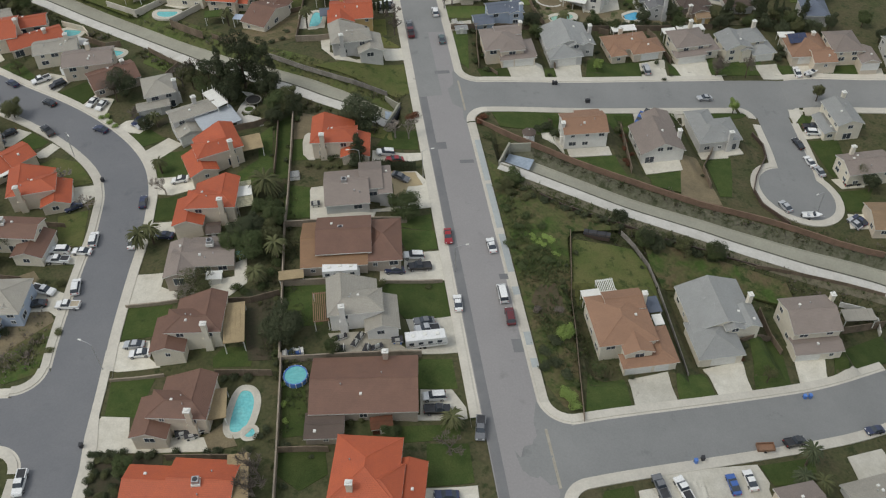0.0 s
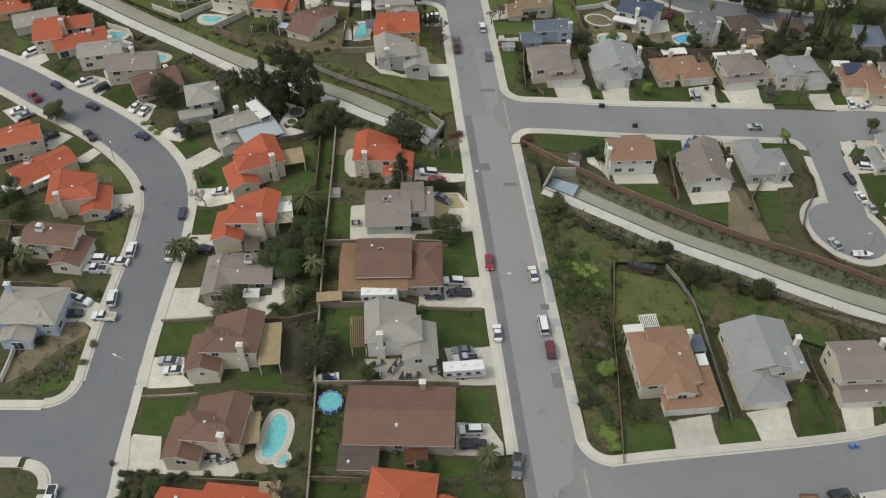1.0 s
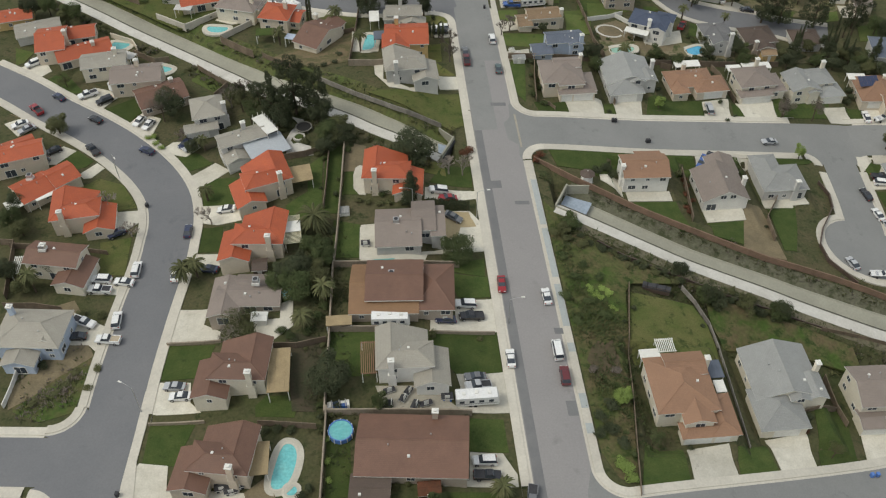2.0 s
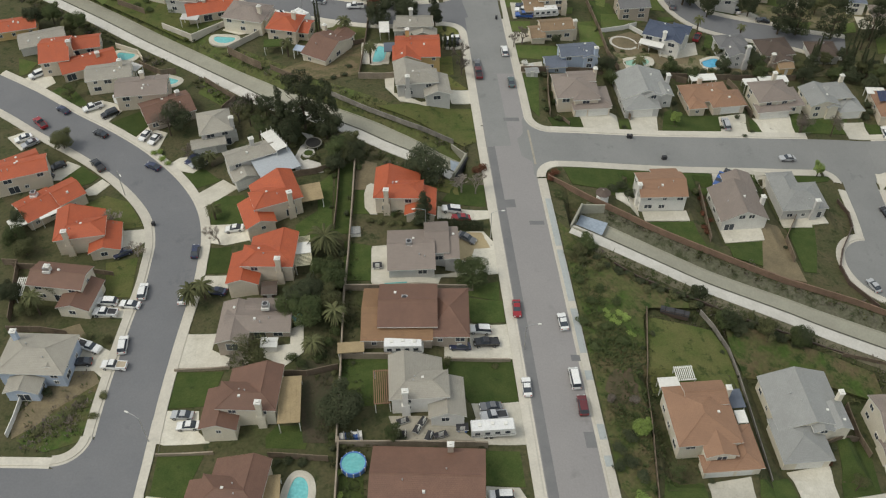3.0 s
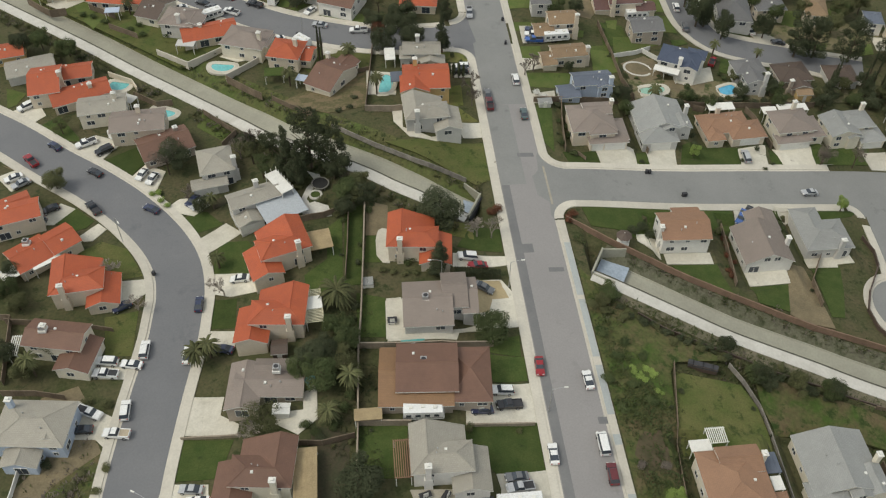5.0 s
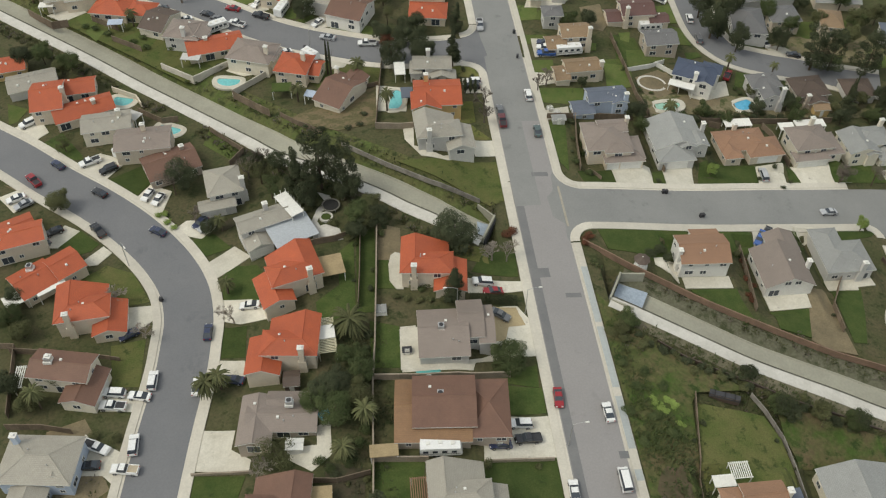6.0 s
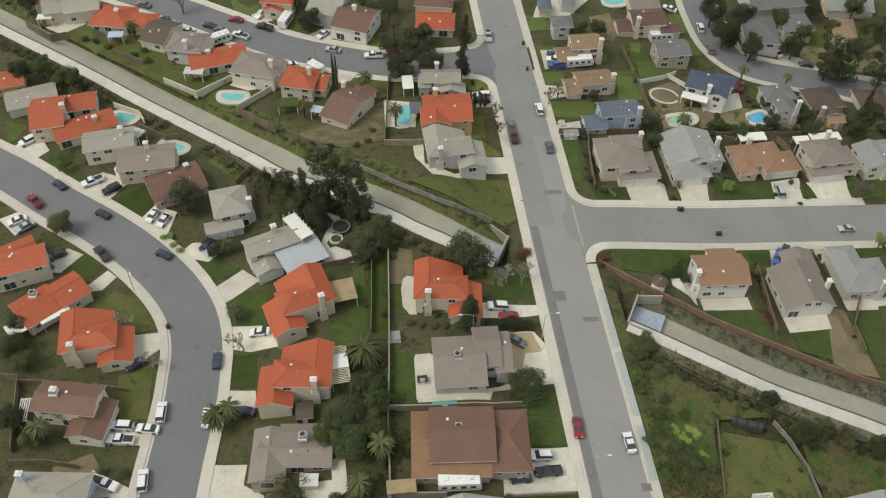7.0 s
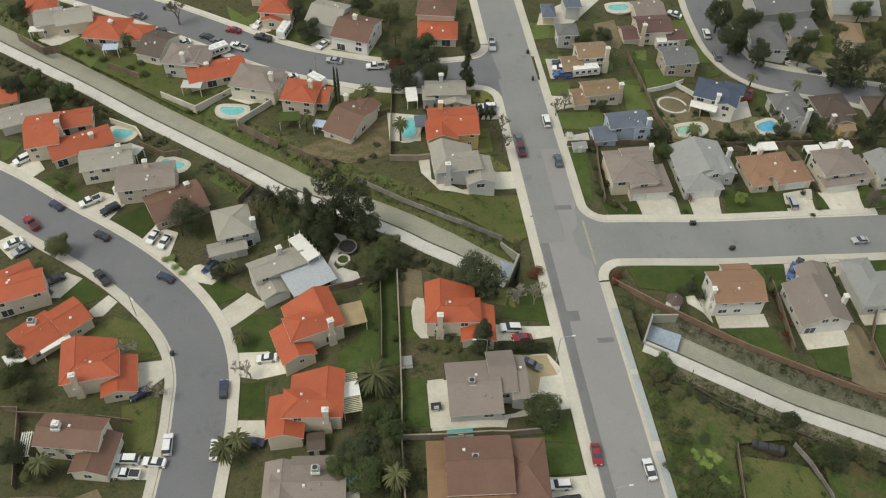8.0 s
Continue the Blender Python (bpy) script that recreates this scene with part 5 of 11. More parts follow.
def covered_load(x, y, rot):
    """A low load on the ground under a blue and white sheet."""
    e = base("covered_load", x, y, rot, "low load under a blue and white plastic sheet", "tarpaulin")
    s = Shape()
    n = 8
    for i in range(n):
        a, b = -2.0 + 4.0 * i / n, -2.0 + 4.0 * (i + 1) / n
        ha, hb = (0.7 + 0.13 * math.sin(k * 1.9) for k in (i, i + 1))
        for u, v, k, l in ((-0.9, -0.62, 0.0, 0.9), (-0.62, 0.0, 0.9, 1.0), (0.0, 0.62, 1.0, 0.9), (0.62, 0.9, 0.9, 0.0)):
            s.face([(a, u, ha * k), (b, u, hb * k), (b, v, hb * l), (a, v, ha * l)], 1 if i in (0, 1, 7) or (u >= 0 and i > 3) else 0)
    for x0, sgn in ((-2.0, -1), (2.0, 1)):
        h = 0.7 + 0.13 * math.sin((0 if sgn < 0 else n) * 1.9)
        p = [(x0, -0.9, 0), (x0, -0.62, h * 0.9), (x0, 0, h), (x0, 0.62, h * 0.9), (x0, 0.9, 0)]
        s.face(p if sgn < 0 else p[::-1], 1)
    part("sheet", s, [PAINT["blue"], TRIM], e)
    for k in (-1.2, 0.2, 1.3):
        s = Shape()
        s.box(k - 0.03, -0.92, 0.02, k + 0.03, 0.92, 0.86, 0, 0.12)
        part("strap", s, [METAL], e)
    return e


# ---- the place ----
def round_pool(x, y):
    e = base("above_ground_pool", x, y, 0, "round blue above-ground pool in a garden", "pool")
    s = Shape()
    n = 24
    for r0, r1, z0, z1 in ((2.25, 2.25, -0.3, 1.15), (2.25, 2.05, 1.15, 1.15), (2.05, 2.05, 1.15, 0.95)):
        for i in range(n):
            a, b = 2 * math.pi * i / n, 2 * math.pi * (i + 1) / n
            s.face([(r0 * math.cos(a), r0 * math.sin(a), z0), (r0 * math.cos(b), r0 * math.sin(b), z0), (r1 * math.cos(b), r1 * math.sin(b), z1), (r1 * math.cos(a), r1 * math.sin(a), z1)])
    part("wall", s, [BLUE], e, "blue vinyl pool wall")
    s = Shape()
    s.face([(2.08 * math.cos(2 * math.pi * i / n), 2.08 * math.sin(2 * math.pi * i / n), 1.0) for i in range(n)])
    part("water", s, [WATER], e, "clear turquoise water")
    for i in range(12):
        a = 2 * math.pi * i / 12
        s = Shape()
        s.box(-0.06, -0.08, -0.3, 0.06, 0.08, 1.2)
        part("post", s, [TRIM], e, place=pose(2.28 * math.cos(a), 2.28 * math.sin(a), 0, 0, 0, math.degrees(a)))


def ring_shape(r0, r1, z0, z1, n=28):
    """A round rim between two radii with upright sides."""
    s = Shape()
    for a0, za, a1, zb in ((r1, z0, r1, z1), (r1, z1, r0, z1), (r0, z1, r0, z0)):
        for i in range(n):
            a, b = 2 * math.pi * i / n, 2 * math.pi * (i + 1) / n
            s.face([(a0 * math.cos(a), a0 * math.sin(a), za), (a0 * math.cos(b), a0 * math.sin(b), za), (a1 * math.cos(b), a1 * math.sin(b), zb), (a1 * math.cos(a), a1 * math.sin(a), zb)])
    return s


def trampoline(x, y):
    e = base("trampoline", x, y, 0, "round black garden trampoline", "trampoline")
    part("rim", ring_shape(1.75, 2.05, 0.82, 0.9), [DAMP], e, "dark padded rim")
    s = Shape()
    s.tube(0, 0, 0.8, 0.84, 1.76, 1.76, 28)
    part("mat", s, [RUBBER], e, "black jumping mat")
    for k in range(6):
        a = k * math.pi / 3
        s = Shape()
        s.limb((1.95 * math.cos(a), 1.95 * math.sin(a), -0.5), (1.95 * math.cos(a), 1.95 * math.sin(a), 0.84), 0.04, 0.04, 6)
        part("leg", s, [METAL], e)
    return e


def stone_ring(x, y):
    e = base("planter_ring", x, y, 0, "low pale stone ring planted with grass", "planter")
    part("rim", ring_shape(1.1, 1.5, -0.4, 0.4), [PATH], e, "pale stone rim")
    s = Shape()
    s.tube(0, 0, 0.0, 0.2, 1.11, 1.11, 28)
    part("grass", s, [LAWN], e)
    return e


def utility_trailer(x, y, rot):
    e = base("utility_trailer", x, y, rot, "rust-orange open utility trailer at the kerb", "trailer", z=land(x, y) + 0.1)
    e.matrix_basis = e.matrix_basis @ Matrix.Scale(0.86, 4)
    s = Shape()
    s.box(-1.9, -0.95, 0.5, 1.9, 0.95, 0.6)
    for a, b, c, d in ((-1.9, -0.95, 1.9, -0.88), (-1.9, 0.88, 1.9, 0.95), (-1.9, -0.95, -1.83, 0.95), (1.83, -0.95, 1.9, 0.95)):
        s.box(a, b, 0.6, c, d, 1.25)
    part("body", s, [PINKISH], e)
    s = Shape()
    s.box(1.9, -0.06, 0.48, 3.1, 0.06, 0.58)
    part("drawbar", s, [METAL], e)
    for sy in (-1, 1):
        part("tyre", TYRE, None, e, place=Matrix.Translation((-0.2, sy * 1.06, 0.33)) @ Euler((radians(90), 0, 0)).to_matrix().to_4x4())


def boat(x, y, rot):
    e = base("boat", x, y, rot, "white motor boat on a road trailer", "boat", z=land(x, y) + 0.1)
    e.matrix_basis = e.matrix_basis @ Matrix.Scale(0.84, 4)
    s = Shape()
    L = 5.8
    rows = [(-L / 2, 1.05, 0.55), (0, 1.15, 0.5), (L * 0.25, 0.95, 0.6), (L / 2, 0.06, 0.95)]
    for (xa, wa, ka), (xb, wb, kb) in zip(rows, rows[1:]):
        for sy in (-1, 1):
            q = [(xa, sy * wa, 1.45), (xb, sy * wb, 1.5), (xb, 0, kb), (xa, 0, ka)]
            s.face(q if sy < 0 else q[::-1])
            q = [(xa, sy * wa, 1.45), (xb, sy * wb, 1.5), (xb, sy * wb * 0.78, 1.5), (xa, sy * wa * 0.78, 1.45)]
            s.face(q[::-1] if sy < 0 else q)
        s.face([(xa, -wa * 0.78, 1.0 if xa < 1 else 1.48), (xb, -wb * 0.78, 1.0 if xb < 1 else 1.48), (xb, wb * 0.78, 1.0 if xb < 1 else 1.48), (xa, wa * 0.78, 1.0 if xa < 1 else 1.48)])
    s.face([(-L / 2, -1.05, 1.45), (-L / 2, 0, 0.55), (-L / 2, 1.05, 1.45)][::-1])
    part("hull", s, [PAINT["white"]], e)
    s = Shape()
    s.box(0.2, -0.7, 1.4, 0.9, 0.7, 1.95, 0, 0.12)
    part("windscreen", s, [GLASS], e)
    s = Shape()
    s.box(-1.4, -0.6, 1.0, -0.8, 0.6, 1.5, 0, 0.05)
    part("seat", s, [PAINT["silver"]], e)
    s = Shape()
    s.box(-L / 2 - 0.35, -0.2, 0.7, -L / 2 - 0.02, 0.2, 1.7, 0, 0.04)
    part("outboard_motor", s, [PAINT["black"]], e)
    s = Shape()
    s.box(-2.4, -0.06, 0.36, 3.9, 0.06, 0.46)
    s.box(-1.2, -1.0, 0.36, -1.05, 1.0, 0.46)
    part("trailer_frame", s, [METAL], e)
    for sy in (-1, 1):
        part("tyre", TYRE, None, e, place=Matrix.Translation((-1.1, sy * 1.0, 0.33)) @ Euler((radians(90), 0, 0)).to_matrix().to_4x4())


def rooftop_unit(x, y, z, rot):
    """A boxy air conditioner on a kerb, standing on a roof."""
    e = new("air_conditioner")
    e.matrix_basis = pose(x, y, z, 0, 0, rot)
    tagged(e, "boxy pale grey air conditioner on a roof", "air conditioner", "rooftop air conditioners")
    s = Shape()
    s.box(-0.6, -0.6, -0.7, 0.6, 0.6, 0.75, 0, 0.02)
    part("casing", s, [METAL], e)
    s = Shape()
    s.tube(0, 0, 0.75, 0.8, 0.45, 0.42, 14)
    part("fan_grille", s, [DARK], e)
    s = Shape()
    s.box(-0.75, -0.75, -0.7, 0.75, 0.75, -0.05)
    part("kerb", s, [TRIM], e)


def solar_panels(x, y, z, rot, tilt):
    e = new("solar_array")
    e.matrix_basis = pose(x, y, z, tilt, 0, rot)
    tagged(e, "dark blue solar panels on a tiled roof", "solar panels")
    for i in range(5):
        for j in range(2):
            s = Shape()
            s.box(-2.75 + i * 1.1, -1.75 + j * 1.75, 0, -1.7 + i * 1.1, -0.05 + j * 1.75, 0.05)
            part("panel", s, [PAINT["navy"]], e)




# ---- plan of the streets ----
ROAD_X = 1.4
STREETS = {
    "main": curve([(ROAD_X, -260), (ROAD_X, 0), (ROAD_X, 210)]),
    "west": curve([(-131.8, 57.8), (-120.1, 49.1), (-108.9, 39.5), (-98.2, 31.0), (-89.0, 22.5), (-81.0, 12.9), (-76.2, 4.3), (-74.3, -3.9), (-74.3, -11.5), (-74.7, -18.6), (-76.4, -31.7), (-77.9, -46.6), (-78.6, -60.1), (-79.3, -72.2), (-80.1, -81.1), (-82.5, -107.8)]),
    "north_east": curve([(4.0, 21.5), (34.7, 22.7), (67.3, 25.9), (102.0, 28.4), (128.6, 24.9), (181.8, 17.9)]),
    "south_east": curve([(1.0, -86.3), (31.7, -81.4), (57.2, -76.8), (71.5, -73.5), (87.9, -68.1)]),
    "north_west": curve([(-122.9, 136.1), (-105.9, 125.7), (-89.5, 115.1), (-73.7, 104.0), (-58.7, 93.8), (-44.2, 87.4), (-29.8, 82.8), (-15.2, 82.0), (-3.2, 83.3)]),
    "south_west": curve([(-78.8, -65.7), (-84.4, -64.8), (-90.6, -63.9), (-102.8, -62.7)]),
    "far_east": curve([(69.0, 140.2), (65.1, 120.6), (63.8, 105.9), (64.3, 93.7), (69.0, 85.6), (79.6, 82.2), (92.5, 80.1), (110.0, 74.1)]),
    "close": curve([(93.1, 27.5), (92.8, 15.6), (92.0, 3.5), (88.9, -11.3)]),
}
BULB = (Vector((87.3, -11.0)), 9.8)
NEAR_LINES = [l[::5] + [l[-1]] for l in STREETS.values()]
CHANNELS = []
for points in ([(12.2, -5.8), (16.1, -8.0), (24.0, -12.6), (31.6, -16.9), (38.9, -20.8), (46.7, -24.0), (56.1, -27.5), (63.2, -30.3), (70.4, -32.7), (80.0, -35.6), (88.9, -37.7), (98.1, -40.1), (106.7, -43.9), (115.3, -47.7), (132.5, -55.3)], [(-156.2, 126.8), (-133.1, 107.7), (-110.0, 88.6), (-93.2, 73.9), (-78.9, 62.0), (-65.4, 50.5), (-54.9, 39.9), (-35.8, 26.9), (-28.0, 20.7), (-20.3, 15.4), (-12.8, 11.4)]):
    run = curve(points, 1.5)
    CHANNELS.append((run, sides(run)))
build_ground()
for (run, _), width in zip(CHANNELS, CHANNEL_WIDTH):
    flood_channel(run, width, run is CHANNELS[1][0])
for k, street_name in enumerate(STREETS):
    street(street_name, 0.004 * k, mat=ASPHALT_MAIN if street_name == "main" else ASPHALT_PALE if street_name in ("north_east", "south_east", "close") else ASPHALT, half=HALF if street_name in ("main", "north_east", "south_east") else HALF - 0.4)
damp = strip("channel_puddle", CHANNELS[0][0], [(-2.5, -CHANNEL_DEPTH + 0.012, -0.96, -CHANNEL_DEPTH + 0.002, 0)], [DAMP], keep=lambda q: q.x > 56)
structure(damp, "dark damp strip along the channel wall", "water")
verge = strip("channel_verge", CHANNELS[0][0], [(2.34, 0.05, 5.0, 0.04, 0)], [ROCKY], keep=lambda q: q.x > 14)
structure(verge, "stony brown verge beside the channel path", "verge")
close_end(*BULB)
for (run, right), width, first in zip(CHANNELS, CHANNEL_WIDTH, (True, False)):
    culvert(run, right, width, first)


corner("main", "north_east", (18, 38))
corner("main", "north_east", (18, 8))
corner("main", "south_east", (18, -70))
corner("main", "south_east", (18, -102))
corner("main", "north_west", (-14, 66))
corner("main", "north_west", (-14, 100))
corner("west", "south_west", (-96, -48))
corner("west", "south_west", (-96, -82))
corner("north_east", "close", (74, 10), 4.0)
corner("north_east", "close", (104, 10), 4.0)


for y0, y1 in ((-27.8, -13.2), (-41.0, -29.8), (-12.0, 3.0), (-47.4, -45.2), (-60.5, -57.2), (-66.0, -63.8)):
    slab("pavement", [(7.42, y0), (8.8, y0), (8.8, y1), (7.42, y1)], BLUECONCRETE, "blue-grey weathered concrete footway panels", dz=0.206, cell=3.0)
# mended and darker stretches of the straight street
road_patch(-3.7, -259, -1.9, 21.7, ASPHALT_DARK, "darker worn strip along the kerb lane")
road_patch(-3.7, 21.8, 2.1, 51.3, ASPHALT_PALE, "darker older asphalt of the west lane")
road_patch(-3.7, 51.4, 6.5, 200, ASPHALT_PALE, "darker older asphalt of the far stretch")

road_patch(-3.5, 0.3, 0.4, 2.9, ASPHALT_DARK, "dark rectangular asphalt patch", 0.14)
road_patch(4.7, -62.1, 6.7, -58.8, ASPHALT_DARK, "dark square asphalt patch", 0.14)
road_patch(5.4, -42.9, 7.2, -41.4, ASPHALT_DARK, "dark square asphalt patch", 0.14)
road_patch(2.7, -5.4, 6.0, -4.2, ASPHALT_DARK, "dark square asphalt patch", 0.14)
road_patch(1.5, 31.3, 5.4, 32.7, ASPHALT_DARK, "dark square asphalt patch", 0.14)
slab("gutter", [(6.8, 15.0), (7.3, 15.0), (7.3, 27.8), (6.8, 27.8)], PAVED, "concrete gutter across a side street", dz=0.12)
slab("gutter", [(6.8, -91.7), (7.3, -91.7), (7.3, -79.7), (6.8, -79.7)], PAVED, "concrete gutter across a side street", dz=0.12)

# weeds and dry brush on the open ground
NO_SCRUB[:] = [(-46, -70, 8), (-45, -74, 3), (-71, 74, 6), (-97, 68, 6), (-84, 56, 7), (-29, 60, 7), (41, 59, 6), (64, 62, 5), (38, 113, 5), (-46, 19, 3), (12.9, -73.3, 2.8), (18.2, -31.6, 1.8), (18.7, -35.8, 1.2), (15.6, -31.2, 1.9), (15.0, -58.6, 2.2)]
scrub("weeds", "weeds and dry brush on the open slope", [(14, -55, 3, 234), (14, -40, 3.2, 270), (15, -28, 3.5, 288), (13, -18, 3, 180), (18, -62, 3.5, 234), (24, -20, 4, 198), (32, -26, 4, 216), (42, -31, 4, 234), (52, -35, 4.5, 234), (64, -40, 5, 216), (10, 2, 1.5, 54), (20, -48, 2.5, 144), (17, -35, 4, 234)], [LEAF, OLIVELEAF, LEAF, LEAF], 0.8, 3)
bank = []
for west, (run, right) in enumerate(CHANNELS):
    for i in range(4, len(run), 2):
        for off, count in ((-8.6, 5), (-9.6, 5), (-10.8, 4), (-12.2, 3), (3.6, 8), (5.5, 10), (7.2, 12), (9.2, 10), (11.0, 4)):
            if west and off > 6:
                continue
            if not west and 0 < off < 6:
                count = 2
            q = run[i] + right[i] * (off + (7.1 - CHANNEL_WIDTH[west] if off < 0 else 0))
            bank.append((q.x, q.y, 0.6, count))
scrub("weeds", "dry weeds and low shrubs in a corner yard", [(-93.5, -44.5, 2.4, 12), (-88.5, -41.5, 1.8, 10), (-93.0, -52.0, 1.6, 55), (-88.6, -49.0, 1.6, 50), (-86.6, -45.5, 1.2, 30)], [TWIG, TWIG, OLIVELEAF], 0.9, 6)
scrub("brush", "dry brush and weeds along the flood channel banks", bank, [OLIVELEAF, LEAF, TWIG, OLIVELEAF], 0.9, 4)
scrub("weeds", "weeds along the back wall of the gardens", [(-42 + (k * 37 % 7), -75 + k * 2.6, 1.5, 40) for k in range(24)], [LEAF, OLIVELEAF, DARKLEAF], 0.6, 5)


# houses west of the curved street
house(-112.6, 17.1, 15.9, [(0.0, 0.0, 13.6, 5.7, 5.0, 'gx')], RED, BEIGE, "two-storey house with bright red clay tile roof and beige stucco walls", chimneys=(), garages=(), vents=4)
house(-106.0, 6.8, 38.0, [(0.0, 0.0, 7.7, 7.5, 2.9, 'gx'), (6.6, -0.8, 5.8, 6.6, 3.4, 'gx')], RED, BEIGE, "single-storey house with bright red clay tile roof and beige stucco walls", chimneys=((0.7, 2.4, 4.2, 0),), garages=(), vents=4)
tract_house(-99.1, -7.2, 6.0, True, RED, BEIGE, "two-storey house with bright red clay tile roof and beige stucco walls", 0.0)
house(-95.4, -17.2, -11.9, [(0.0, 0.0, 11.2, 5.8, 5.0, 'gx'), (4.7, -2.5, 6.2, 7.9, 2.9, 'gy')], BROWN, CREAM, "two-storey house with brown tile roof and cream stucco walls", chimneys=((-2.1, 0.1, 7.2, 0),), garages=((1, 'e', 0, 4.9),), vents=4)
house(-95.8, -36.5, -6.8, [(0.0, 0.0, 12.2, 8.7, 4.4, 'hx'), (-0.8, -5.3, 5.9, 5.0, 2.9, 'gy'), (3.2, -1.5, 2.5, 3.5, 4.6, 'gy')], LIGHTGREY, BLUEWALL, "two-storey house with pale grey tile roof and pale blue walls", chimneys=((-4.7, 2.8, 7.2, 0),), garages=(), vents=4)

# houses between the curved street and the back wall
house(-59.4, 17.0, 20.8, [(0.0, 0.0, 11.0, 4.5, 5.0, 'gx'), (-2.6, -2.4, 5.3, 7.2, 2.8, 'gy')], LIGHTGREY, GREYWALL, "two-storey house with pale grey tile roof and grey stucco walls", chimneys=((1.2, 1.6, 7.2, 0),), garages=((1, 's', 0, 4.9),), vents=4)
tract_house(-46.3, -1.4, 17.5, False, RED, BEIGE, "two-storey house with bright red clay tile roof and beige stucco walls", 3.3)
tract_house(-47.9, -21.5, -5.5, False, RED, BEIGE, "two-storey house with bright red clay tile roof and beige stucco walls", 3.0)
house(-54.4, -32.2, -5.0, [(0.0, 0.0, 12.3, 5.4, 2.9, 'gx'), (0.8, 3.2, 7.3, 3.6, 2.9, 'gx'), (-4.5, -0.7, 5.4, 9.8, 2.8, 'gy')], TAUPE, TAUPEWALL, "single-storey house with taupe tile roof and taupe stucco walls", chimneys=(), garages=((2, 'w', 0, 4.9),), vents=4)
tract_house(-49.8, -55.1, -6.7, False, BROWN, CREAM, "two-storey house with brown tile roof and cream stucco walls", 2.4)
tract_house(-51.8, -73.9, -10.5, False, BROWN, BEIGE, "two-storey house with brown tile roof and beige stucco walls", 1.7)
house(-52.4, -85.1, -11.5, [(0.0, 0.0, 10.8, 8.7, 2.9, 'gx'), (-9.4, -0.3, 7.0, 6.1, 2.8, 'gx')], RED, BEIGE, "single-storey house with bright red clay tile roof and beige stucco walls", chimneys=(), garages=(), vents=4)

# houses facing the straight street
tract_house(-31.5, -3.0, -5.5, True, RED, BEIGE, "two-storey house with bright red clay tile roof and beige stucco walls", 3.3)
house(-24.1, -16.9, -1.8, [(0.0, 0.0, 9.2, 10.6, 2.9, 'gx'), (5.4, 2.6, 4.5, 8.3, 3.6, 'gx'), (8.3, 1.7, 2.7, 8.5, 2.8, 'gx')], TAUPE, GREYWALL, "single-storey house with taupe tile roof and grey stucco walls", chimneys=(), garages=((2, 'e', 0, 4.9),), vents=4)
house(-27.6, -33.9, -4.1, [(0.0, 0.0, 13.1, 12.3, 2.9, 'gx', 0.3, 'RUSSET'), (9.8, 0.3, 7.1, 11.4, 2.9, 'hx'), (2.0, 0.9, 10.8, 10.0, 4.4, 'gx')], BROWN, TAUPEWALL, "single-storey house with brown tile roof and taupe stucco walls", chimneys=((1.2, 2.1, 4.6, 0),), garages=((1, 'e', 0, 4.9),), vents=4, pitch=0.3)
tract_house(-30.0, -54.7, -1.0, True, LIGHTGREY, WHITE, "two-storey house with pale grey tile roof and white stucco walls", 2.7)
house(-24.2, -69.2, -6.4, [(0.0, 0.0, 18.8, 11.6, 2.9, 'gx'), (-6.7, -8.2, 6.4, 4.6, 2.4, 'gx', 0.08, 'DARKBROWN')], BROWN, TAUPEWALL, "single-storey house with brown tile roof and taupe stucco walls", chimneys=((3.7, 5.5, 5.0, 0),), garages=((0, 'e', 0, 4.9),), vents=4, pitch=0.3)
house(-25.2, -87.4, -12.0, [(0.0, 0.0, 10.4, 11.6, 4.6, 'hy'), (0.6, -2.6, 10.8, 7.0, 4.5, 'hx'), (6.8, -1.6, 5.6, 8.6, 2.9, 'gy')], RED, BEIGE, "two-storey house with bright red clay tile roof and beige stucco walls", chimneys=((-2.0, -4.4, 7.2, 0),), garages=((1, 'e', 0, 4.9),), vents=4)

# houses beyond the flood channel, west of the straight street
tract_house(-24.8, 38.2, 2.5, True, LIGHTGREY, GREYWALL, "two-storey house with pale grey tile roof and grey stucco walls", 2.8, 4.5)
house(-18.4, 56.3, -2.0, [(0.0, 0.6, 11.2, 9.4, 4.7, "gx"), (-2.9, -2.3, 6.6, 6.4, 4.6, "gy", 0.4)], RED, YELLOWWALL, "two-storey house with bright red clay tile roof and ochre stucco walls", chimneys=((-2.6, 4.4, 7.2, 0),), garages=((0, "e", 0, 4.9),), vents=4)
house(-18.4, 71.2, -4.5, [(0.0, 0.0, 9.6, 4.8, 4.6, "gx"), (2.4, -2.9, 6.8, 3.6, 2.8, "gy"), (-4.2, -0.6, 2.6, 4.6, 3.6, "gx")], LIGHTGREY, GREYWALL, "two-storey house with pale grey tile roof and grey stucco walls", chimneys=((-1.0, 2.0, 6.8, 0),), garages=(), vents=4)
house(-42.3, 62.8, -34.2, [(0.0, 0.0, 7.5, 12.2, 2.9, 'gx'), (0.6, 2.9, 5.0, 10.9, 2.9, 'gy')], BROWN, CREAM, "single-storey house with brown tile roof and cream stucco walls", chimneys=((-4.1, 5.0, 4.8, 0),), garages=(), vents=4)
house(-53.7, 73.9, -16.2, [(0.0, 0.0, 8.0, 7.8, 4.6, 'hx'), (4.6, 1.4, 4.2, 5.9, 2.9, 'gx')], RED, BEIGE, "two-storey house with bright red clay tile roof and beige stucco walls", chimneys=((2.3, 0.7, 7.2, 0),), garages=(), vents=4)
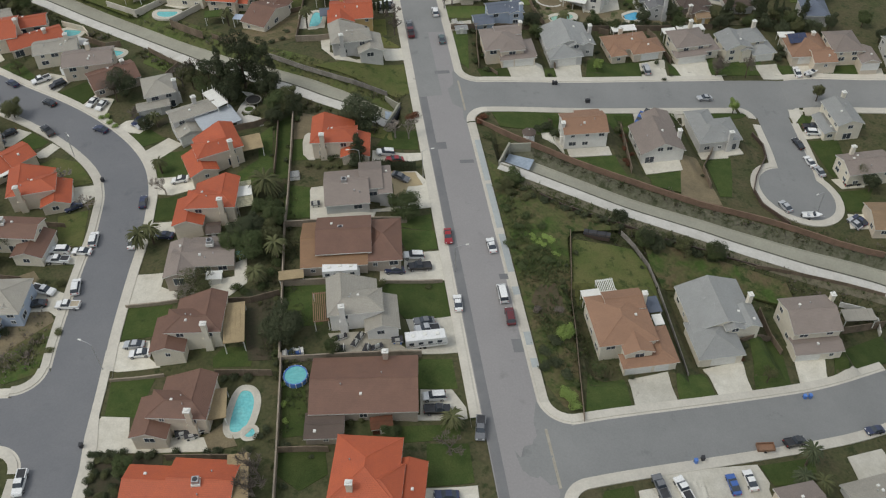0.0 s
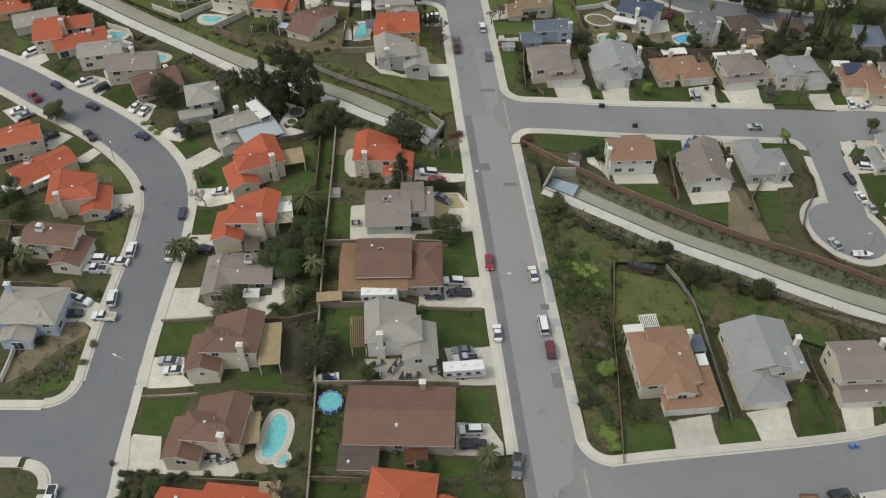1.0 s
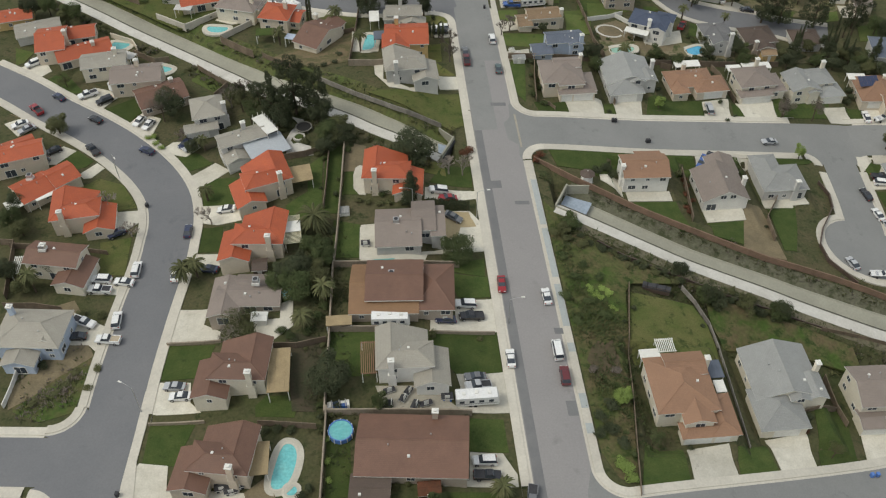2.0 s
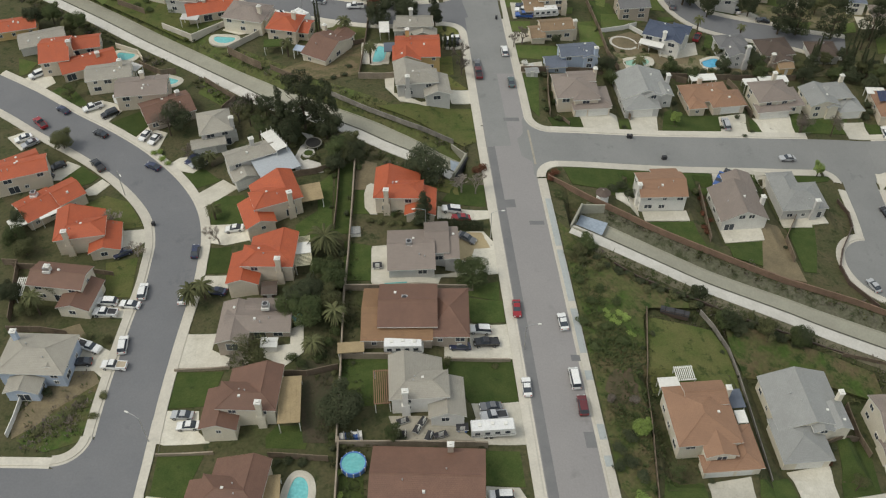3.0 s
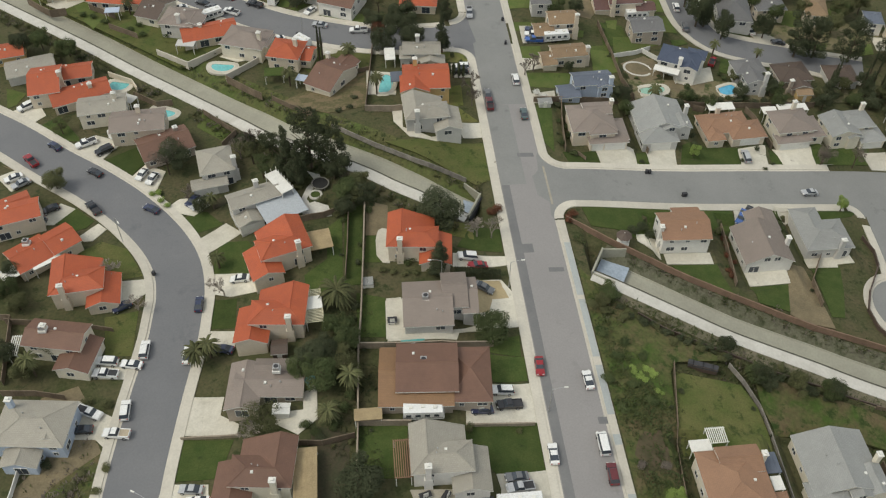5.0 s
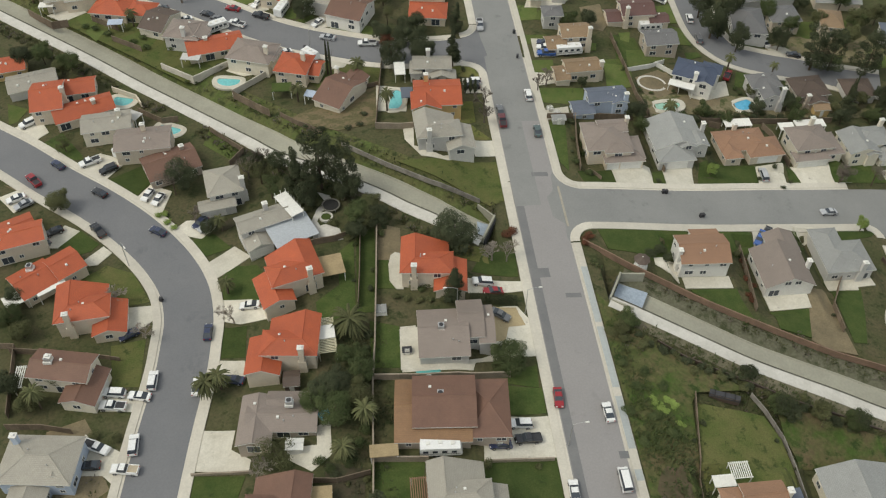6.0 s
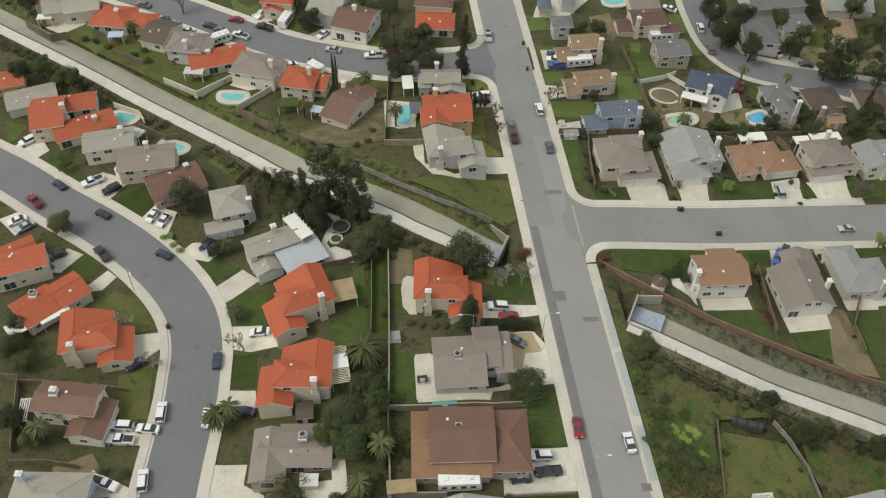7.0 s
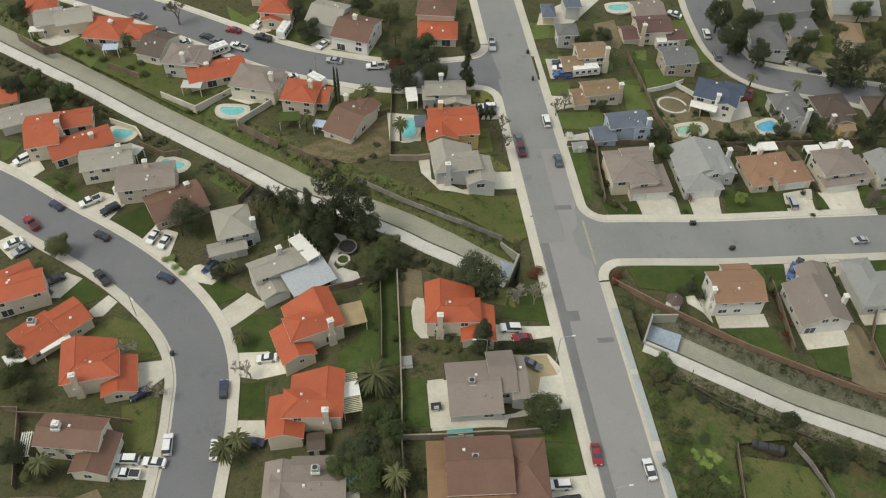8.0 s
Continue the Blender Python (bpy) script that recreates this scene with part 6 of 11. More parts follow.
house(-64.5, 80.2, -18.7, [(0.0, 0.0, 11.2, 8.5, 4.6, 'hx'), (4.2, 0.5, 4.5, 5.6, 4.2, 'gy')], TAUPE, CREAM, "two-storey house with taupe tile roof and cream stucco walls", chimneys=((4.2, -1.1, 7.2, 0),), garages=(), vents=4)
house(-75.2, 87.0, 13.5, [(0.0, 0.0, 14.4, 7.1, 2.9, 'gx')], RED, BEIGE, "single-storey house with bright red clay tile roof and beige stucco walls", chimneys=((-2.1, 0.2, 4.8, 0),), garages=(), vents=4)
house(-82.9, 91.7, -14.1, [(0.0, 0.0, 9.1, 8.0, 4.6, 'hx'), (3.9, -0.8, 4.7, 5.0, 4.4, 'gy')], TAUPE, GREYWALL, "two-storey house with taupe tile roof and grey stucco walls", chimneys=((0.8, -3.4, 7.2, 0),), garages=(), vents=4)
house(-90.9, 99.5, -24.6, [(0.0, 0.0, 6.9, 10.1, 2.9, 'gx')], DARKBROWN, CREAM, "single-storey house with dark brown shingle roof and cream stucco walls", chimneys=(), garages=(), vents=4)
house(-104.5, 108.1, -13.7, [(0.0, 0.0, 10.3, 9.3, 2.9, 'hx'), (8.4, -0.8, 7.1, 6.2, 2.9, 'hx')], RED, BEIGE, "single-storey house with bright red clay tile roof and beige stucco walls", chimneys=((1.2, 0.0, 4.8, 0),), garages=(), vents=4)
house(-120.4, 113.4, 10.0, [(0.0, 0.0, 6.9, 7.0, 4.0, 'gx'), (6.5, -1.3, 9.1, 7.0, 4.0, 'gx')], LIGHTGREY, BEIGE, "single-storey house with pale grey tile roof and beige stucco walls", chimneys=((7.5, 1.7, 4.8, 0),), garages=(), vents=4)
house(-123.6, 120.0, 4.5, [(0.0, 0.0, 7.9, 7.2, 3.6, 'hx')], RED, BEIGE, "single-storey house with bright red clay tile roof and beige stucco walls", chimneys=(), garages=(), vents=4, windows=False)
house(-59.5, 111.7, -12.5, [(0.0, 0.0, 8.4, 7.5, 4.6, 'hx'), (-0.7, -2.7, 5.3, 5.1, 2.8, 'gy')], RED, BEIGE, "two-storey house with bright red clay tile roof and beige stucco walls", chimneys=(), garages=(), vents=4)
house(-45.8, 106.5, -24.5, [(0.0, 0.0, 9.1, 9.8, 4.6, 'gx')], LIGHTGREY, GREYWALL, "two-storey house with pale grey tile roof and grey stucco walls", chimneys=(), garages=(), vents=4)
house(-38.7, 99.0, -25.0, [(0.0, 0.0, 10.0, 10.6, 4.4, 'gx'), (-2.3, -2.2, 3.6, 5.2, 3.4, 'gy')], BROWN, WHITE, "two-storey house with brown tile roof and white stucco walls", chimneys=((-0.7, 1.0, 7.2, 0),), garages=(), vents=4)
house(-16.4, 106.8, -11.4, [(0.0, 0.0, 9.8, 8.7, 4.6, 'hx')], BROWN, BEIGE, "two-storey house with brown tile roof and beige stucco walls", chimneys=(), garages=(), vents=4, windows=False)
house(-17.1, 98.0, -8.4, [(0.0, 0.0, 9.9, 7.3, 2.9, 'hx')], RED, BEIGE, "single-storey house with bright red clay tile roof and beige stucco walls", chimneys=(), garages=(), vents=4)
house(-60.6, 122.9, -5.9, [(0.0, 0.0, 11.8, 10.0, 4.6, 'gx')], TAUPE, BEIGE, "two-storey house with taupe tile roof and beige stucco walls", chimneys=(), garages=(), vents=4, windows=False)

# houses along the curved street, north part
house(-69.0, 31.0, 11.8, [(0.0, 0.0, 7.2, 8.1, 4.8, 'hx'), (-2.3, -4.9, 7.7, 2.8, 2.8, 'gx')], LIGHTGREY, GREYWALL, "two-storey house with pale grey tile roof and grey stucco walls", chimneys=((4.0, -3.1, 7.2, 0),), garages=((1, 's', -1, 4.9),), vents=4)
house(-81.9, 40.4, 23.3, [(0.0, 0.0, 11.8, 8.5, 2.9, 'gx')], BROWN, TAUPEWALL, "single-storey house with brown tile roof and taupe stucco walls", chimneys=((3.5, 1.9, 4.8, 0),), garages=(), vents=4)
house(-88.6, 47.4, 3.1, [(0.0, 0.0, 12.4, 7.4, 4.6, 'gx')], TAUPE, BEIGE, "two-storey house with taupe tile roof and beige stucco walls", chimneys=((0.2, 1.8, 7.2, 0),), garages=(), vents=4)
house(-98.1, 54.5, 7.4, [(0.0, 0.0, 11.1, 6.3, 4.6, 'gx')], LIGHTGREY, CREAM, "two-storey house with pale grey tile roof and cream stucco walls", chimneys=((3.2, 0.1, 7.2, 0),), garages=(), vents=4)
house(-105.3, 62.3, 21.2, [(0.0, 0.0, 14.0, 6.6, 2.9, 'gx')], RED, BEIGE, "single-storey house with bright red clay tile roof and beige stucco walls", chimneys=((2.7, -0.7, 4.8, 0),), garages=(), vents=4)
house(-114.0, 65.7, 8.1, [(0.0, 0.0, 7.2, 11.1, 4.6, 'gx'), (6.1, 4.8, 9.3, 6.0, 2.9, 'gx')], RED, BEIGE, "two-storey house with bright red clay tile roof and beige stucco walls", chimneys=((4.0, -1.3, 7.2, 0),), garages=(), vents=4)
house(-120.0, 74.7, 16.5, [(0.0, 0.0, 11.7, 6.8, 2.9, 'gx')], LIGHTGREY, GREYWALL, "single-storey house with pale grey tile roof and grey stucco walls", chimneys=(), garages=(), vents=4)
house(-129.1, 81.8, 11.5, [(0.0, 0.0, 11.3, 6.1, 2.9, 'gx')], RED, YELLOWWALL, "single-storey house with bright red clay tile roof and ochre stucco walls", chimneys=(), garages=(), vents=4)
house(-113.4, 21.3, 28.0, [(0.0, 0.0, 9.0, 6.6, 2.9, 'gx')], RED, BEIGE, "single-storey house with bright red clay tile roof and beige stucco walls", chimneys=(), garages=(), vents=4, windows=False)

# houses along the north-east street
house(21.3, 40.5, 0.0, [(-0.3, 0.75, 10.2, 9.7, 4.8, "hy", 0.3), (1.6, 3.5, 6.6, 4.0, 5.4, "gx", 0.3), (1.6, -3.0, 6.0, 4.4, 4.7, "hx", 0.32), (5.1, -1.8, 5.4, 7.4, 2.8, "hy", 0.32), (3.0, -5.2, 9.0, 2.5, 2.76, "hx", 0.32)], TAUPE, BEIGE, "two-storey house with taupe tile roof and beige stucco walls", chimneys=((5.4, 4.4, 6.8, 90),), garages=((4, "s", 1.6, 4.9), (4, "s", -2.7, 2.6)), vents=3, pad=-2.3)
house(38.2, 41.9, 1.5, [(1.5, 3.2, 12.2, 11.0, 3.4, "gy", 0.36), (-0.5, -2.6, 8.6, 7.6, 3.1, "hy", 0.36), (3.0, -1.0, 3.2, 4.6, 4.4, "gy", 0.42), (6.4, -0.4, 3.4, 4.8, 3.9, "gy", 0.42)], GREY, GREYWALL, "two-storey house with grey tile roof and grey stucco walls", chimneys=((8.2, 2.6, 6.2, 90),), garages=((1, "s", 0.2, 4.9),), vents=5, pad=-4.7, extra=((3.0, -3.3, 3.3, 0),))
house(59.0, 43.5, 3.0, [(-1.6, 1.6, 12.0, 7.2, 2.9, "hx"), (-5.5, -0.9, 4.0, 7.4, 2.88, "hy"), (3.0, -1.7, 8.4, 6.2, 2.86, "hx")], PINKISH, BEIGE, "single-storey house with terracotta-brown tile roof and beige stucco walls", chimneys=((-2.0, 5.3, 4.8, 0),), garages=((2, "s", 0.4, 4.9),), vents=4, pad=-7.7)
house(76.5, 45.0, 3.0, [(-0.6, 0.6, 9.4, 8.4, 4.6, "hy", 0.34), (3.8, -0.6, 6.0, 7.6, 3.0, "hy", 0.34), (-1.6, -4.2, 8.6, 2.9, 2.8, "hx", 0.32)], TAUPE, CREAM, "two-storey house with taupe tile roof and cream stucco walls", chimneys=((1.6, 4.9, 7.0, 0),), garages=((2, "s", -1.2, 4.9), (2, "s", 2.8, 2.6)), vents=4, pad=-10.5)
house(92.5, 46.0, 3.0, [(-2.6, 0.0, 7.4, 8.6, 4.7, "gy"), (2.0, 1.6, 8.5, 6.5, 4.72, "hx"), (5.0, -2.6, 6.4, 5.6, 2.8, "hx"), (-0.4, -3.2, 2.8, 3.4, 4.2, "gy")], GREY, CREAM, "two-storey house with grey tile roof and cream stucco walls", chimneys=((5.4, 4.6, 7.0, 0),), garages=((2, "s", 0, 4.9),), vents=4, pad=-13.2)
house(111.6, 44.3, -5.5, [(0.0, 0.0, 10.6, 11.5, 2.9, 'hx'), (3.1, -5.5, 6.3, 7.0, 2.9, 'gx')], PINKISH, BEIGE, "single-storey house with terracotta-brown tile roof and beige stucco walls", chimneys=((2.9, 3.0, 4.8, 0),), garages=((0, 's', -1, 4.9),), vents=4)
house(121.9, 42.4, -4.8, [(0.0, 0.0, 8.1, 10.1, 4.4, 'hx'), (5.3, -5.3, 4.9, 7.6, 2.9, 'gy')], TAUPE, BEIGE, "two-storey house with taupe tile roof and beige stucco walls", chimneys=(), garages=((1, 's', 0, 4.9),), vents=4)
house(139.5, 36.9, -9.6, [(0.0, 0.0, 12.1, 11.4, 4.6, 'gx')], GREY, GREYWALL, "two-storey house with grey tile roof and grey stucco walls", chimneys=(), garages=(), vents=4)

# houses south of the north-east street
house(35.3, 6.4, -3.0, [(0.0, 0.0, 10.6, 7.9, 5.0, "gx", 0.4), (2.2, 5.6, 6.0, 3.8, 2.9, "gx")], PINKISH, WHITE, "two-storey house with terracotta-brown tile roof and white stucco walls", chimneys=((-5.5, -1.9, 6.7, 90),), garages=((1, "n", 0, 4.9),), vents=3, pad=-6.3)
house(54.2, 4.4, 0.0, [(0.0, 0.0, 10.6, 11.4, 3.4, "gy", 0.5), (2.6, 7.6, 6.4, 6.0, 3.0, "gy", 0.42)], TAUPE, WHITE, "two-storey house with taupe tile roof and white stucco gable wall", chimneys=((5.6, -0.6, 5.4, 90),), garages=((1, "n", 0, 4.9),), vents=2, pad=-10.3, extra=((-0.9, -5.7, 3.6, 0), (1.4, -5.7, 3.6, 0)))
house(72.0, 10.0, 0.0, [(-0.1, -0.75, 10.6, 8.7, 3.7, "hx"), (-2.3, 1.5, 6.0, 12.7, 3.74, "hy")], GREY, GREYWALL, "single-storey house with grey tile hip roof and grey stucco walls", chimneys=((2.2, -5.4, 6.2, 0),), garages=((1, "n", 0, 4.9),), vents=4, pad=-14.2)
house(110.2, 15.0, 0.0, [(0.0, 0.0, 6.6, 10.8, 5.3, "gy"), (-4.6, -1.0, 3.4, 8.0, 2.7, "gy")], GREY, CREAM, "two-storey house with grey tile roof and cream stucco walls", chimneys=((2.6, 5.8, 7.2, 0),), garages=((1, "w", 0, 4.9),), vents=4, pad=-18.9)
house(108.3, -4.1, 0.7, [(0.0, 0.0, 12.3, 7.6, 4.6, 'gx')], TAUPE, CREAM, "two-storey house with taupe tile roof and cream stucco walls", chimneys=((-2.5, 3.5, 7.2, 0),), garages=(), vents=4)
house(107.4, -22.3, -9.3, [(0.0, 0.0, 11.8, 9.1, 2.9, 'gx')], TAN, BEIGE, "single-storey house with tan tile roof and beige stucco walls", chimneys=(), garages=(), vents=4)

# houses on the south-east street
house(27.0, -57.0, 0.0, [(0.1, 0.3, 11.0, 12.2, 4.9, "hy", 0.3), (1.7, 4.4, 7.4, 4.6, 5.5, "gx", 0.3), (1.5, -4.7, 5.2, 7.4, 4.7, "gy", 0.34), (6.3, -5.8, 4.9, 8.4, 2.8, "hy", 0.32), (3.1, -8.7, 9.5, 2.8, 2.78, "hx", 0.32)], PINKISH, CREAM, "two-storey house with terracotta-brown tile roof and cream stucco walls", chimneys=((6.1, 4.4, 6.6, 90),), garages=((4, "s", -1.9, 4.9), (4, "s", 2.7, 2.6)), vents=3, pad=-5.6)
house(48.0, -55.0, 0.0, [(1.7, 3.7, 12.8, 12.2, 3.6, "gy", 0.36), (-1.3, -4.5, 8.9, 9.0, 3.2, "hy", 0.36), (3.1, -1.2, 3.2, 5.4, 4.6, "gy", 0.42), (6.8, -0.6, 3.6, 5.6, 4.1, "gy", 0.42)], GREY, CREAM, "two-storey house with grey tile roof and cream stucco walls", chimneys=((8.5, 3.0, 6.4, 90),), garages=((1, "s", 0.6, 4.9),), vents=4, pad=-10.5, extra=((3.1, -3.9, 3.6, 0),))
house(69.5, -55.0, -2.0, [(0.5, 0.8, 10.0, 9.2, 5.3, "gx", 0.38), (0.1, -5.3, 10.0, 4.0, 2.8, "gx", 0.3)], TAUPE, CREAM, "two-storey house with taupe tile roof and cream stucco walls", chimneys=((6.0, 3.6, 7.6, 90),), garages=((1, "s", -2.2, 4.9),), vents=4, pad=-15.4)
house(38.7, -100.5, 4.0, [(0.0, 0.0, 12.4, 5.9, 2.9, 'gx'), (9.8, 1.7, 7.0, 6.6, 2.9, 'gx')], TAUPE, BEIGE, "single-storey house with taupe tile roof and beige stucco walls", chimneys=(), garages=(), vents=4, windows=False)
house(10.9, -101.5, 0.7, [(0.0, 0.0, 10.6, 6.0, 2.9, 'gx')], GREY, BEIGE, "single-storey house with grey tile roof and beige stucco walls", chimneys=(), garages=(), vents=4, windows=False)
house(65.3, -94.1, 6.8, [(0.0, 0.0, 9.6, 4.7, 2.9, 'gx')], LIGHTGREY, GREYWALL, "single-storey house with pale grey tile roof and grey stucco walls", chimneys=(), garages=(), vents=4, windows=False)

# houses north of the north-east street, towards the far street
house(121.0, 61.1, -12.0, [(0.0, 0.0, 7.1, 10.2, 4.0, 'hx')], SLATE, GREYWALL, "single-storey house with blue-grey shingle roof and grey stucco walls", chimneys=(), garages=(), vents=4, windows=False)
house(120.4, 94.6, -13.0, [(0.0, 0.0, 4.6, 6.0, 4.4, 'hx')], SLATE, WHITE, "two-storey house with blue-grey shingle roof and white stucco walls", chimneys=(), garages=(), vents=4)
house(125.4, 88.0, -9.0, [(0.0, 0.0, 5.4, 5.9, 3.4, 'hx')], TAUPE, BEIGE, "single-storey house with taupe tile roof and beige stucco walls", chimneys=(), garages=(), vents=4, windows=False)
house(24.5, 57.3, 2.0, [(0.0, 0.0, 9.6, 5.2, 4.6, "gx"), (-6.4, -2.2, 5.2, 4.8, 2.7, "gx"), (3.0, -1.6, 3.6, 4.0, 4.4, "gy")], SLATE, BLUEWALL, "two-storey house with blue-grey shingle roof and pale blue walls", chimneys=((4.2, -3.4, 6.8, 0),), garages=(), vents=4)
house(21.0, 70.6, 3.0, [(0.0, 0.0, 9.0, 5.2, 3.7, "gx"), (-5.8, -1.6, 3.6, 5.6, 2.8, "gx")], TAN, BEIGE, "single-storey house with tan tile roof and beige stucco walls", chimneys=((4.9, -1.6, 5.2, 0),), garages=(), vents=4)
house(21.9, 85.2, 0.3, [(0.0, 0.0, 7.7, 6.1, 4.6, 'gx'), (-5.6, -2.8, 5.2, 5.5, 2.9, 'gx')], TAN, BEIGE, "two-storey house with tan tile roof and beige stucco walls", chimneys=((3.4, -3.4, 7.2, 0),), garages=(), vents=4)
house(17.3, 94.1, -1.9, [(0.0, 0.0, 5.1, 4.6, 4.6, 'hx')], CHARCOAL, GREYWALL, "two-storey house with charcoal grey shingle roof and grey stucco walls", chimneys=(), garages=(), vents=4)
house(14.6, 105.4, -5.6, [(0.0, 0.0, 3.0, 5.7, 2.9, 'hx')], SLATE, BEIGE, "single-storey house with blue-grey shingle roof and beige stucco walls", chimneys=(), garages=(), vents=4, windows=False)
house(21.7, 108.6, -1.6, [(0.0, 0.0, 3.9, 6.5, 4.6, 'hx')], SLATE, GREYWALL, "two-storey house with blue-grey shingle roof and grey stucco walls", chimneys=(), garages=(), vents=4, windows=False)
house(43.0, 99.1, 0.0, [(0.0, 0.0, 9.3, 7.3, 4.6, 'gx'), (-6.0, -0.9, 5.5, 5.8, 2.9, 'gx'), (5.9, -2.9, 5.3, 4.4, 2.8, 'gx')], MAROONTILE, BEIGE, "two-storey house with dark maroon tile roof and beige stucco walls", chimneys=((-3.7, -4.1, 7.2, 0),), garages=(), vents=4)
house(46.2, 84.9, 2.0, [(0.0, 0.0, 8.8, 6.6, 4.6, 'gx')], CHARCOAL, TAUPEWALL, "two-storey house with charcoal grey shingle roof and taupe stucco walls", chimneys=(), garages=(), vents=4)
house(44.7, 109.4, 3.1, [(0.0, 0.0, 8.4, 7.8, 2.9, 'gx')], TAUPE, BEIGE, "single-storey house with taupe tile roof and beige stucco walls", chimneys=(), garages=(), vents=4, windows=False)
house(52.4, 70.0, -28.0, [(0.0, 0.0, 10.5, 7.4, 4.8, "hx"), (3.2, -2.8, 4.0, 4.0, 4.7, "gy"), (3.8, 3.0, 4.6, 4.0, 4.6, "hx")], BLUETILE, WHITE, "two-storey house with dark blue shingle roof and white walls", chimneys=((0.6, -4.0, 6.6, 0),), garages=(), vents=2)
house(71.2, 68.0, 3.0, [(0.0, 0.0, 7.8, 5.5, 4.6, 'hx'), (0.0, -4.2, 5.0, 6.2, 4.4, 'gy')], CHARCOAL, GREYWALL, "two-storey house with charcoal grey shingle roof and grey stucco walls", chimneys=((2.1, -7.6, 7.2, 0),), garages=(), vents=4)
house(84.9, 68.6, 3.3, [(0.0, 0.0, 8.9, 7.9, 3.4, 'hx'), (0.3, -4.1, 5.2, 5.5, 2.8, 'gy')], DARKBROWN, TAUPEWALL, "single-storey house with dark brown shingle roof and taupe stucco walls", chimneys=((-2.7, -5.8, 4.8, 0),), garages=(), vents=4)
house(100.5, 70.2, -3.6, [(0.0, 0.0, 8.0, 7.1, 3.0, 'hx')], DARKBROWN, GREYWALL, "single-storey house with dark brown shingle roof and grey stucco walls", chimneys=(), garages=(), vents=4, windows=False)
house(76.8, 97.5, -9.7, [(0.0, 0.0, 8.9, 12.7, 4.6, 'hx'), (2.0, -2.7, 5.7, 6.8, 3.6, 'gy')], CHARCOAL, GREYWALL, "two-storey house with charcoal grey shingle roof and grey stucco walls", chimneys=(), garages=(), vents=4)
house(89.9, 102.9, -0.5, [(0.0, 0.0, 8.5, 7.8, 4.6, 'hx')], CHARCOAL, BEIGE, "two-storey house with charcoal grey shingle roof and beige stucco walls", chimneys=(), garages=(), vents=4)
house(104.7, 101.2, -15.0, [(0.0, 0.0, 6.1, 8.8, 4.6, 'hx')], TAN, BEIGE, "two-storey house with tan tile roof and beige stucco walls", chimneys=(), garages=(), vents=4)
house(87.7, 115.4, 5.0, [(0.0, 0.0, 17.4, 10.0, 4.6, 'gx')], CHARCOAL, GREYWALL, "two-storey house with charcoal grey shingle roof and grey stucco walls", chimneys=(), garages=(), vents=4, windows=False)
house(113.0, 117.3, -9.5, [(0.0, 0.0, 13.8, 10.7, 2.9, 'gx')], GREY, BEIGE, "single-storey house with grey tile roof and beige stucco walls", chimneys=(), garages=(), vents=4, windows=False)

# ---- parked vehicles ----
vehicle(-86.4, -21.4, 171, "suv", "white")
vehicle(-81.6, -22.5, 168, "sedan", "white")
vehicle(-86.2, -24.3, 171, "pickup", "white")
vehicle(-79.5, -19.2, 88, "suv", "white")
vehicle(-71.1, -21.2, 87, "sedan", "white")
vehicle(-87.8, -32.8, -26, "pickup", "white")
vehicle(-81.3, -32.9, 91, "suv", "white")
vehicle(-82.2, -37.8, 171, "pickup", "white", bed="tan", label="white flatbed pickup truck with a tan load bed")
vehicle(-67.8, -50.2, 171, "sedan", "silver")
vehicle(-66.5, -52.6, 176, "sedan", "white")
vehicle(-84.2, -78.0, -93, "pickup", "white")
vehicle(-108.6, 44.1, 137, "compact", "navy")
vehicle(-113.1, 39.1, 129, "pickup", "red")
vehicle(-97.5, 33.7, 143, "compact", "black")
vehicle(-95.9, 21.6, 127, "pickup", "black")
vehicle(-83.0, 20.3, 146, "compact", "navy")
vehicle(-105.4, 22.2, -152, "compact", "black")
vehicle(-107.3, 18.2, -138, "compact", "grey")
vehicle(-101.3, 44.4, -153, "pickup", "white")
vehicle(-96.6, 41.4, -150, "suv", "black")
vehicle(-86.5, 32.0, -116, "compact", "white")
vehicle(-84.0, 30.4, -116, "compact", "white")
vehicle(-74.0, 22.1, -127, "compact", "navy")
vehicle(-72.6, 20.7, -140, "compact", "silver")
vehicle(-115.9, 33.4, -153, "sedan", "white")
vehicle(-113.8, 31.3, -144, "sedan", "silver")
vehicle(-118.6, 60.0, -145, "suv", "white")
vehicle(-70.0, -8.5, 89, "compact", "navy")
vehicle(-85.5, -7.8, -151, "compact", "navy")
vehicle(-61.9, -3.0, 175, "sedan", "white")
vehicle(-64.2, -20.7, 162, "sedan", "navy")
vehicle(-4.3, -48.9, 88, "sedan", "white")
vehicle(-3.6, -29.8, -94, "sedan", "red")
vehicle(5.2, -33.5, 92, "sedan", "white")
vehicle(5.1, -47.4, 90, "van", "white")
vehicle(5.5, -53.5, 88, "suv", "maroon")
vehicle(-4.6, -78.7, -102, "pickup", "grey")
vehicle(5.4, 61.0, 89, "suv", "white")
vehicle(5.4, 46.9, 87, "sedan", "green")
vehicle(-2.7, 55.1, 89, "sedan", "grey")
vehicle(-2.7, 51.1, 89, "pickup", "maroon")
vehicle(-3.1, 92.7, -94, "pickup", "silver")
vehicle(-14.6, -1.6, -177, "suv", "white")
vehicle(-12.6, -3.8, -172, "sedan", "red")
vehicle(-11.9, -9.8, -31, "sedan", "grey")
vehicle(-88.7, -36.4, 180, "sedan", "black")
vehicle(-11.8, -35.3, -178, "suv", "white")
vehicle(-10.9, -38.4, -174, "pickup", "black")
vehicle(-16.2, -39.9, -173, "sedan", "navy")
vehicle(-11.7, -53.2, -174, "sedan", "grey")
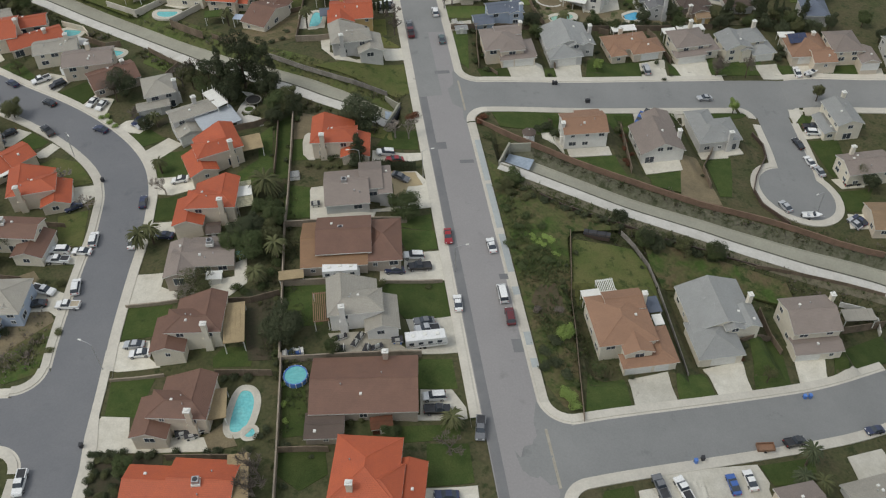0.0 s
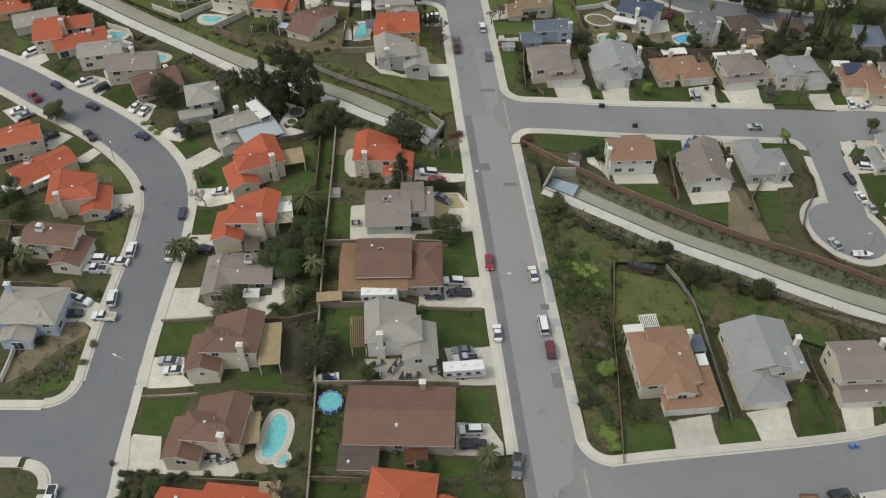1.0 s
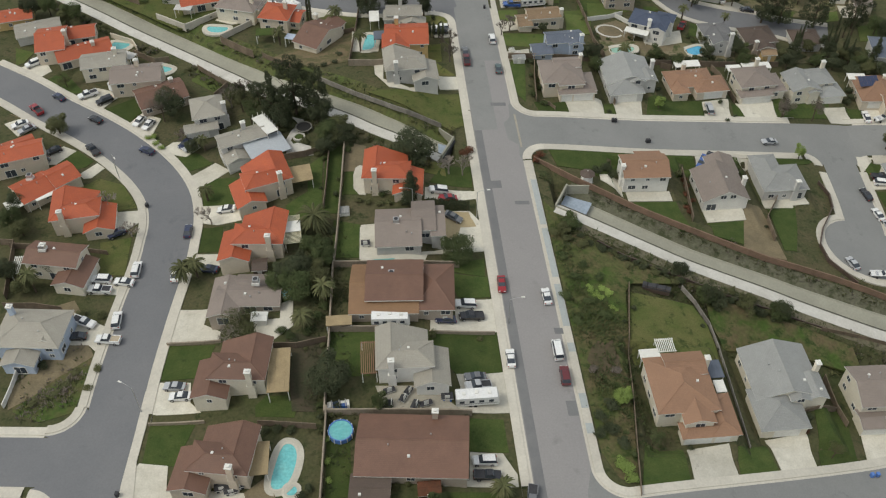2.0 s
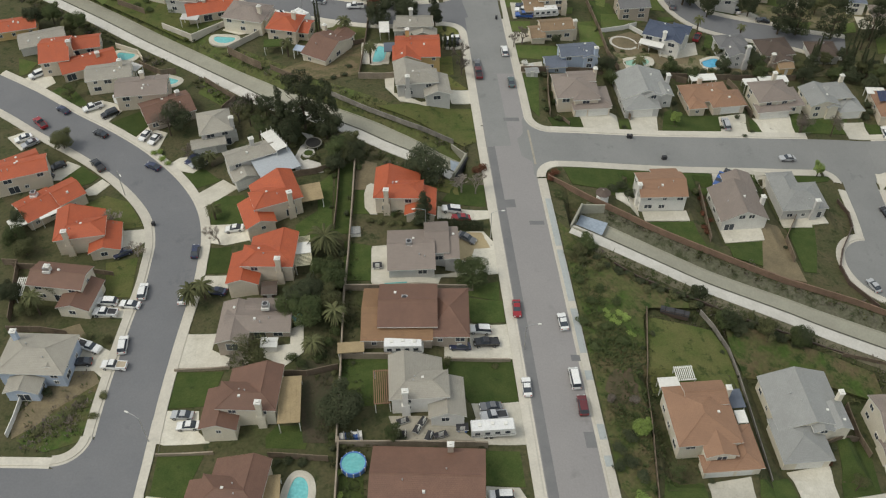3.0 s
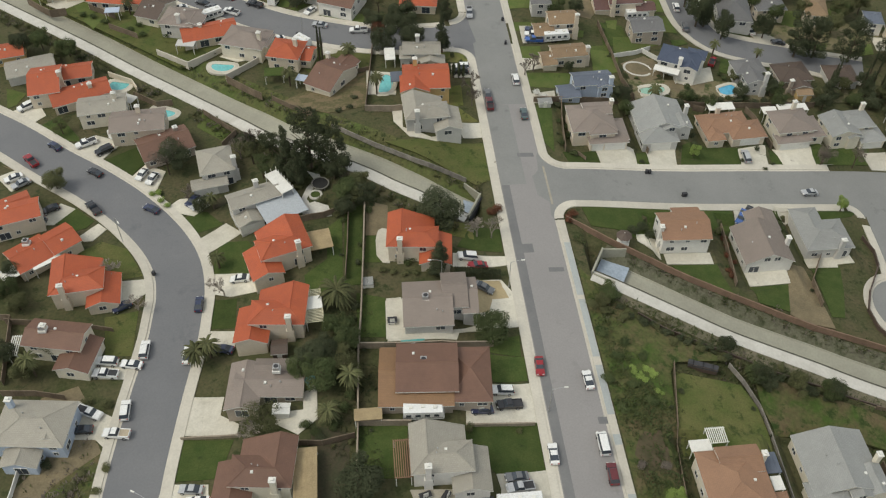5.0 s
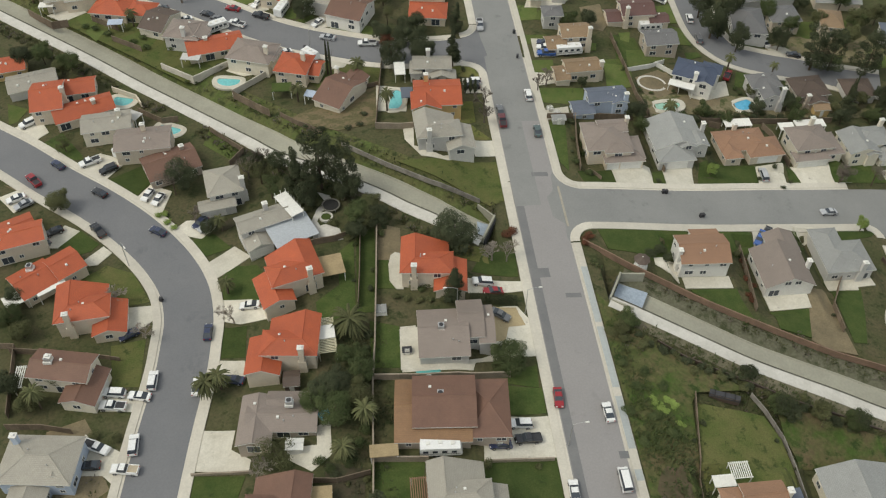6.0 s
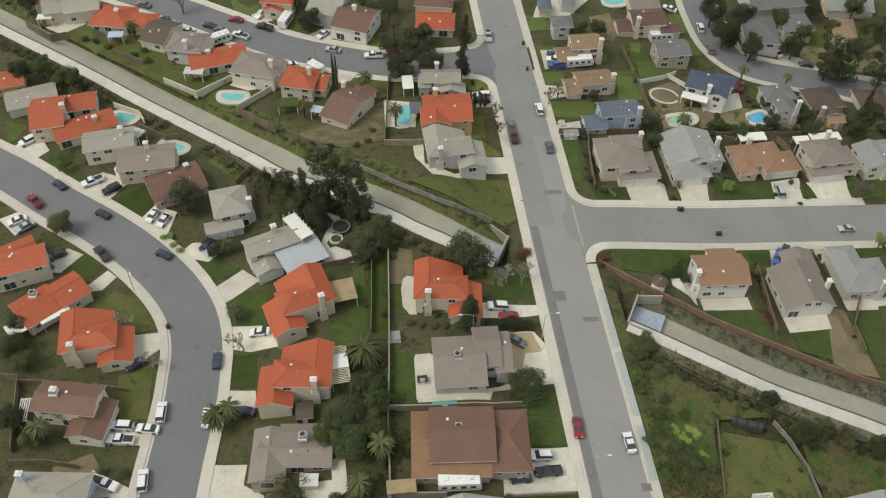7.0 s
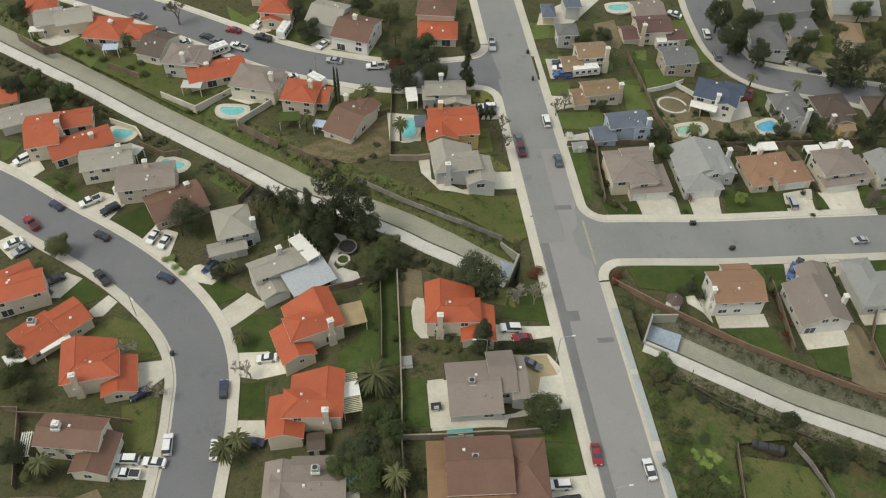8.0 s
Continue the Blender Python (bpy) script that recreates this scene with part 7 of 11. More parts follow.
vehicle(-11.4, -55.2, -173, "pickup", "silver")
vehicle(-12.0, -71.1, -179, "suv", "white")
vehicle(-11.8, -74.0, -1, "pickup", "black")
vehicle(-12.5, -91.2, 177, "sedan", "navy")
vehicle(-8.2, 67.2, 176, "suv", "white")
vehicle(-8.7, 65.3, 176, "suv", "black")
vehicle(13.6, 84.2, 168, "sedan", "navy")
vehicle(13.4, 81.5, 170, "pickup", "white")
vehicle(13.2, 79.1, -180, "pickup", "blue")
vehicle(60.8, 101.8, 83, "suv", "white")
vehicle(60.5, 91.3, 84, "suv", "grey")
vehicle(81.4, 92.3, 102, "sedan", "white")
vehicle(88.4, 87.2, 173, "sedan", "black")
vehicle(63.8, 74.4, 61, "pickup", "red")
vehicle(53.8, 110.8, 148, "sedan", "white")
vehicle(74.4, 24.4, -174, "sedan", "silver")
vehicle(60.8, 35.1, 88, "suv", "silver")
vehicle(106.4, 36.0, 88, "sedan", "white")
vehicle(53.3, 15.0, -127, "sedan", "blue")
vehicle(55.1, 16.2, -128, "sedan", "black")
vehicle(96.1, 8.8, 103, "sedan", "black")
vehicle(96.4, 1.8, 98, "sedan", "white")
vehicle(97.5, -2.0, 95, "sedan", "silver")
vehicle(81.2, -16.9, 105, "compact", "silver")
vehicle(102.4, 13.0, -12, "suv", "white")
vehicle(102.6, 15.1, -4, "pickup", "black")
vehicle(104.2, -7.2, -1, "sedan", "black")
vehicle(99.9, -20.5, 114, "compact", "navy")
vehicle(97.8, -21.7, 115, "compact", "silver")
vehicle(55.0, -82.6, 12, "pickup", "black")
vehicle(74.4, -79.2, -170, "sedan", "navy")
vehicle(24.7, -92.4, 96, "pickup", "grey")
vehicle(28.8, -92.8, 102, "pickup", "white")
vehicle(38.7, -91.8, 91, "sedan", "blue")
vehicle(42.4, -90.9, 91, "sedan", "white")
vehicle(-71.8, 106.6, 159, "sedan", "red")
vehicle(-63.8, 102.2, 152, "pickup", "black")
vehicle(-70.2, 98.8, 151, "pickup", "white")
vehicle(-78.7, 104.3, 148, "sedan", "black")
vehicle(-75.6, 101.9, 144, "sedan", "grey")
vehicle(-84.7, 102.1, -160, "sedan", "white")
vehicle(-47.9, 97.5, -132, "sedan", "white")
vehicle(-45.3, 90.2, 162, "sedan", "silver")
vehicle(-34.7, 86.5, 178, "pickup", "white")
vehicle(-56.8, 84.1, -159, "sedan", "white")
vehicle(-65.1, 108.6, -121, "sedan", "white")
vehicle(-91.8, 108.0, -160, "sedan", "black")
vehicle(-97.8, 116.3, 151, "sedan", "grey")
trailer(-11.9, -58.4, 0, 7.8, "long white travel trailer with grey stripe on a driveway")
trailer(-26.9, -40.8, -3, 7.2, "white motorhome roof beside a brown-roofed house")
trailer(19.6, 80.2, 3, 7.0, "white travel trailer beside a tan house")
trailer(46.4, 94.6, 1, 6.5, "white motorhome beside a brown house")
trailer(-92.7, 49.0, 56, 9.0, "long white motorhome between two houses")
trailer(-49.9, 81.2, -43, 4.5, "small white caravan on a driveway")
trailer(-58.0, 103.8, 68, 5.5, "white caravan beside the street")
trailer(-75.3, 97.0, 29, 5.5, "white caravan on a front drive")

# ---- driveways and paving ----
slab("driveway", [(-9.1, -0.3), (-3.9, -0.5), (-4.1, -2.8), (-17.8, -4.5), (-17.4, -0.5)], DRIVE, "pale concrete driveway", dz=0.084, category="driveway")
slab("driveway", [(-11.7, -7.4), (-8.0, -6.8), (-4.7, -12.7), (-5.7, -19.6), (-13.7, -20.0), (-13.5, -16.1)], DRIVE, "pale concrete driveway", dz=0.091, category="driveway")
slab("driveway", [(-13.5, -33.5), (-5.7, -33.3), (-5.8, -41.9), (-19.3, -42.7), (-19.0, -39.5), (-14.0, -38.5)], DRIVE, "pale concrete driveway", dz=0.097, category="driveway")
slab("driveway", [(-15.1, -52.4), (-5.9, -51.7), (-5.6, -60.9), (-15.6, -60.7), (-14.6, -55.2)], DRIVE, "pale concrete driveway", dz=0.083, category="driveway")
slab("driveway", [(-14.2, -69.0), (-8.4, -69.3), (-6.4, -73.6), (-6.5, -76.0), (-19.4, -75.7), (-19.3, -74.7), (-14.9, -74.6)], DRIVE, "pale concrete driveway", dz=0.089, category="driveway")
slab("driveway", [(-15.9, -89.4), (-6.9, -89.5), (-7.1, -93.7), (-16.3, -93.0)], DRIVE, "pale concrete driveway", dz=0.095, category="driveway")
slab("patio", [(-16.6, -7.6), (-8.2, -7.4), (-6.9, -12.0), (-10.4, -12.4), (-11.6, -16.0), (-13.9, -16.3), (-13.7, -11.9)], TANDRIVE, "tan stained paving beside a driveway", dz=0.118, category="patio")
slab("driveway", [(-69.7, 0.1), (-61.7, -1.0), (-56.4, -6.9), (-63.7, -7.0), (-68.9, -5.2)], DRIVE, "pale concrete driveway", dz=0.081, category="driveway")
slab("driveway", [(-67.9, -15.2), (-62.4, -16.2), (-62.1, -20.0), (-67.9, -19.2)], DRIVE, "pale concrete driveway", dz=0.087, category="driveway")
slab("driveway", [(-71.1, -30.5), (-63.4, -31.5), (-63.9, -35.4), (-60.2, -38.1), (-60.5, -40.3), (-71.5, -38.7)], DRIVE, "pale concrete driveway", dz=0.093, category="driveway")
slab("driveway", [(-70.9, -48.6), (-65.0, -49.3), (-64.6, -53.8), (-62.3, -56.4), (-70.7, -55.9), (-72.2, -55.2)], DRIVE, "pale concrete driveway", dz=0.079, category="driveway")
slab("driveway", [(-72.2, -65.8), (-67.1, -66.8), (-66.8, -71.1), (-51.2, -74.5), (-50.6, -77.5), (-74.3, -72.9), (-74.4, -68.1)], DRIVE, "pale concrete driveway", dz=0.085, category="driveway")
slab("driveway", [(-73.6, 9.2), (-66.2, 14.7), (-62.4, 11.0), (-70.6, 5.2)], DRIVE, "pale concrete driveway", dz=0.091, category="driveway")
slab("driveway", [(-72.6, 23.8), (-70.2, 21.1), (-73.5, 17.7), (-76.5, 18.8), (-80.0, 20.7), (-77.3, 23.5)], DRIVE, "pale concrete driveway", dz=0.098, category="driveway")
slab("driveway", [(-89.8, 31.0), (-86.5, 36.0), (-81.4, 33.3), (-82.8, 26.8), (-85.5, 26.0)], DRIVE, "pale concrete driveway", dz=0.083, category="driveway")
slab("driveway", [(-104.6, 44.2), (-99.7, 48.0), (-92.8, 44.8), (-97.9, 37.3), (-100.4, 39.0)], DRIVE, "pale concrete driveway", dz=0.090, category="driveway")
slab("driveway", [(-97.8, 13.6), (-94.3, 17.3), (-92.2, 15.3), (-94.7, 12.0), (-96.5, 11.9)], DRIVE, "pale concrete driveway", dz=0.096, category="driveway")
slab("driveway", [(-88.9, -0.4), (-81.2, -0.2), (-80.7, -3.6), (-85.6, -7.9), (-87.9, -6.4)], DRIVE, "pale concrete driveway", dz=0.082, category="driveway")
slab("driveway", [(-88.5, -20.9), (-80.1, -21.6), (-80.3, -25.7), (-88.6, -24.8)], DRIVE, "pale concrete driveway", dz=0.088, category="driveway")
slab("driveway", [(-91.9, -30.7), (-85.3, -35.2), (-84.7, -38.4), (-91.5, -37.8)], DRIVE, "pale concrete driveway", dz=0.094, category="driveway")
slab("driveway", [(-90.6, -29.5), (-83.6, -33.8), (-83.7, -40.6), (-88.3, -36.1)], DRIVE, "pale concrete driveway", dz=0.080, category="driveway")
slab("driveway", [(-107.2, 19.9), (-103.7, 24.5), (-100.1, 22.4), (-104.0, 17.7), (-106.0, 17.9)], DRIVE, "pale concrete driveway", dz=0.086, category="driveway")
slab("driveway", [(-120.2, 34.7), (-114.4, 38.2), (-111.7, 32.9), (-115.7, 29.4)], DRIVE, "pale concrete driveway", dz=0.092, category="driveway")
slab("driveway", [(-123.6, 58.0), (-116.8, 63.1), (-113.3, 56.9), (-116.5, 53.5)], DRIVE, "pale concrete driveway", dz=0.078, category="driveway")
slab("driveway", [(21.3, 34.6), (31.2, 35.4), (30.9, 26.7), (21.7, 26.2)], DRIVE, "pale concrete driveway", dz=0.084, category="driveway")
slab("driveway", [(34.4, 35.2), (42.0, 36.0), (41.2, 27.9), (34.2, 27.2)], DRIVE, "pale concrete driveway", dz=0.091, category="driveway")
slab("driveway", [(59.5, 37.8), (67.0, 38.7), (66.5, 30.7), (58.9, 30.3)], DRIVE, "pale concrete driveway", dz=0.097, category="driveway")
slab("driveway", [(73.2, 39.8), (80.1, 40.7), (80.3, 32.8), (72.8, 32.1)], DRIVE, "pale concrete driveway", dz=0.083, category="driveway")
slab("driveway", [(69.6, 39.3), (77.4, 40.3), (77.9, 32.7), (71.0, 32.2)], DRIVE, "pale concrete driveway", dz=0.089, category="driveway")
slab("driveway", [(94.9, 39.5), (101.5, 39.6), (102.3, 33.7), (95.8, 33.7)], DRIVE, "pale concrete driveway", dz=0.095, category="driveway")
slab("driveway", [(107.0, 39.4), (114.1, 38.8), (113.6, 32.4), (107.2, 33.3)], DRIVE, "pale concrete driveway", dz=0.081, category="driveway")
slab("driveway", [(126.3, 35.3), (131.5, 34.6), (130.6, 29.5), (126.8, 29.5)], DRIVE, "pale concrete driveway", dz=0.087, category="driveway")
slab("driveway", [(35.7, 17.9), (39.5, 18.1), (39.5, 15.4), (36.1, 14.2)], DRIVE, "pale concrete driveway", dz=0.093, category="driveway")
slab("driveway", [(51.8, 19.3), (59.6, 20.1), (53.8, 13.4), (51.6, 13.3)], DRIVE, "pale concrete driveway", dz=0.079, category="driveway")
slab("driveway", [(63.4, 21.1), (69.4, 21.5), (68.4, 17.4), (64.7, 15.6), (62.7, 17.1)], DRIVE, "pale concrete driveway", dz=0.085, category="driveway")
slab("driveway", [(66.2, 19.7), (71.5, 20.9), (71.7, 19.1), (67.6, 17.6)], DRIVE, "pale concrete driveway", dz=0.091, category="driveway")
slab("driveway", [(98.8, 23.6), (104.1, 23.1), (96.6, 16.6)], DRIVE, "pale concrete driveway", dz=0.098, category="driveway")
slab("driveway", [(97.7, 13.9), (106.0, 15.4), (105.4, 11.2), (99.6, 11.5)], DRIVE, "pale concrete driveway", dz=0.083, category="driveway")
slab("driveway", [(99.9, -4.4), (108.0, -5.0), (107.1, -8.6), (101.1, -8.3)], DRIVE, "pale concrete driveway", dz=0.090, category="driveway")
slab("driveway", [(98.0, -17.9), (104.7, -18.1), (101.7, -23.0), (96.3, -23.0)], DRIVE, "pale concrete driveway", dz=0.096, category="driveway")
slab("driveway", [(25.9, -68.3), (34.1, -67.5), (34.5, -75.1), (25.3, -77.0)], DRIVE, "pale concrete driveway", dz=0.082, category="driveway")
slab("driveway", [(43.0, -64.6), (51.5, -63.7), (51.5, -71.8), (43.7, -73.4)], DRIVE, "pale concrete driveway", dz=0.088, category="driveway")
slab("driveway", [(64.8, -61.3), (71.3, -60.5), (70.4, -68.3), (62.9, -69.7)], DRIVE, "pale concrete driveway", dz=0.094, category="driveway")
slab("driveway", [(20.6, -92.8), (33.5, -90.6), (33.6, -96.1), (20.0, -98.1)], DRIVE, "pale concrete driveway", dz=0.080, category="driveway")
slab("driveway", [(34.0, -90.6), (45.6, -88.3), (45.7, -96.1), (34.7, -96.1)], DRIVE, "pale concrete driveway", dz=0.086, category="driveway")
slab("driveway", [(65.5, -85.2), (74.2, -83.1), (75.5, -90.0), (65.4, -92.5)], DRIVE, "pale concrete driveway", dz=0.092, category="driveway")
slab("driveway", [(-12.2, 69.5), (-3.2, 69.9), (-2.9, 63.3), (-10.6, 63.4), (-10.9, 66.5)], DRIVE, "pale concrete driveway", dz=0.078, category="driveway")
slab("driveway", [(-11.7, 44.5), (-3.6, 44.5), (-3.8, 39.0), (-10.9, 38.7)], DRIVE, "pale concrete driveway", dz=0.084, category="driveway")
slab("driveway", [(20.8, 102.7), (32.4, 116.5), (23.6, 115.6), (12.9, 107.8), (11.0, 102.3)], DRIVE, "pale concrete driveway", dz=0.091, category="driveway")
slab("driveway", [(10.3, 86.8), (17.3, 86.9), (16.3, 78.9), (10.1, 78.3)], DRIVE, "pale concrete driveway", dz=0.097, category="driveway")
slab("driveway", [(6.5, 71.5), (14.1, 70.9), (13.6, 66.9), (9.0, 65.8)], DRIVE, "pale concrete driveway", dz=0.083, category="driveway")
slab("driveway", [(6.1, 55.3), (15.1, 57.2), (14.8, 53.1), (8.2, 51.8)], DRIVE, "pale concrete driveway", dz=0.089, category="driveway")
slab("driveway", [(-88.6, 103.8), (-83.6, 105.8), (-81.8, 101.8), (-86.8, 99.3)], DRIVE, "pale concrete driveway", dz=0.095, category="driveway")
slab("driveway", [(-60.2, 84.9), (-55.1, 86.7), (-54.5, 82.0), (-59.5, 81.3)], DRIVE, "pale concrete driveway", dz=0.081, category="driveway")
slab("driveway", [(-51.5, 98.6), (-45.8, 102.6), (-43.8, 96.5), (-47.5, 95.6)], DRIVE, "pale concrete driveway", dz=0.087, category="driveway")
slab("driveway", [(-44.5, 80.9), (-38.6, 82.6), (-41.1, 77.1), (-45.0, 76.4)], DRIVE, "pale concrete driveway", dz=0.093, category="driveway")
slab("driveway", [(-70.5, 95.6), (-64.6, 96.2), (-63.1, 91.1), (-67.5, 90.9)], DRIVE, "pale concrete driveway", dz=0.079, category="driveway")
slab("driveway", [(-67.8, 109.4), (-63.3, 111.6), (-61.7, 106.1), (-65.5, 104.7)], DRIVE, "pale concrete driveway", dz=0.085, category="driveway")
slab("patio", [(-32.3, -13.4), (-28.2, -13.0), (-28.7, -22.8), (-32.6, -22.9)], DRIVE, "pale concrete patio slab", dz=0.114, category="patio")
slab("patio", [(-32.9, 6.3), (-32.0, 7.0), (-30.7, 6.6), (-30.8, -3.2), (-32.3, -3.0), (-33.5, -0.8), (-33.5, 3.7)], DRIVE, "pale concrete patio slab", dz=0.120, category="patio")
slab("patio", [(30.6, 2.6), (41.0, 2.0), (41.0, -1.4), (30.6, -0.6)], DRIVE, "pale concrete patio slab", dz=0.105, category="patio")
slab("patio", [(48.9, -1.0), (58.8, -1.0), (58.4, -5.2), (49.0, -5.4)], DRIVE, "pale concrete patio slab", dz=0.112, category="patio")
slab("patio", [(-30.3, -54.8), (-20.5, -55.5), (-15.0, -60.1), (-28.7, -60.0)], PAVED, "grey stained paving of a side yard", dz=0.118, category="patio")
slab("patio", [(-33.2, 68.1), (-25.0, 65.9), (-26.2, 55.0), (-33.5, 55.9)], DRIVE, "pale pool deck beside a house", dz=0.104, category="patio")
slab("patio", [(-66.6, 83.3), (-58.8, 77.4), (-67.2, 75.4), (-72.1, 78.2)], DRIVE, "pale pool terrace", dz=0.110, category="patio")
slab("patio", [(-53.2, -74.1), (-49.3, -71.4), (-47.2, -77.0), (-52.1, -77.2)], DIRT, "reddish paved corner", dz=0.116, category="patio")

# ---- lawns and bare yards ----
slab("lawn", [(-19.8, -42.7), (-5.8, -41.9), (-6.2, -51.7), (-14.7, -53.0), (-16.2, -50.8), (-19.6, -46.4)], LAWN, "mown green lawn", dz=0.024)
slab("lawn", [(-14.6, -28.1), (-13.5, -26.5), (-5.9, -27.0), (-6.3, -32.6), (-12.9, -33.0)], LAWN, "mown green lawn", dz=0.030)
slab("lawn", [(-16.4, 1.5), (-6.4, 0.9), (-5.8, 8.0), (-12.6, 8.2)], LAWN, "mown green lawn", dz=0.036)
slab("lawn", [(-13.4, -22.9), (-6.3, -21.8), (-6.7, -26.9), (-13.7, -25.9)], LAWN, "mown green lawn", dz=0.022)
slab("lawn", [(-15.9, -61.8), (-7.4, -62.2), (-7.3, -69.2), (-14.6, -68.8), (-17.1, -65.1)], LAWN, "mown green lawn", dz=0.028)
slab("lawn", [(-19.0, -76.9), (-7.9, -76.8), (-8.4, -79.8), (-19.4, -80.4)], LAWN, "mown green lawn", dz=0.035)
slab("lawn", [(-14.5, -80.6), (-7.1, -81.1), (-7.3, -88.9), (-15.5, -89.1)], LAWN, "mown green lawn", dz=0.041)
slab("lawn", [(-71.2, -39.6), (-61.0, -41.1), (-63.3, -48.4), (-71.2, -48.0)], LAWN, "mown green lawn", dz=0.026)
slab("lawn", [(-67.8, -7.4), (-62.4, -7.7), (-62.4, -15.4), (-67.8, -14.7)], LAWN, "mown green lawn", dz=0.033)
slab("lawn", [(-68.3, 6.3), (-66.2, 9.0), (-61.0, 8.2), (-59.5, 5.7), (-61.2, 2.2), (-59.4, -1.7), (-67.7, -0.0)], LAWN, "mown green lawn", dz=0.039)
slab("lawn", [(-76.1, 16.8), (-73.0, 19.4), (-70.6, 18.7), (-66.8, 14.5), (-72.2, 12.4)], LAWN, "mown green lawn", dz=0.025)
slab("lawn", [(-71.7, -57.2), (-63.1, -58.8), (-66.0, -67.0), (-72.7, -66.0)], LAWN, "mown green lawn", dz=0.031)
slab("lawn", [(-97.3, 37.2), (-89.5, 42.6), (-85.8, 37.8), (-90.5, 31.1)], LAWN, "mown green lawn", dz=0.037)
slab("lawn", [(-114.4, 52.3), (-110.0, 56.5), (-103.7, 47.5), (-106.6, 46.0)], LAWN, "mown green lawn", dz=0.023)
slab("lawn", [(-113.3, 50.4), (-109.8, 55.2), (-103.0, 46.1), (-107.8, 44.3)], LAWN, "mown green lawn", dz=0.029)
slab("lawn", [(-38.0, -10.6), (-32.3, -12.6), (-32.6, -22.4), (-38.2, -21.9)], LAWN, "mown green lawn", dz=0.035)
slab("lawn", [(-39.0, -41.5), (-29.7, -42.2), (-31.2, -52.6), (-39.3, -52.0)], LAWN, "mown green lawn", dz=0.042)
slab("lawn", [(-34.5, 13.3), (-31.0, 12.1), (-31.6, -2.9), (-36.1, -2.5)], LAWN, "mown green lawn", dz=0.027)
slab("lawn", [(-39.2, -64.9), (-35.1, -65.5), (-34.9, -76.6), (-39.4, -76.5)], LAWN, "mown green lawn", dz=0.034)
slab("lawn", [(-40.4, -78.1), (-32.1, -79.3), (-31.8, -84.9), (-36.7, -87.4), (-40.6, -83.6)], LAWN, "mown green lawn", dz=0.040)
slab("lawn", [(12.8, 33.1), (21.1, 34.1), (22.5, 26.6), (13.8, 26.4)], LAWN, "mown green lawn", dz=0.026)
slab("lawn", [(31.6, 34.5), (34.2, 34.7), (34.4, 27.7), (30.9, 27.5)], LAWN, "mown green lawn", dz=0.032)
slab("lawn", [(44.2, 37.0), (48.9, 39.1), (60.3, 37.9), (59.1, 30.8), (42.6, 29.0)], LAWN, "mown green lawn", dz=0.038)
slab("lawn", [(68.0, 38.3), (73.0, 39.4), (72.5, 32.4), (67.7, 31.8)], LAWN, "mown green lawn", dz=0.024)
slab("lawn", [(80.5, 40.7), (94.7, 42.3), (91.0, 34.2), (81.2, 33.2)], LAWN, "mown green lawn", dz=0.030)
slab("lawn", [(80.4, 40.0), (89.4, 41.1), (97.3, 41.1), (95.7, 34.4), (78.8, 32.8)], LAWN, "mown green lawn", dz=0.036)
slab("lawn", [(101.9, 39.6), (106.5, 39.4), (106.6, 33.8), (102.4, 33.9)], LAWN, "mown green lawn", dz=0.022)
slab("lawn", [(115.4, 39.1), (125.7, 37.0), (127.2, 30.6), (112.8, 32.5)], LAWN, "mown green lawn", dz=0.028)
slab("lawn", [(13.6, 15.9), (35.0, 17.0), (34.2, 10.7), (24.5, 7.1), (14.8, 8.4)], LAWN, "mown green lawn", dz=0.035)
slab("lawn", [(40.6, 17.4), (50.9, 18.8), (51.6, 13.3), (44.8, 8.2), (43.8, 12.8)], LAWN, "mown green lawn", dz=0.041)
slab("lawn", [(60.9, 20.5), (63.3, 21.0), (65.5, 14.1), (62.1, 16.3)], LAWN, "mown green lawn", dz=0.026)
slab("lawn", [(69.8, 20.7), (85.7, 22.4), (83.8, 18.3), (74.5, 16.2)], LAWN, "mown green lawn", dz=0.033)
slab("lawn", [(31.6, -1.0), (41.6, -1.6), (43.4, -9.6), (38.6, -8.0), (33.6, -5.2)], LAWN, "mown green lawn", dz=0.039)
slab("lawn", [(48.8, -5.6), (58.3, -5.4), (55.4, -13.4), (48.6, -11.4)], LAWN, "mown green lawn", dz=0.025)
slab("lawn", [(66.0, 1.5), (74.0, 2.1), (71.5, -6.0), (68.3, -14.0), (65.2, -14.0)], LAWN, "mown green lawn", dz=0.031)
slab("lawn", [(99.8, 22.6), (108.1, 22.6), (105.3, 17.6), (96.6, 16.6)], LAWN, "mown green lawn", dz=0.037)
slab("lawn", [(100.1, 10.8), (107.7, 9.8), (106.9, -2.5), (100.9, -3.8)], LAWN, "mown green lawn", dz=0.023)
slab("lawn", [(99.1, -9.3), (108.9, -9.5), (103.0, -17.2), (98.6, -16.8)], LAWN, "mown green lawn", dz=0.029)
slab("lawn", [(18.0, -67.4), (25.2, -67.9), (24.9, -76.6), (15.4, -77.4)], LAWN, "mown green lawn", dz=0.035)
slab("lawn", [(35.7, -68.1), (42.3, -66.3), (43.1, -72.5), (34.9, -73.7)], LAWN, "mown green lawn", dz=0.042)
slab("lawn", [(55.3, -57.5), (63.5, -55.3), (61.2, -69.2), (52.7, -71.3)], LAWN, "mown green lawn", dz=0.027)
slab("lawn", [(73.5, -60.0), (90.5, -53.3), (89.4, -60.5), (73.2, -67.5)], LAWN, "mown green lawn", dz=0.034)
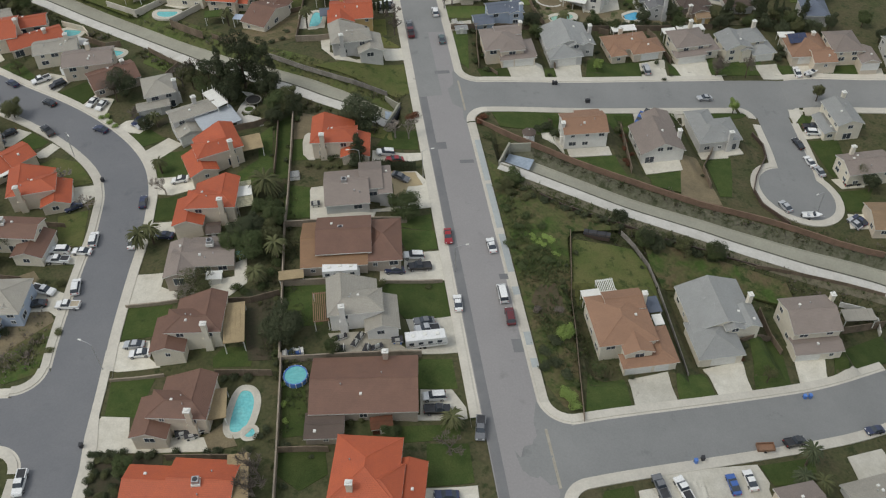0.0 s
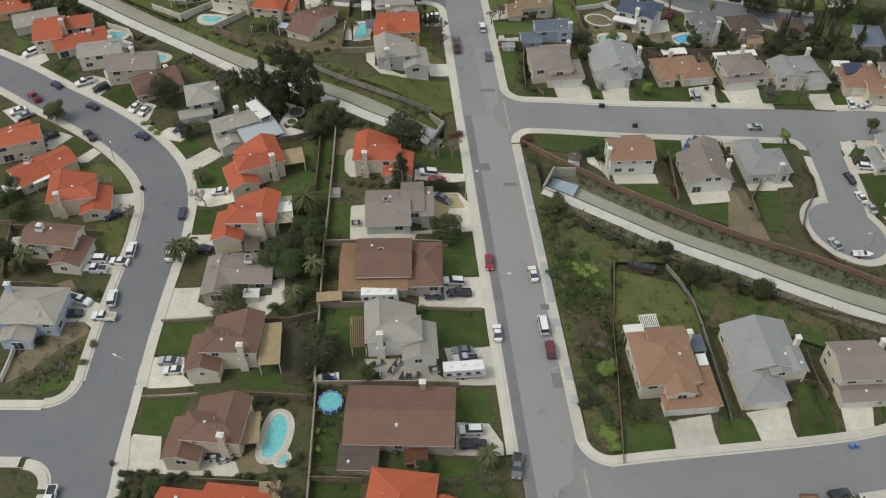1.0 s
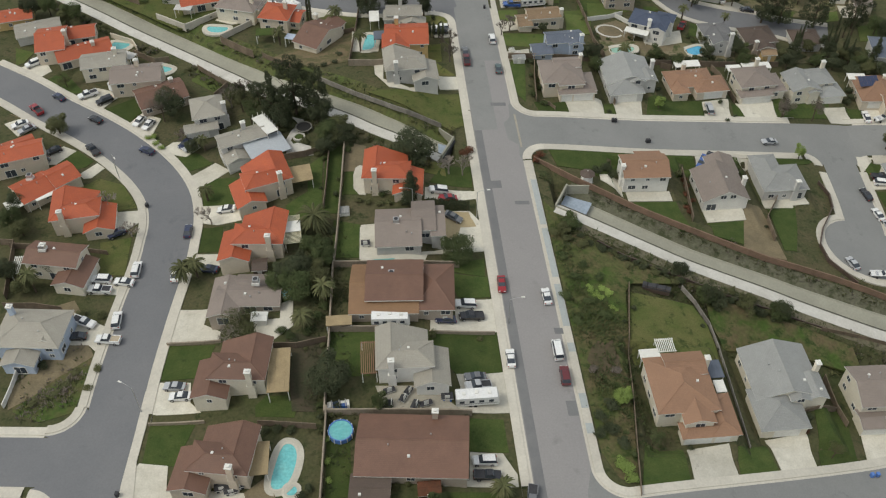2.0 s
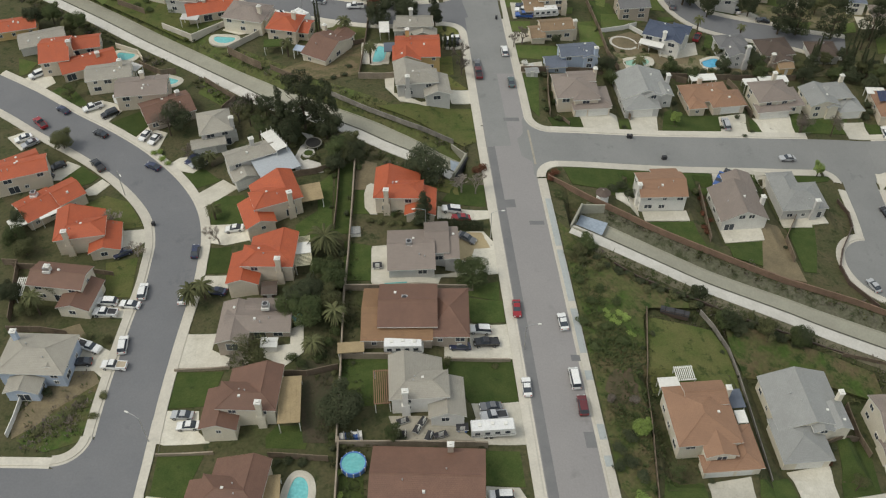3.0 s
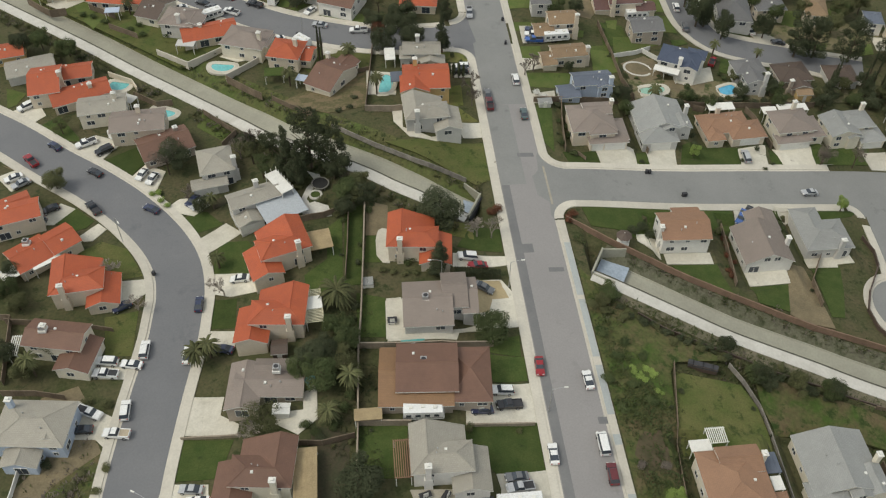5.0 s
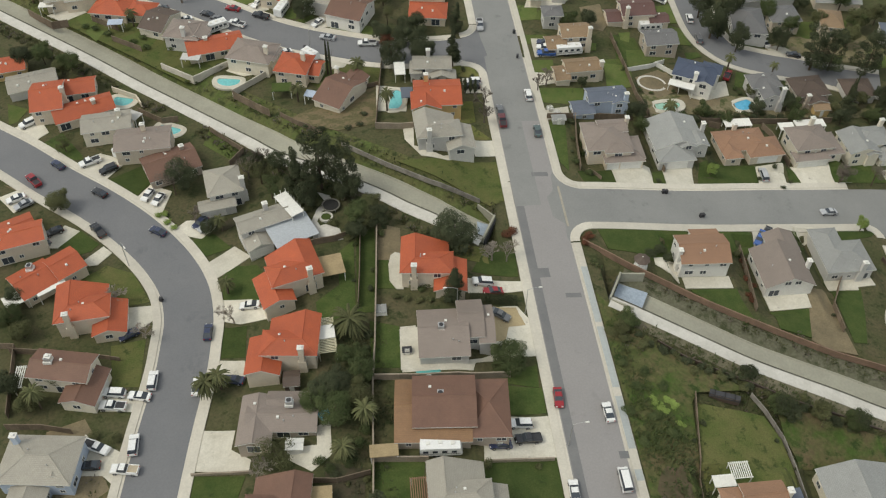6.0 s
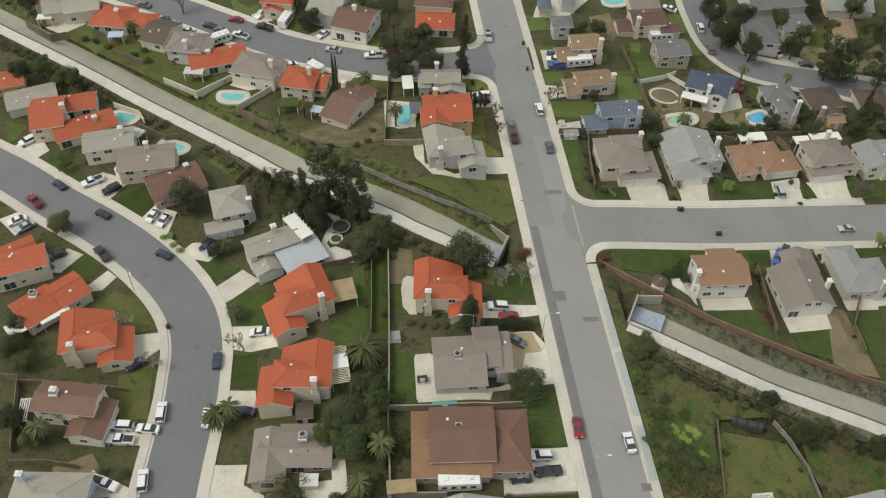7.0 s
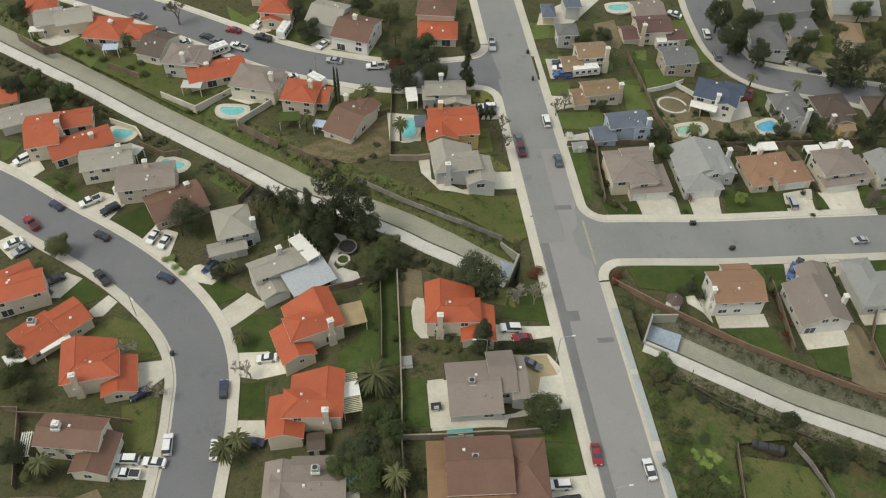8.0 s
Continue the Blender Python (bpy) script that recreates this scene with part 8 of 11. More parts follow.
slab("lawn", [(14.5, -92.7), (19.9, -91.7), (19.6, -96.0), (12.7, -95.8)], LAWN, "mown green lawn", dz=0.040)
slab("lawn", [(45.9, -87.5), (58.1, -85.4), (56.4, -91.5), (47.1, -91.6)], LAWN, "mown green lawn", dz=0.026)
slab("lawn", [(15.2, 15.2), (30.9, 16.3), (28.0, 3.5), (15.8, 10.5)], LAWN, "mown green lawn", dz=0.032)
slab("lawn", [(-97.8, 8.1), (-92.8, 11.7), (-85.9, 9.6), (-80.9, 1.4), (-86.7, 0.1), (-94.0, 3.6)], MIXEDLAWN, "patchy yellow-green grass", dz=0.038)
slab("lawn", [(-88.8, -9.8), (-82.2, -8.7), (-80.7, -20.2), (-87.2, -19.4)], MIXEDLAWN, "patchy yellow-green grass", dz=0.024)
slab("lawn", [(-99.0, -47.5), (-95.6, -43.6), (-84.2, -40.6), (-84.6, -50.0), (-86.0, -54.0), (-91.6, -55.6), (-97.0, -53.0)], WEEDS, "rough weedy corner yard", dz=0.030)
slab("bare_yard", [(-99.2, -48.0), (-96.2, -44.4), (-91.7, -37.6), (-85.5, -39.0), (-84.5, -41.1), (-88.0, -43.8), (-90.9, -46.1), (-94.1, -49.7), (-98.1, -52.3)], DIRT, "bare tan soil bed with low shrubs", dz=0.062)
slab("lawn", [(-18.2, 9.5), (-12.4, 8.7), (-12.0, 4.3), (-19.5, 5.0)], DRYLAWN, "patchy yellow-green grass", dz=0.036)
slab("lawn", [(-29.8, 35.6), (-5.4, 36.9), (-5.6, 23.7), (-9.7, 22.1), (-20.2, 29.3)], MIXEDLAWN, "patchy yellow-green grass", dz=0.022)
slab("lawn", [(-18.2, 81.6), (-5.0, 81.5), (-3.0, 71.0), (-10.3, 70.5)], DRYLAWN, "patchy yellow-green grass", dz=0.028)
slab("lawn", [(23.6, -31.0), (27.7, -31.8), (31.9, -32.4), (36.8, -33.4), (38.8, -38.1), (39.2, -44.0), (38.6, -48.6), (19.6, -48.3)], MIXEDLAWN, "patchy yellow-green grass", dz=0.035)
slab("lawn", [(-80.8, 96.7), (-81.6, 98.0), (-75.6, 93.7), (-77.6, 91.5)], FRESHLAWN, "fresh green back garden lawn", dz=0.026)
slab("lawn", [(-44.7, 109.6), (-35.1, 114.1), (-35.7, 104.7), (-43.5, 102.9)], FRESHLAWN, "fresh green back garden lawn", dz=0.033)
slab("lawn", [(70.6, 76.5), (78.0, 78.4), (78.9, 72.4), (69.4, 69.3)], FRESHLAWN, "fresh green back garden lawn", dz=0.039)
slab("lawn", [(14.8, 101.0), (24.3, 100.3), (22.6, 96.2), (13.0, 96.2)], FRESHLAWN, "fresh green back garden lawn", dz=0.025)
slab("lawn", [(20.2, 85.9), (28.9, 86.0), (28.1, 82.7), (20.7, 81.5)], FRESHLAWN, "fresh green back garden lawn", dz=0.031)
slab("lawn", [(28.9, 76.8), (36.5, 76.2), (34.6, 66.8), (27.3, 65.2)], FRESHLAWN, "fresh green back garden lawn", dz=0.037)
slab("lawn", [(35.2, 77.2), (48.7, 82.0), (45.0, 78.0), (36.3, 75.4)], FRESHLAWN, "fresh green back garden lawn", dz=0.023)
slab("lawn", [(10.0, 63.6), (18.3, 64.8), (15.3, 58.3), (8.3, 58.8)], FRESHLAWN, "fresh green back garden lawn", dz=0.029)
slab("lawn", [(-43.8, 96.5), (-33.3, 95.4), (-32.3, 88.6), (-45.5, 91.0)], FRESHLAWN, "fresh green back garden lawn", dz=0.035)
slab("lawn", [(-74.3, 119.6), (-66.3, 110.5), (-69.3, 108.2), (-74.0, 110.0)], FRESHLAWN, "fresh green back garden lawn", dz=0.042)
slab("lawn", [(-49.6, 102.2), (-46.7, 96.8), (-50.5, 97.2), (-54.2, 100.1)], FRESHLAWN, "fresh green back garden lawn", dz=0.027)
slab("lawn", [(-67.5, 90.4), (-61.6, 91.0), (-55.8, 87.3), (-61.6, 86.2)], FRESHLAWN, "fresh green back garden lawn", dz=0.034)
slab("lawn", [(-97.5, 111.1), (-88.9, 107.6), (-90.1, 103.9), (-98.0, 108.6)], FRESHLAWN, "fresh green back garden lawn", dz=0.040)
slab("lawn", [(137.4, 49.5), (144.8, 48.3), (141.3, 40.9), (135.6, 41.7)], FRESHLAWN, "fresh green back garden lawn", dz=0.026)
slab("lawn", [(56.0, 110.7), (60.5, 108.4), (59.1, 101.2), (55.0, 102.2)], FRESHLAWN, "fresh green back garden lawn", dz=0.032)
slab("lawn", [(-29.8, 82.8), (-18.4, 80.5), (-18.6, 78.6), (-29.4, 79.7)], FRESHLAWN, "fresh green back garden lawn", dz=0.038)
slab("lawn", [(-74.6, 54.6), (-66.6, 47.0), (-68.4, 42.7), (-75.6, 49.0)], FRESHLAWN, "fresh green back garden lawn", dz=0.024)
slab("lawn", [(-125.7, 69.1), (-120.0, 66.4), (-121.7, 61.7), (-123.9, 60.0)], FRESHLAWN, "fresh green back garden lawn", dz=0.030)
slab("bare_yard", [(-54.8, 55.9), (-32.5, 68.0), (-33.9, 50.2), (-43.2, 48.1), (-50.9, 51.6)], DRYYARD, "dry brown grass and bare soil of a back yard", dz=0.059)
slab("bare_yard", [(36.5, 54.6), (60.0, 57.0), (90.0, 59.5), (112.0, 61.5), (112.0, 66.0), (92.0, 66.0), (62.0, 66.0), (36.5, 64.0)], PALEYARD, "dry tan and green back yards", dz=0.005)
slab("lawn", [(49.5, 88.5), (57.6, 88.6), (57.2, 97.0), (52.0, 98.5), (49.0, 92.0)], FRESHLAWN, "fresh green front lawn beside the curving street", dz=0.03)
slab("lawn", [(33.0, 78.6), (41.0, 80.6), (41.0, 90.0), (34.8, 91.0)], LAWN, "mown back garden lawn", dz=0.02)
slab("bare_yard", [(80.0, 86.5), (112.0, 84.0), (124.0, 92.0), (112.0, 100.0), (84.0, 97.0)], PALEYARD, "dry tan and green front yards", dz=0.005)
slab("lawn", [(-128.0, 112.5), (-112.0, 99.0), (-95.0, 85.0), (-82.0, 74.0), (-72.0, 79.5), (-57.0, 79.5), (-46.0, 66.0), (-33.0, 68.5), (-31.5, 76.0), (-42.0, 79.0), (-58.0, 86.0), (-75.0, 96.0), (-92.0, 107.0), (-108.0, 117.5), (-120.0, 124.0)], MIXEDLAWN, "patchy green back gardens and verges", dz=0.012)
slab("bare_yard", [(59.6, 0.3), (64.0, 0.9), (64.6, -17.4), (58.6, -16.4), (55.0, -14.2)], DIRT, "bare brown yard soil", dz=0.045)
slab("bare_yard", [(45.7, 63.1), (60.7, 69.8), (57.7, 61.7), (49.8, 59.0)], DIRT, "bare brown yard soil", dz=0.051)
slab("bare_yard", [(40.3, 72.9), (46.3, 74.6), (47.7, 66.6), (40.3, 62.7)], DIRT, "bare brown yard soil", dz=0.058)
slab("bare_yard", [(-119.9, 38.8), (-114.4, 41.6), (-110.4, 39.5), (-115.9, 36.7)], DIRT, "bare brown yard soil", dz=0.064)
slab("bare_yard", [(-33.2, 15.1), (-30.4, 13.9), (-30.7, 6.6), (-33.5, 5.9)], DIRT, "bare brown yard soil", dz=0.049)
slab("bare_yard", [(-97.6, -28.4), (-91.1, -26.2), (-84.8, -36.7), (-89.0, -44.9), (-94.2, -45.6)], DIRT, "bare brown yard soil", dz=0.056)
slab("planting_bed", [(-73.2, -73.6), (-60.2, -76.0), (-60.3, -79.9), (-65.6, -81.0), (-68.0, -84.8), (-73.7, -84.0)], MULCH, "dark planting bed with shrubs", dz=0.067)
slab("planting_bed", [(-47.3, -40.7), (-40.0, -43.2), (-41.2, -59.2), (-45.5, -58.8)], MULCH, "dark planting bed with shrubs", dz=0.053)
slab("planting_bed", [(-69.6, 21.9), (-66.1, 24.5), (-66.1, 21.3), (-69.0, 19.5)], MULCH, "dark planting bed with shrubs", dz=0.059)

slab("weed_slope", [(9.2, -4.0), (13.0, -9.4), (17.0, -14.5), (19.6, -18.0), (24.0, -21.6), (30.0, -24.4), (35.4, -27.6), (24.4, -28.6), (22.6, -31.0), (20.4, -43.3), (18.4, -54.2), (16.4, -65.6), (14.8, -76.0), (11.6, -75.2), (9.3, -70.0), (9.2, -40.0)], WEEDS, "rough green weedy slope beside the street", dz=0.03, cell=1.8)
slab("weed_slope", [(40.5, -30.2), (52.0, -33.6), (62.0, -36.6), (72.0, -40.2), (72.0, -47.6), (58.0, -44.0), (41.0, -43.6), (39.8, -38.0)], WEEDS, "rough green weedy slope behind the houses", dz=0.03, cell=1.8)

# ---- walls and fences ----
fence([(-35.4, 13.8), (-36.2, -0.8), (-37.2, -16.8), (-38.0, -25.5), (-38.7, -43.9), (-39.6, -60.2)], "long tan block wall behind the gardens", BLOCK, 1.7, 0.20, 4.0, "garden_wall")
fence([(-39.2, -59.2), (-39.7, -68.6), (-40.3, -80.3), (-40.9, -89.8)], "long tan block wall behind the gardens", BLOCK, 1.7, 0.20, 4.0, "garden_wall")
fence([(-39.0, 11.8), (-39.5, 1.2), (-40.1, -7.1)], "weathered brown wooden garden fence", WOOD, 1.7, 0.08, 2.4, "fence")
fence([(-38.7, -41.7), (-29.1, -42.5)], "tan block garden wall", BLOCK, 1.7, 0.20, 4.0, "garden_wall")
fence([(-39.5, -59.9), (-30.6, -60.6), (-21.0, -61.3), (-13.0, -61.3)], "brown block garden wall", BLOCK, 1.7, 0.20, 4.0, "garden_wall")
fence([(-37.6, -24.6), (-28.8, -25.3), (-18.8, -25.5), (-11.9, -24.5)], "tan block garden wall", BLOCK, 1.7, 0.20, 4.0, "garden_wall")
fence([(-19.3, -43.3), (-11.8, -42.5), (-6.5, -42.4)], "low tan block wall", BLOCK, 0.8, 0.20, 4.0, "garden_wall")
fence([(-50.1, -44.5), (-45.0, -45.2), (-39.2, -44.1)], "weathered brown wooden garden fence", WOOD, 1.7, 0.08, 2.4, "fence")
fence([(-40.1, -79.4), (-35.3, -79.9), (-31.4, -80.5)], "weathered brown wooden garden fence", WOOD, 1.7, 0.08, 2.4, "fence")
fence([(-51.4, -61.0), (-46.2, -61.9), (-41.0, -62.7)], "weathered brown wooden garden fence", WOOD, 1.7, 0.08, 2.4, "fence")
fence([(-49.5, 10.8), (-44.5, 11.4), (-38.8, 13.7)], "weathered brown wooden garden fence", WOOD, 1.7, 0.08, 2.4, "fence")
fence([(-71.5, -58.0), (-66.7, -58.3), (-61.4, -58.7)], "low brown front garden wall", BLOCK, 0.7, 0.20, 4.0, "garden_wall")
fence([(-70.5, -39.7), (-66.3, -39.9), (-59.9, -40.7)], "low brown front garden wall", BLOCK, 0.7, 0.20, 4.0, "garden_wall")
fence([(-46.8, -79.9), (-53.6, -78.5), (-59.7, -77.2)], "weathered brown wooden garden fence", WOOD, 1.7, 0.08, 2.4, "fence")
fence([(9.4, 10.1), (18.2, 3.4), (26.3, -1.7), (34.2, -6.4), (41.5, -9.9), (51.8, -14.6), (59.3, -17.8)], "long reddish-brown block wall above the flood channel", REDBLOCK, 1.1, 0.20, 4.0, "garden_wall")
fence([(59.3, -17.8), (66.0, -19.7), (74.3, -22.2), (80.8, -24.6)], "reddish-brown block wall above the flood channel", REDBLOCK, 1.1, 0.20, 4.0, "garden_wall")
fence([(80.8, -24.6), (89.8, -28.0), (101.7, -31.2)], "reddish-brown block wall above the flood channel", REDBLOCK, 1.1, 0.20, 4.0, "garden_wall")
fence([(83.8, 11.4), (85.1, 7.2), (84.2, 2.6), (78.1, -5.8), (75.1, -11.5), (75.2, -16.7), (79.9, -23.2)], "dark retaining wall beside the close", DARKBROWN, 1.0, 0.20, 4.0, "garden_wall")
fence([(23.7, -29.1), (20.5, -43.3), (18.6, -54.2), (16.6, -65.6), (14.5, -78.5)], "thin weathered fence along a lot line", WOOD, 0.9, 0.05, 3.0, "fence")
fence([(35.7, -28.8), (37.6, -32.5), (39.3, -38.1), (39.6, -44.0), (39.4, -52.0), (38.9, -62.5), (38.6, -67.6)], "thin pale boundary fence", GREYWOOD, 0.8, 0.06, 2.4, "fence")
fence([(61.6, -49.1), (61.3, -56.1), (62.0, -60.6)], "weathered brown wooden garden fence", WOOD, 1.7, 0.08, 2.4, "fence")
fence([(51.6, -59.4), (55.9, -58.4), (61.1, -56.9)], "weathered brown wooden garden fence", WOOD, 1.2, 0.08, 2.4, "fence")
fence([(46.9, 11.6), (45.4, 0.8), (44.4, -7.3)], "weathered brown wooden garden fence", WOOD, 1.7, 0.08, 2.4, "fence")
fence([(72.1, 7.7), (64.1, -4.2), (63.6, -11.4)], "weathered brown wooden garden fence", WOOD, 1.7, 0.08, 2.4, "fence")
fence([(33.6, 89.6), (34.3, 75.0), (34.5, 62.5), (36.0, 55.1)], "weathered brown wooden garden fence", WOOD, 1.7, 0.08, 2.4, "fence")
fence([(16.0, 53.2), (14.4, 42.4), (13.5, 33.2)], "weathered brown wooden garden fence", WOOD, 1.7, 0.08, 2.4, "fence")
fence([(33.9, 50.5), (34.0, 41.2), (34.6, 34.0)], "weathered brown wooden garden fence", WOOD, 1.7, 0.08, 2.4, "fence")
fence([(51.5, 52.3), (54.3, 51.6)], "weathered brown wooden garden fence", WOOD, 1.7, 0.08, 2.4, "fence")
fence([(66.4, 53.1), (68.5, 44.9), (69.4, 39.4)], "weathered brown wooden garden fence", WOOD, 1.7, 0.08, 2.4, "fence")
fence([(8.8, 52.3), (22.3, 52.7), (33.9, 52.9), (52.0, 53.5), (71.1, 55.1), (88.1, 57.2)], "weathered brown wooden garden fence", WOOD, 1.7, 0.08, 2.4, "fence")
fence([(17.9, 30.4), (15.5, 33.9)], "weathered brown wooden garden fence", WOOD, 1.0, 0.08, 2.4, "fence")
fence([(34.8, 73.7), (41.7, 76.1), (46.6, 78.9)], "white vinyl garden fence", TRIM, 1.3, 0.08, 2.4, "fence")
fence([(43.7, 77.5), (49.1, 72.0), (46.8, 65.0)], "white vinyl garden fence", TRIM, 1.3, 0.08, 2.4, "fence")
fence([(-88.6, 80.5), (-79.9, 74.1), (-74.6, 77.9), (-69.8, 81.4)], "grey block garden wall", CONCRETE, 1.7, 0.20, 4.0, "garden_wall")
fence([(-69.5, 67.8), (-63.4, 72.9), (-56.5, 79.5)], "grey block garden wall", CONCRETE, 1.7, 0.20, 4.0, "garden_wall")
fence([(-69.4, 67.2), (-59.9, 58.4)], "weathered brown wooden garden fence", WOOD, 1.7, 0.08, 2.4, "fence")
fence([(-57.3, 57.7), (-52.7, 52.7), (-47.0, 47.5)], "pale picket fence above the channel", WOOD, 0.9, 0.06, 2.0, "fence")
fence([(-42.3, 42.5), (-32.4, 34.6), (-22.9, 28.0), (-11.8, 23.2)], "long low weathered grey fence beside the channel", GREYWOOD, 0.8, 0.08, 3.0, "fence")
fence([(-31.2, 78.4), (-32.4, 65.7), (-34.0, 48.1)], "weathered brown wooden garden fence", WOOD, 1.7, 0.08, 2.4, "fence")
fence([(-34.0, 48.1), (-27.6, 47.3), (-24.3, 47.6)], "tan block garden wall", BLOCK, 1.7, 0.20, 4.0, "garden_wall")
fence([(-39.5, 66.0), (-32.5, 68.3)], "weathered brown wooden garden fence", WOOD, 1.2, 0.08, 2.4, "fence")
fence([(-128.5, 109.4), (-120.8, 102.3), (-116.6, 103.1)], "weathered brown wooden garden fence", WOOD, 1.7, 0.08, 2.4, "fence")
fence([(-110.3, 104.4), (-102.4, 99.1)], "weathered brown wooden garden fence", WOOD, 1.7, 0.08, 2.4, "fence")
fence([(-103.3, 94.3), (-94.9, 88.7)], "weathered brown wooden garden fence", WOOD, 1.7, 0.08, 2.4, "fence")
fence([(-92.3, 62.5), (-86.1, 57.9), (-82.3, 58.4)], "weathered brown wooden garden fence", WOOD, 1.7, 0.08, 2.4, "fence")
fence([(-74.2, 53.7), (-65.7, 45.0), (-68.7, 40.7)], "weathered brown wooden garden fence", WOOD, 1.7, 0.08, 2.4, "fence")
fence([(-100.0, 71.8), (-93.6, 68.0), (-91.9, 64.7)], "tan pool wall", BEIGE, 1.5, 0.20, 4.0, "garden_wall")
fence([(-110.2, -8.4), (-107.1, -8.8), (-105.1, -24.8)], "weathered brown wooden garden fence", WOOD, 1.7, 0.08, 2.4, "fence")
fence([(-107.9, -9.7), (-98.7, -11.2), (-94.6, -12.0)], "weathered brown wooden garden fence", WOOD, 1.7, 0.08, 2.4, "fence")
fence([(-92.8, -11.9), (-86.4, -13.6)], "weathered brown wooden garden fence", WOOD, 1.2, 0.08, 2.4, "fence")
fence([(-104.8, -27.1), (-98.3, -27.7), (-92.7, -29.2)], "weathered brown wooden garden fence", WOOD, 1.7, 0.08, 2.4, "fence")
fence([(-98.1, -43.0), (-98.4, -48.2), (-98.9, -52.0)], "white-painted front garden fence", TRIM, 1.3, 0.08, 2.4, "fence")
fence([(65.8, -36.7), (74.0, -37.7), (87.6, -40.1), (96.8, -42.2)], "wire fence along the channel path", WOOD, 1.0, 0.04, 3.0, "fence")
fence([(19.5, -16.7), (24.2, -20.4), (30.1, -23.2), (36.5, -25.9), (44.8, -29.6), (54.3, -32.5), (60.6, -34.6), (68.0, -36.6)], "low dark retaining wall on the channel bank", DARKBROWN, 0.4, 0.16, 4.0, "garden_wall")
fence([(80.6, -53.0), (86.2, -51.8), (92.6, -50.3)], "weathered brown wooden garden fence", WOOD, 1.7, 0.08, 2.4, "fence")
fence([(83.5, -45.4), (89.1, -46.5), (91.4, -49.3), (90.1, -53.3)], "white deck railing beside a house", TRIM, 1.0, 0.06, 1.6, "fence")
slab("lawn", [(-43.9, 8.0), (-40.5, 11.4), (-40.6, -10.2), (-48.1, -9.5), (-48.5, -4.9), (-43.8, -0.9)], LAWN, "mown green lawn", dz=0.037)
slab("lawn", [(-39.9, 12.3), (-35.9, 14.9), (-36.7, -8.5), (-40.4, -8.5)], LAWN, "mown green lawn", dz=0.023)
slab("lawn", [(-35.7, 1.2), (-31.7, 3.3), (-32.5, -2.6), (-33.6, 0.1)], LAWN, "mown green lawn", dz=0.029)
slab("bare_yard", [(-35.2, 14.0), (-30.5, 13.6), (-30.8, 4.8), (-35.6, 5.2)], DIRT, "bare brown yard soil", dz=0.064)
slab("lawn", [(-103.9, 18.1), (-100.1, 22.6), (-95.3, 18.1), (-96.7, 16.2), (-98.8, 15.4)], LAWN, "mown green lawn", dz=0.042)
slab("patio", [(-48.5, -33.7), (-46.0, -32.6), (-45.8, -39.6), (-49.3, -42.5), (-53.5, -39.5), (-52.5, -37.3), (-48.4, -37.4)], DRIVE, "tan stained concrete side yard", dz=0.105, category="patio")
slab("patio", [(-32.1, -12.8), (-29.1, -12.7), (-29.2, -20.4), (-21.1, -21.7), (-17.0, -20.8), (-13.3, -19.1), (-13.8, -21.0), (-18.3, -21.9), (-19.0, -23.8), (-32.4, -23.5)], DRIVE, "pale concrete patio around a house", dz=0.112, category="patio")
hedge([(-17.5, -6.9), (-14.1, -6.3), (-11.0, -6.0), (-7.8, -6.3)], "dense dark clipped hedge beside a drive", 1.8, 1.6)
covered_load(-37.1, -58.3, 4)
slab("lawn", [(67.4, 77.2), (71.7, 77.3), (68.3, 69.3), (64.8, 70.7)], LAWN, "mown green lawn", dz=0.040)
slab("lawn", [(81.2, 77.6), (84.6, 78.4), (84.2, 71.8), (79.8, 69.8)], LAWN, "mown green lawn", dz=0.026)
slab("lawn", [(71.7, 94.9), (75.8, 96.3), (80.9, 90.3), (72.9, 88.5)], LAWN, "mown green lawn", dz=0.032)
slab("lawn", [(54.3, 84.6), (58.5, 85.5), (59.3, 83.5), (54.3, 81.3)], LAWN, "mown green lawn", dz=0.038)
slab("patio", [(50.2, 67.4), (62.8, 72.6), (61.7, 66.1), (53.6, 62.8), (49.7, 64.0)], DRIVE, "pale beige paved back yard", dz=0.102, category="patio")
slab("patio", [(81.0, 90.8), (86.7, 92.4), (90.0, 88.5), (83.0, 87.2)], DRIVE, "pale concrete front drive", dz=0.108, category="patio")
slab("lawn", [(6.3, 103.2), (14.8, 103.5), (13.9, 96.4), (6.8, 95.6)], FRESHLAWN, "fresh green mown lawn", dz=0.036)
slab("lawn", [(7.0, 88.6), (15.2, 88.9), (14.7, 84.8), (7.4, 84.3)], FRESHLAWN, "fresh green mown lawn", dz=0.022)
slab("lawn", [(7.8, 76.8), (14.8, 77.2), (14.0, 71.2), (7.4, 70.9)], FRESHLAWN, "fresh green mown lawn", dz=0.028)
slab("lawn", [(28.7, 78.4), (34.7, 79.5), (33.6, 68.3), (28.4, 68.7)], FRESHLAWN, "fresh green mown lawn", dz=0.035)
slab("lawn", [(36.7, 92.1), (40.3, 92.8), (38.8, 87.8), (36.4, 88.5)], FRESHLAWN, "fresh green mown lawn", dz=0.041)
slab("lawn", [(36.9, 83.8), (43.6, 84.7), (50.7, 82.1), (38.5, 75.8), (35.5, 76.5)], FRESHLAWN, "fresh green mown lawn", dz=0.026)
slab("lawn", [(51.8, 107.8), (58.2, 109.6), (58.1, 104.3), (51.7, 103.1)], FRESHLAWN, "fresh green mown lawn", dz=0.033)
slab("lawn", [(54.1, 102.4), (58.8, 103.4), (58.5, 99.7), (54.0, 99.2)], FRESHLAWN, "fresh green mown lawn", dz=0.039)
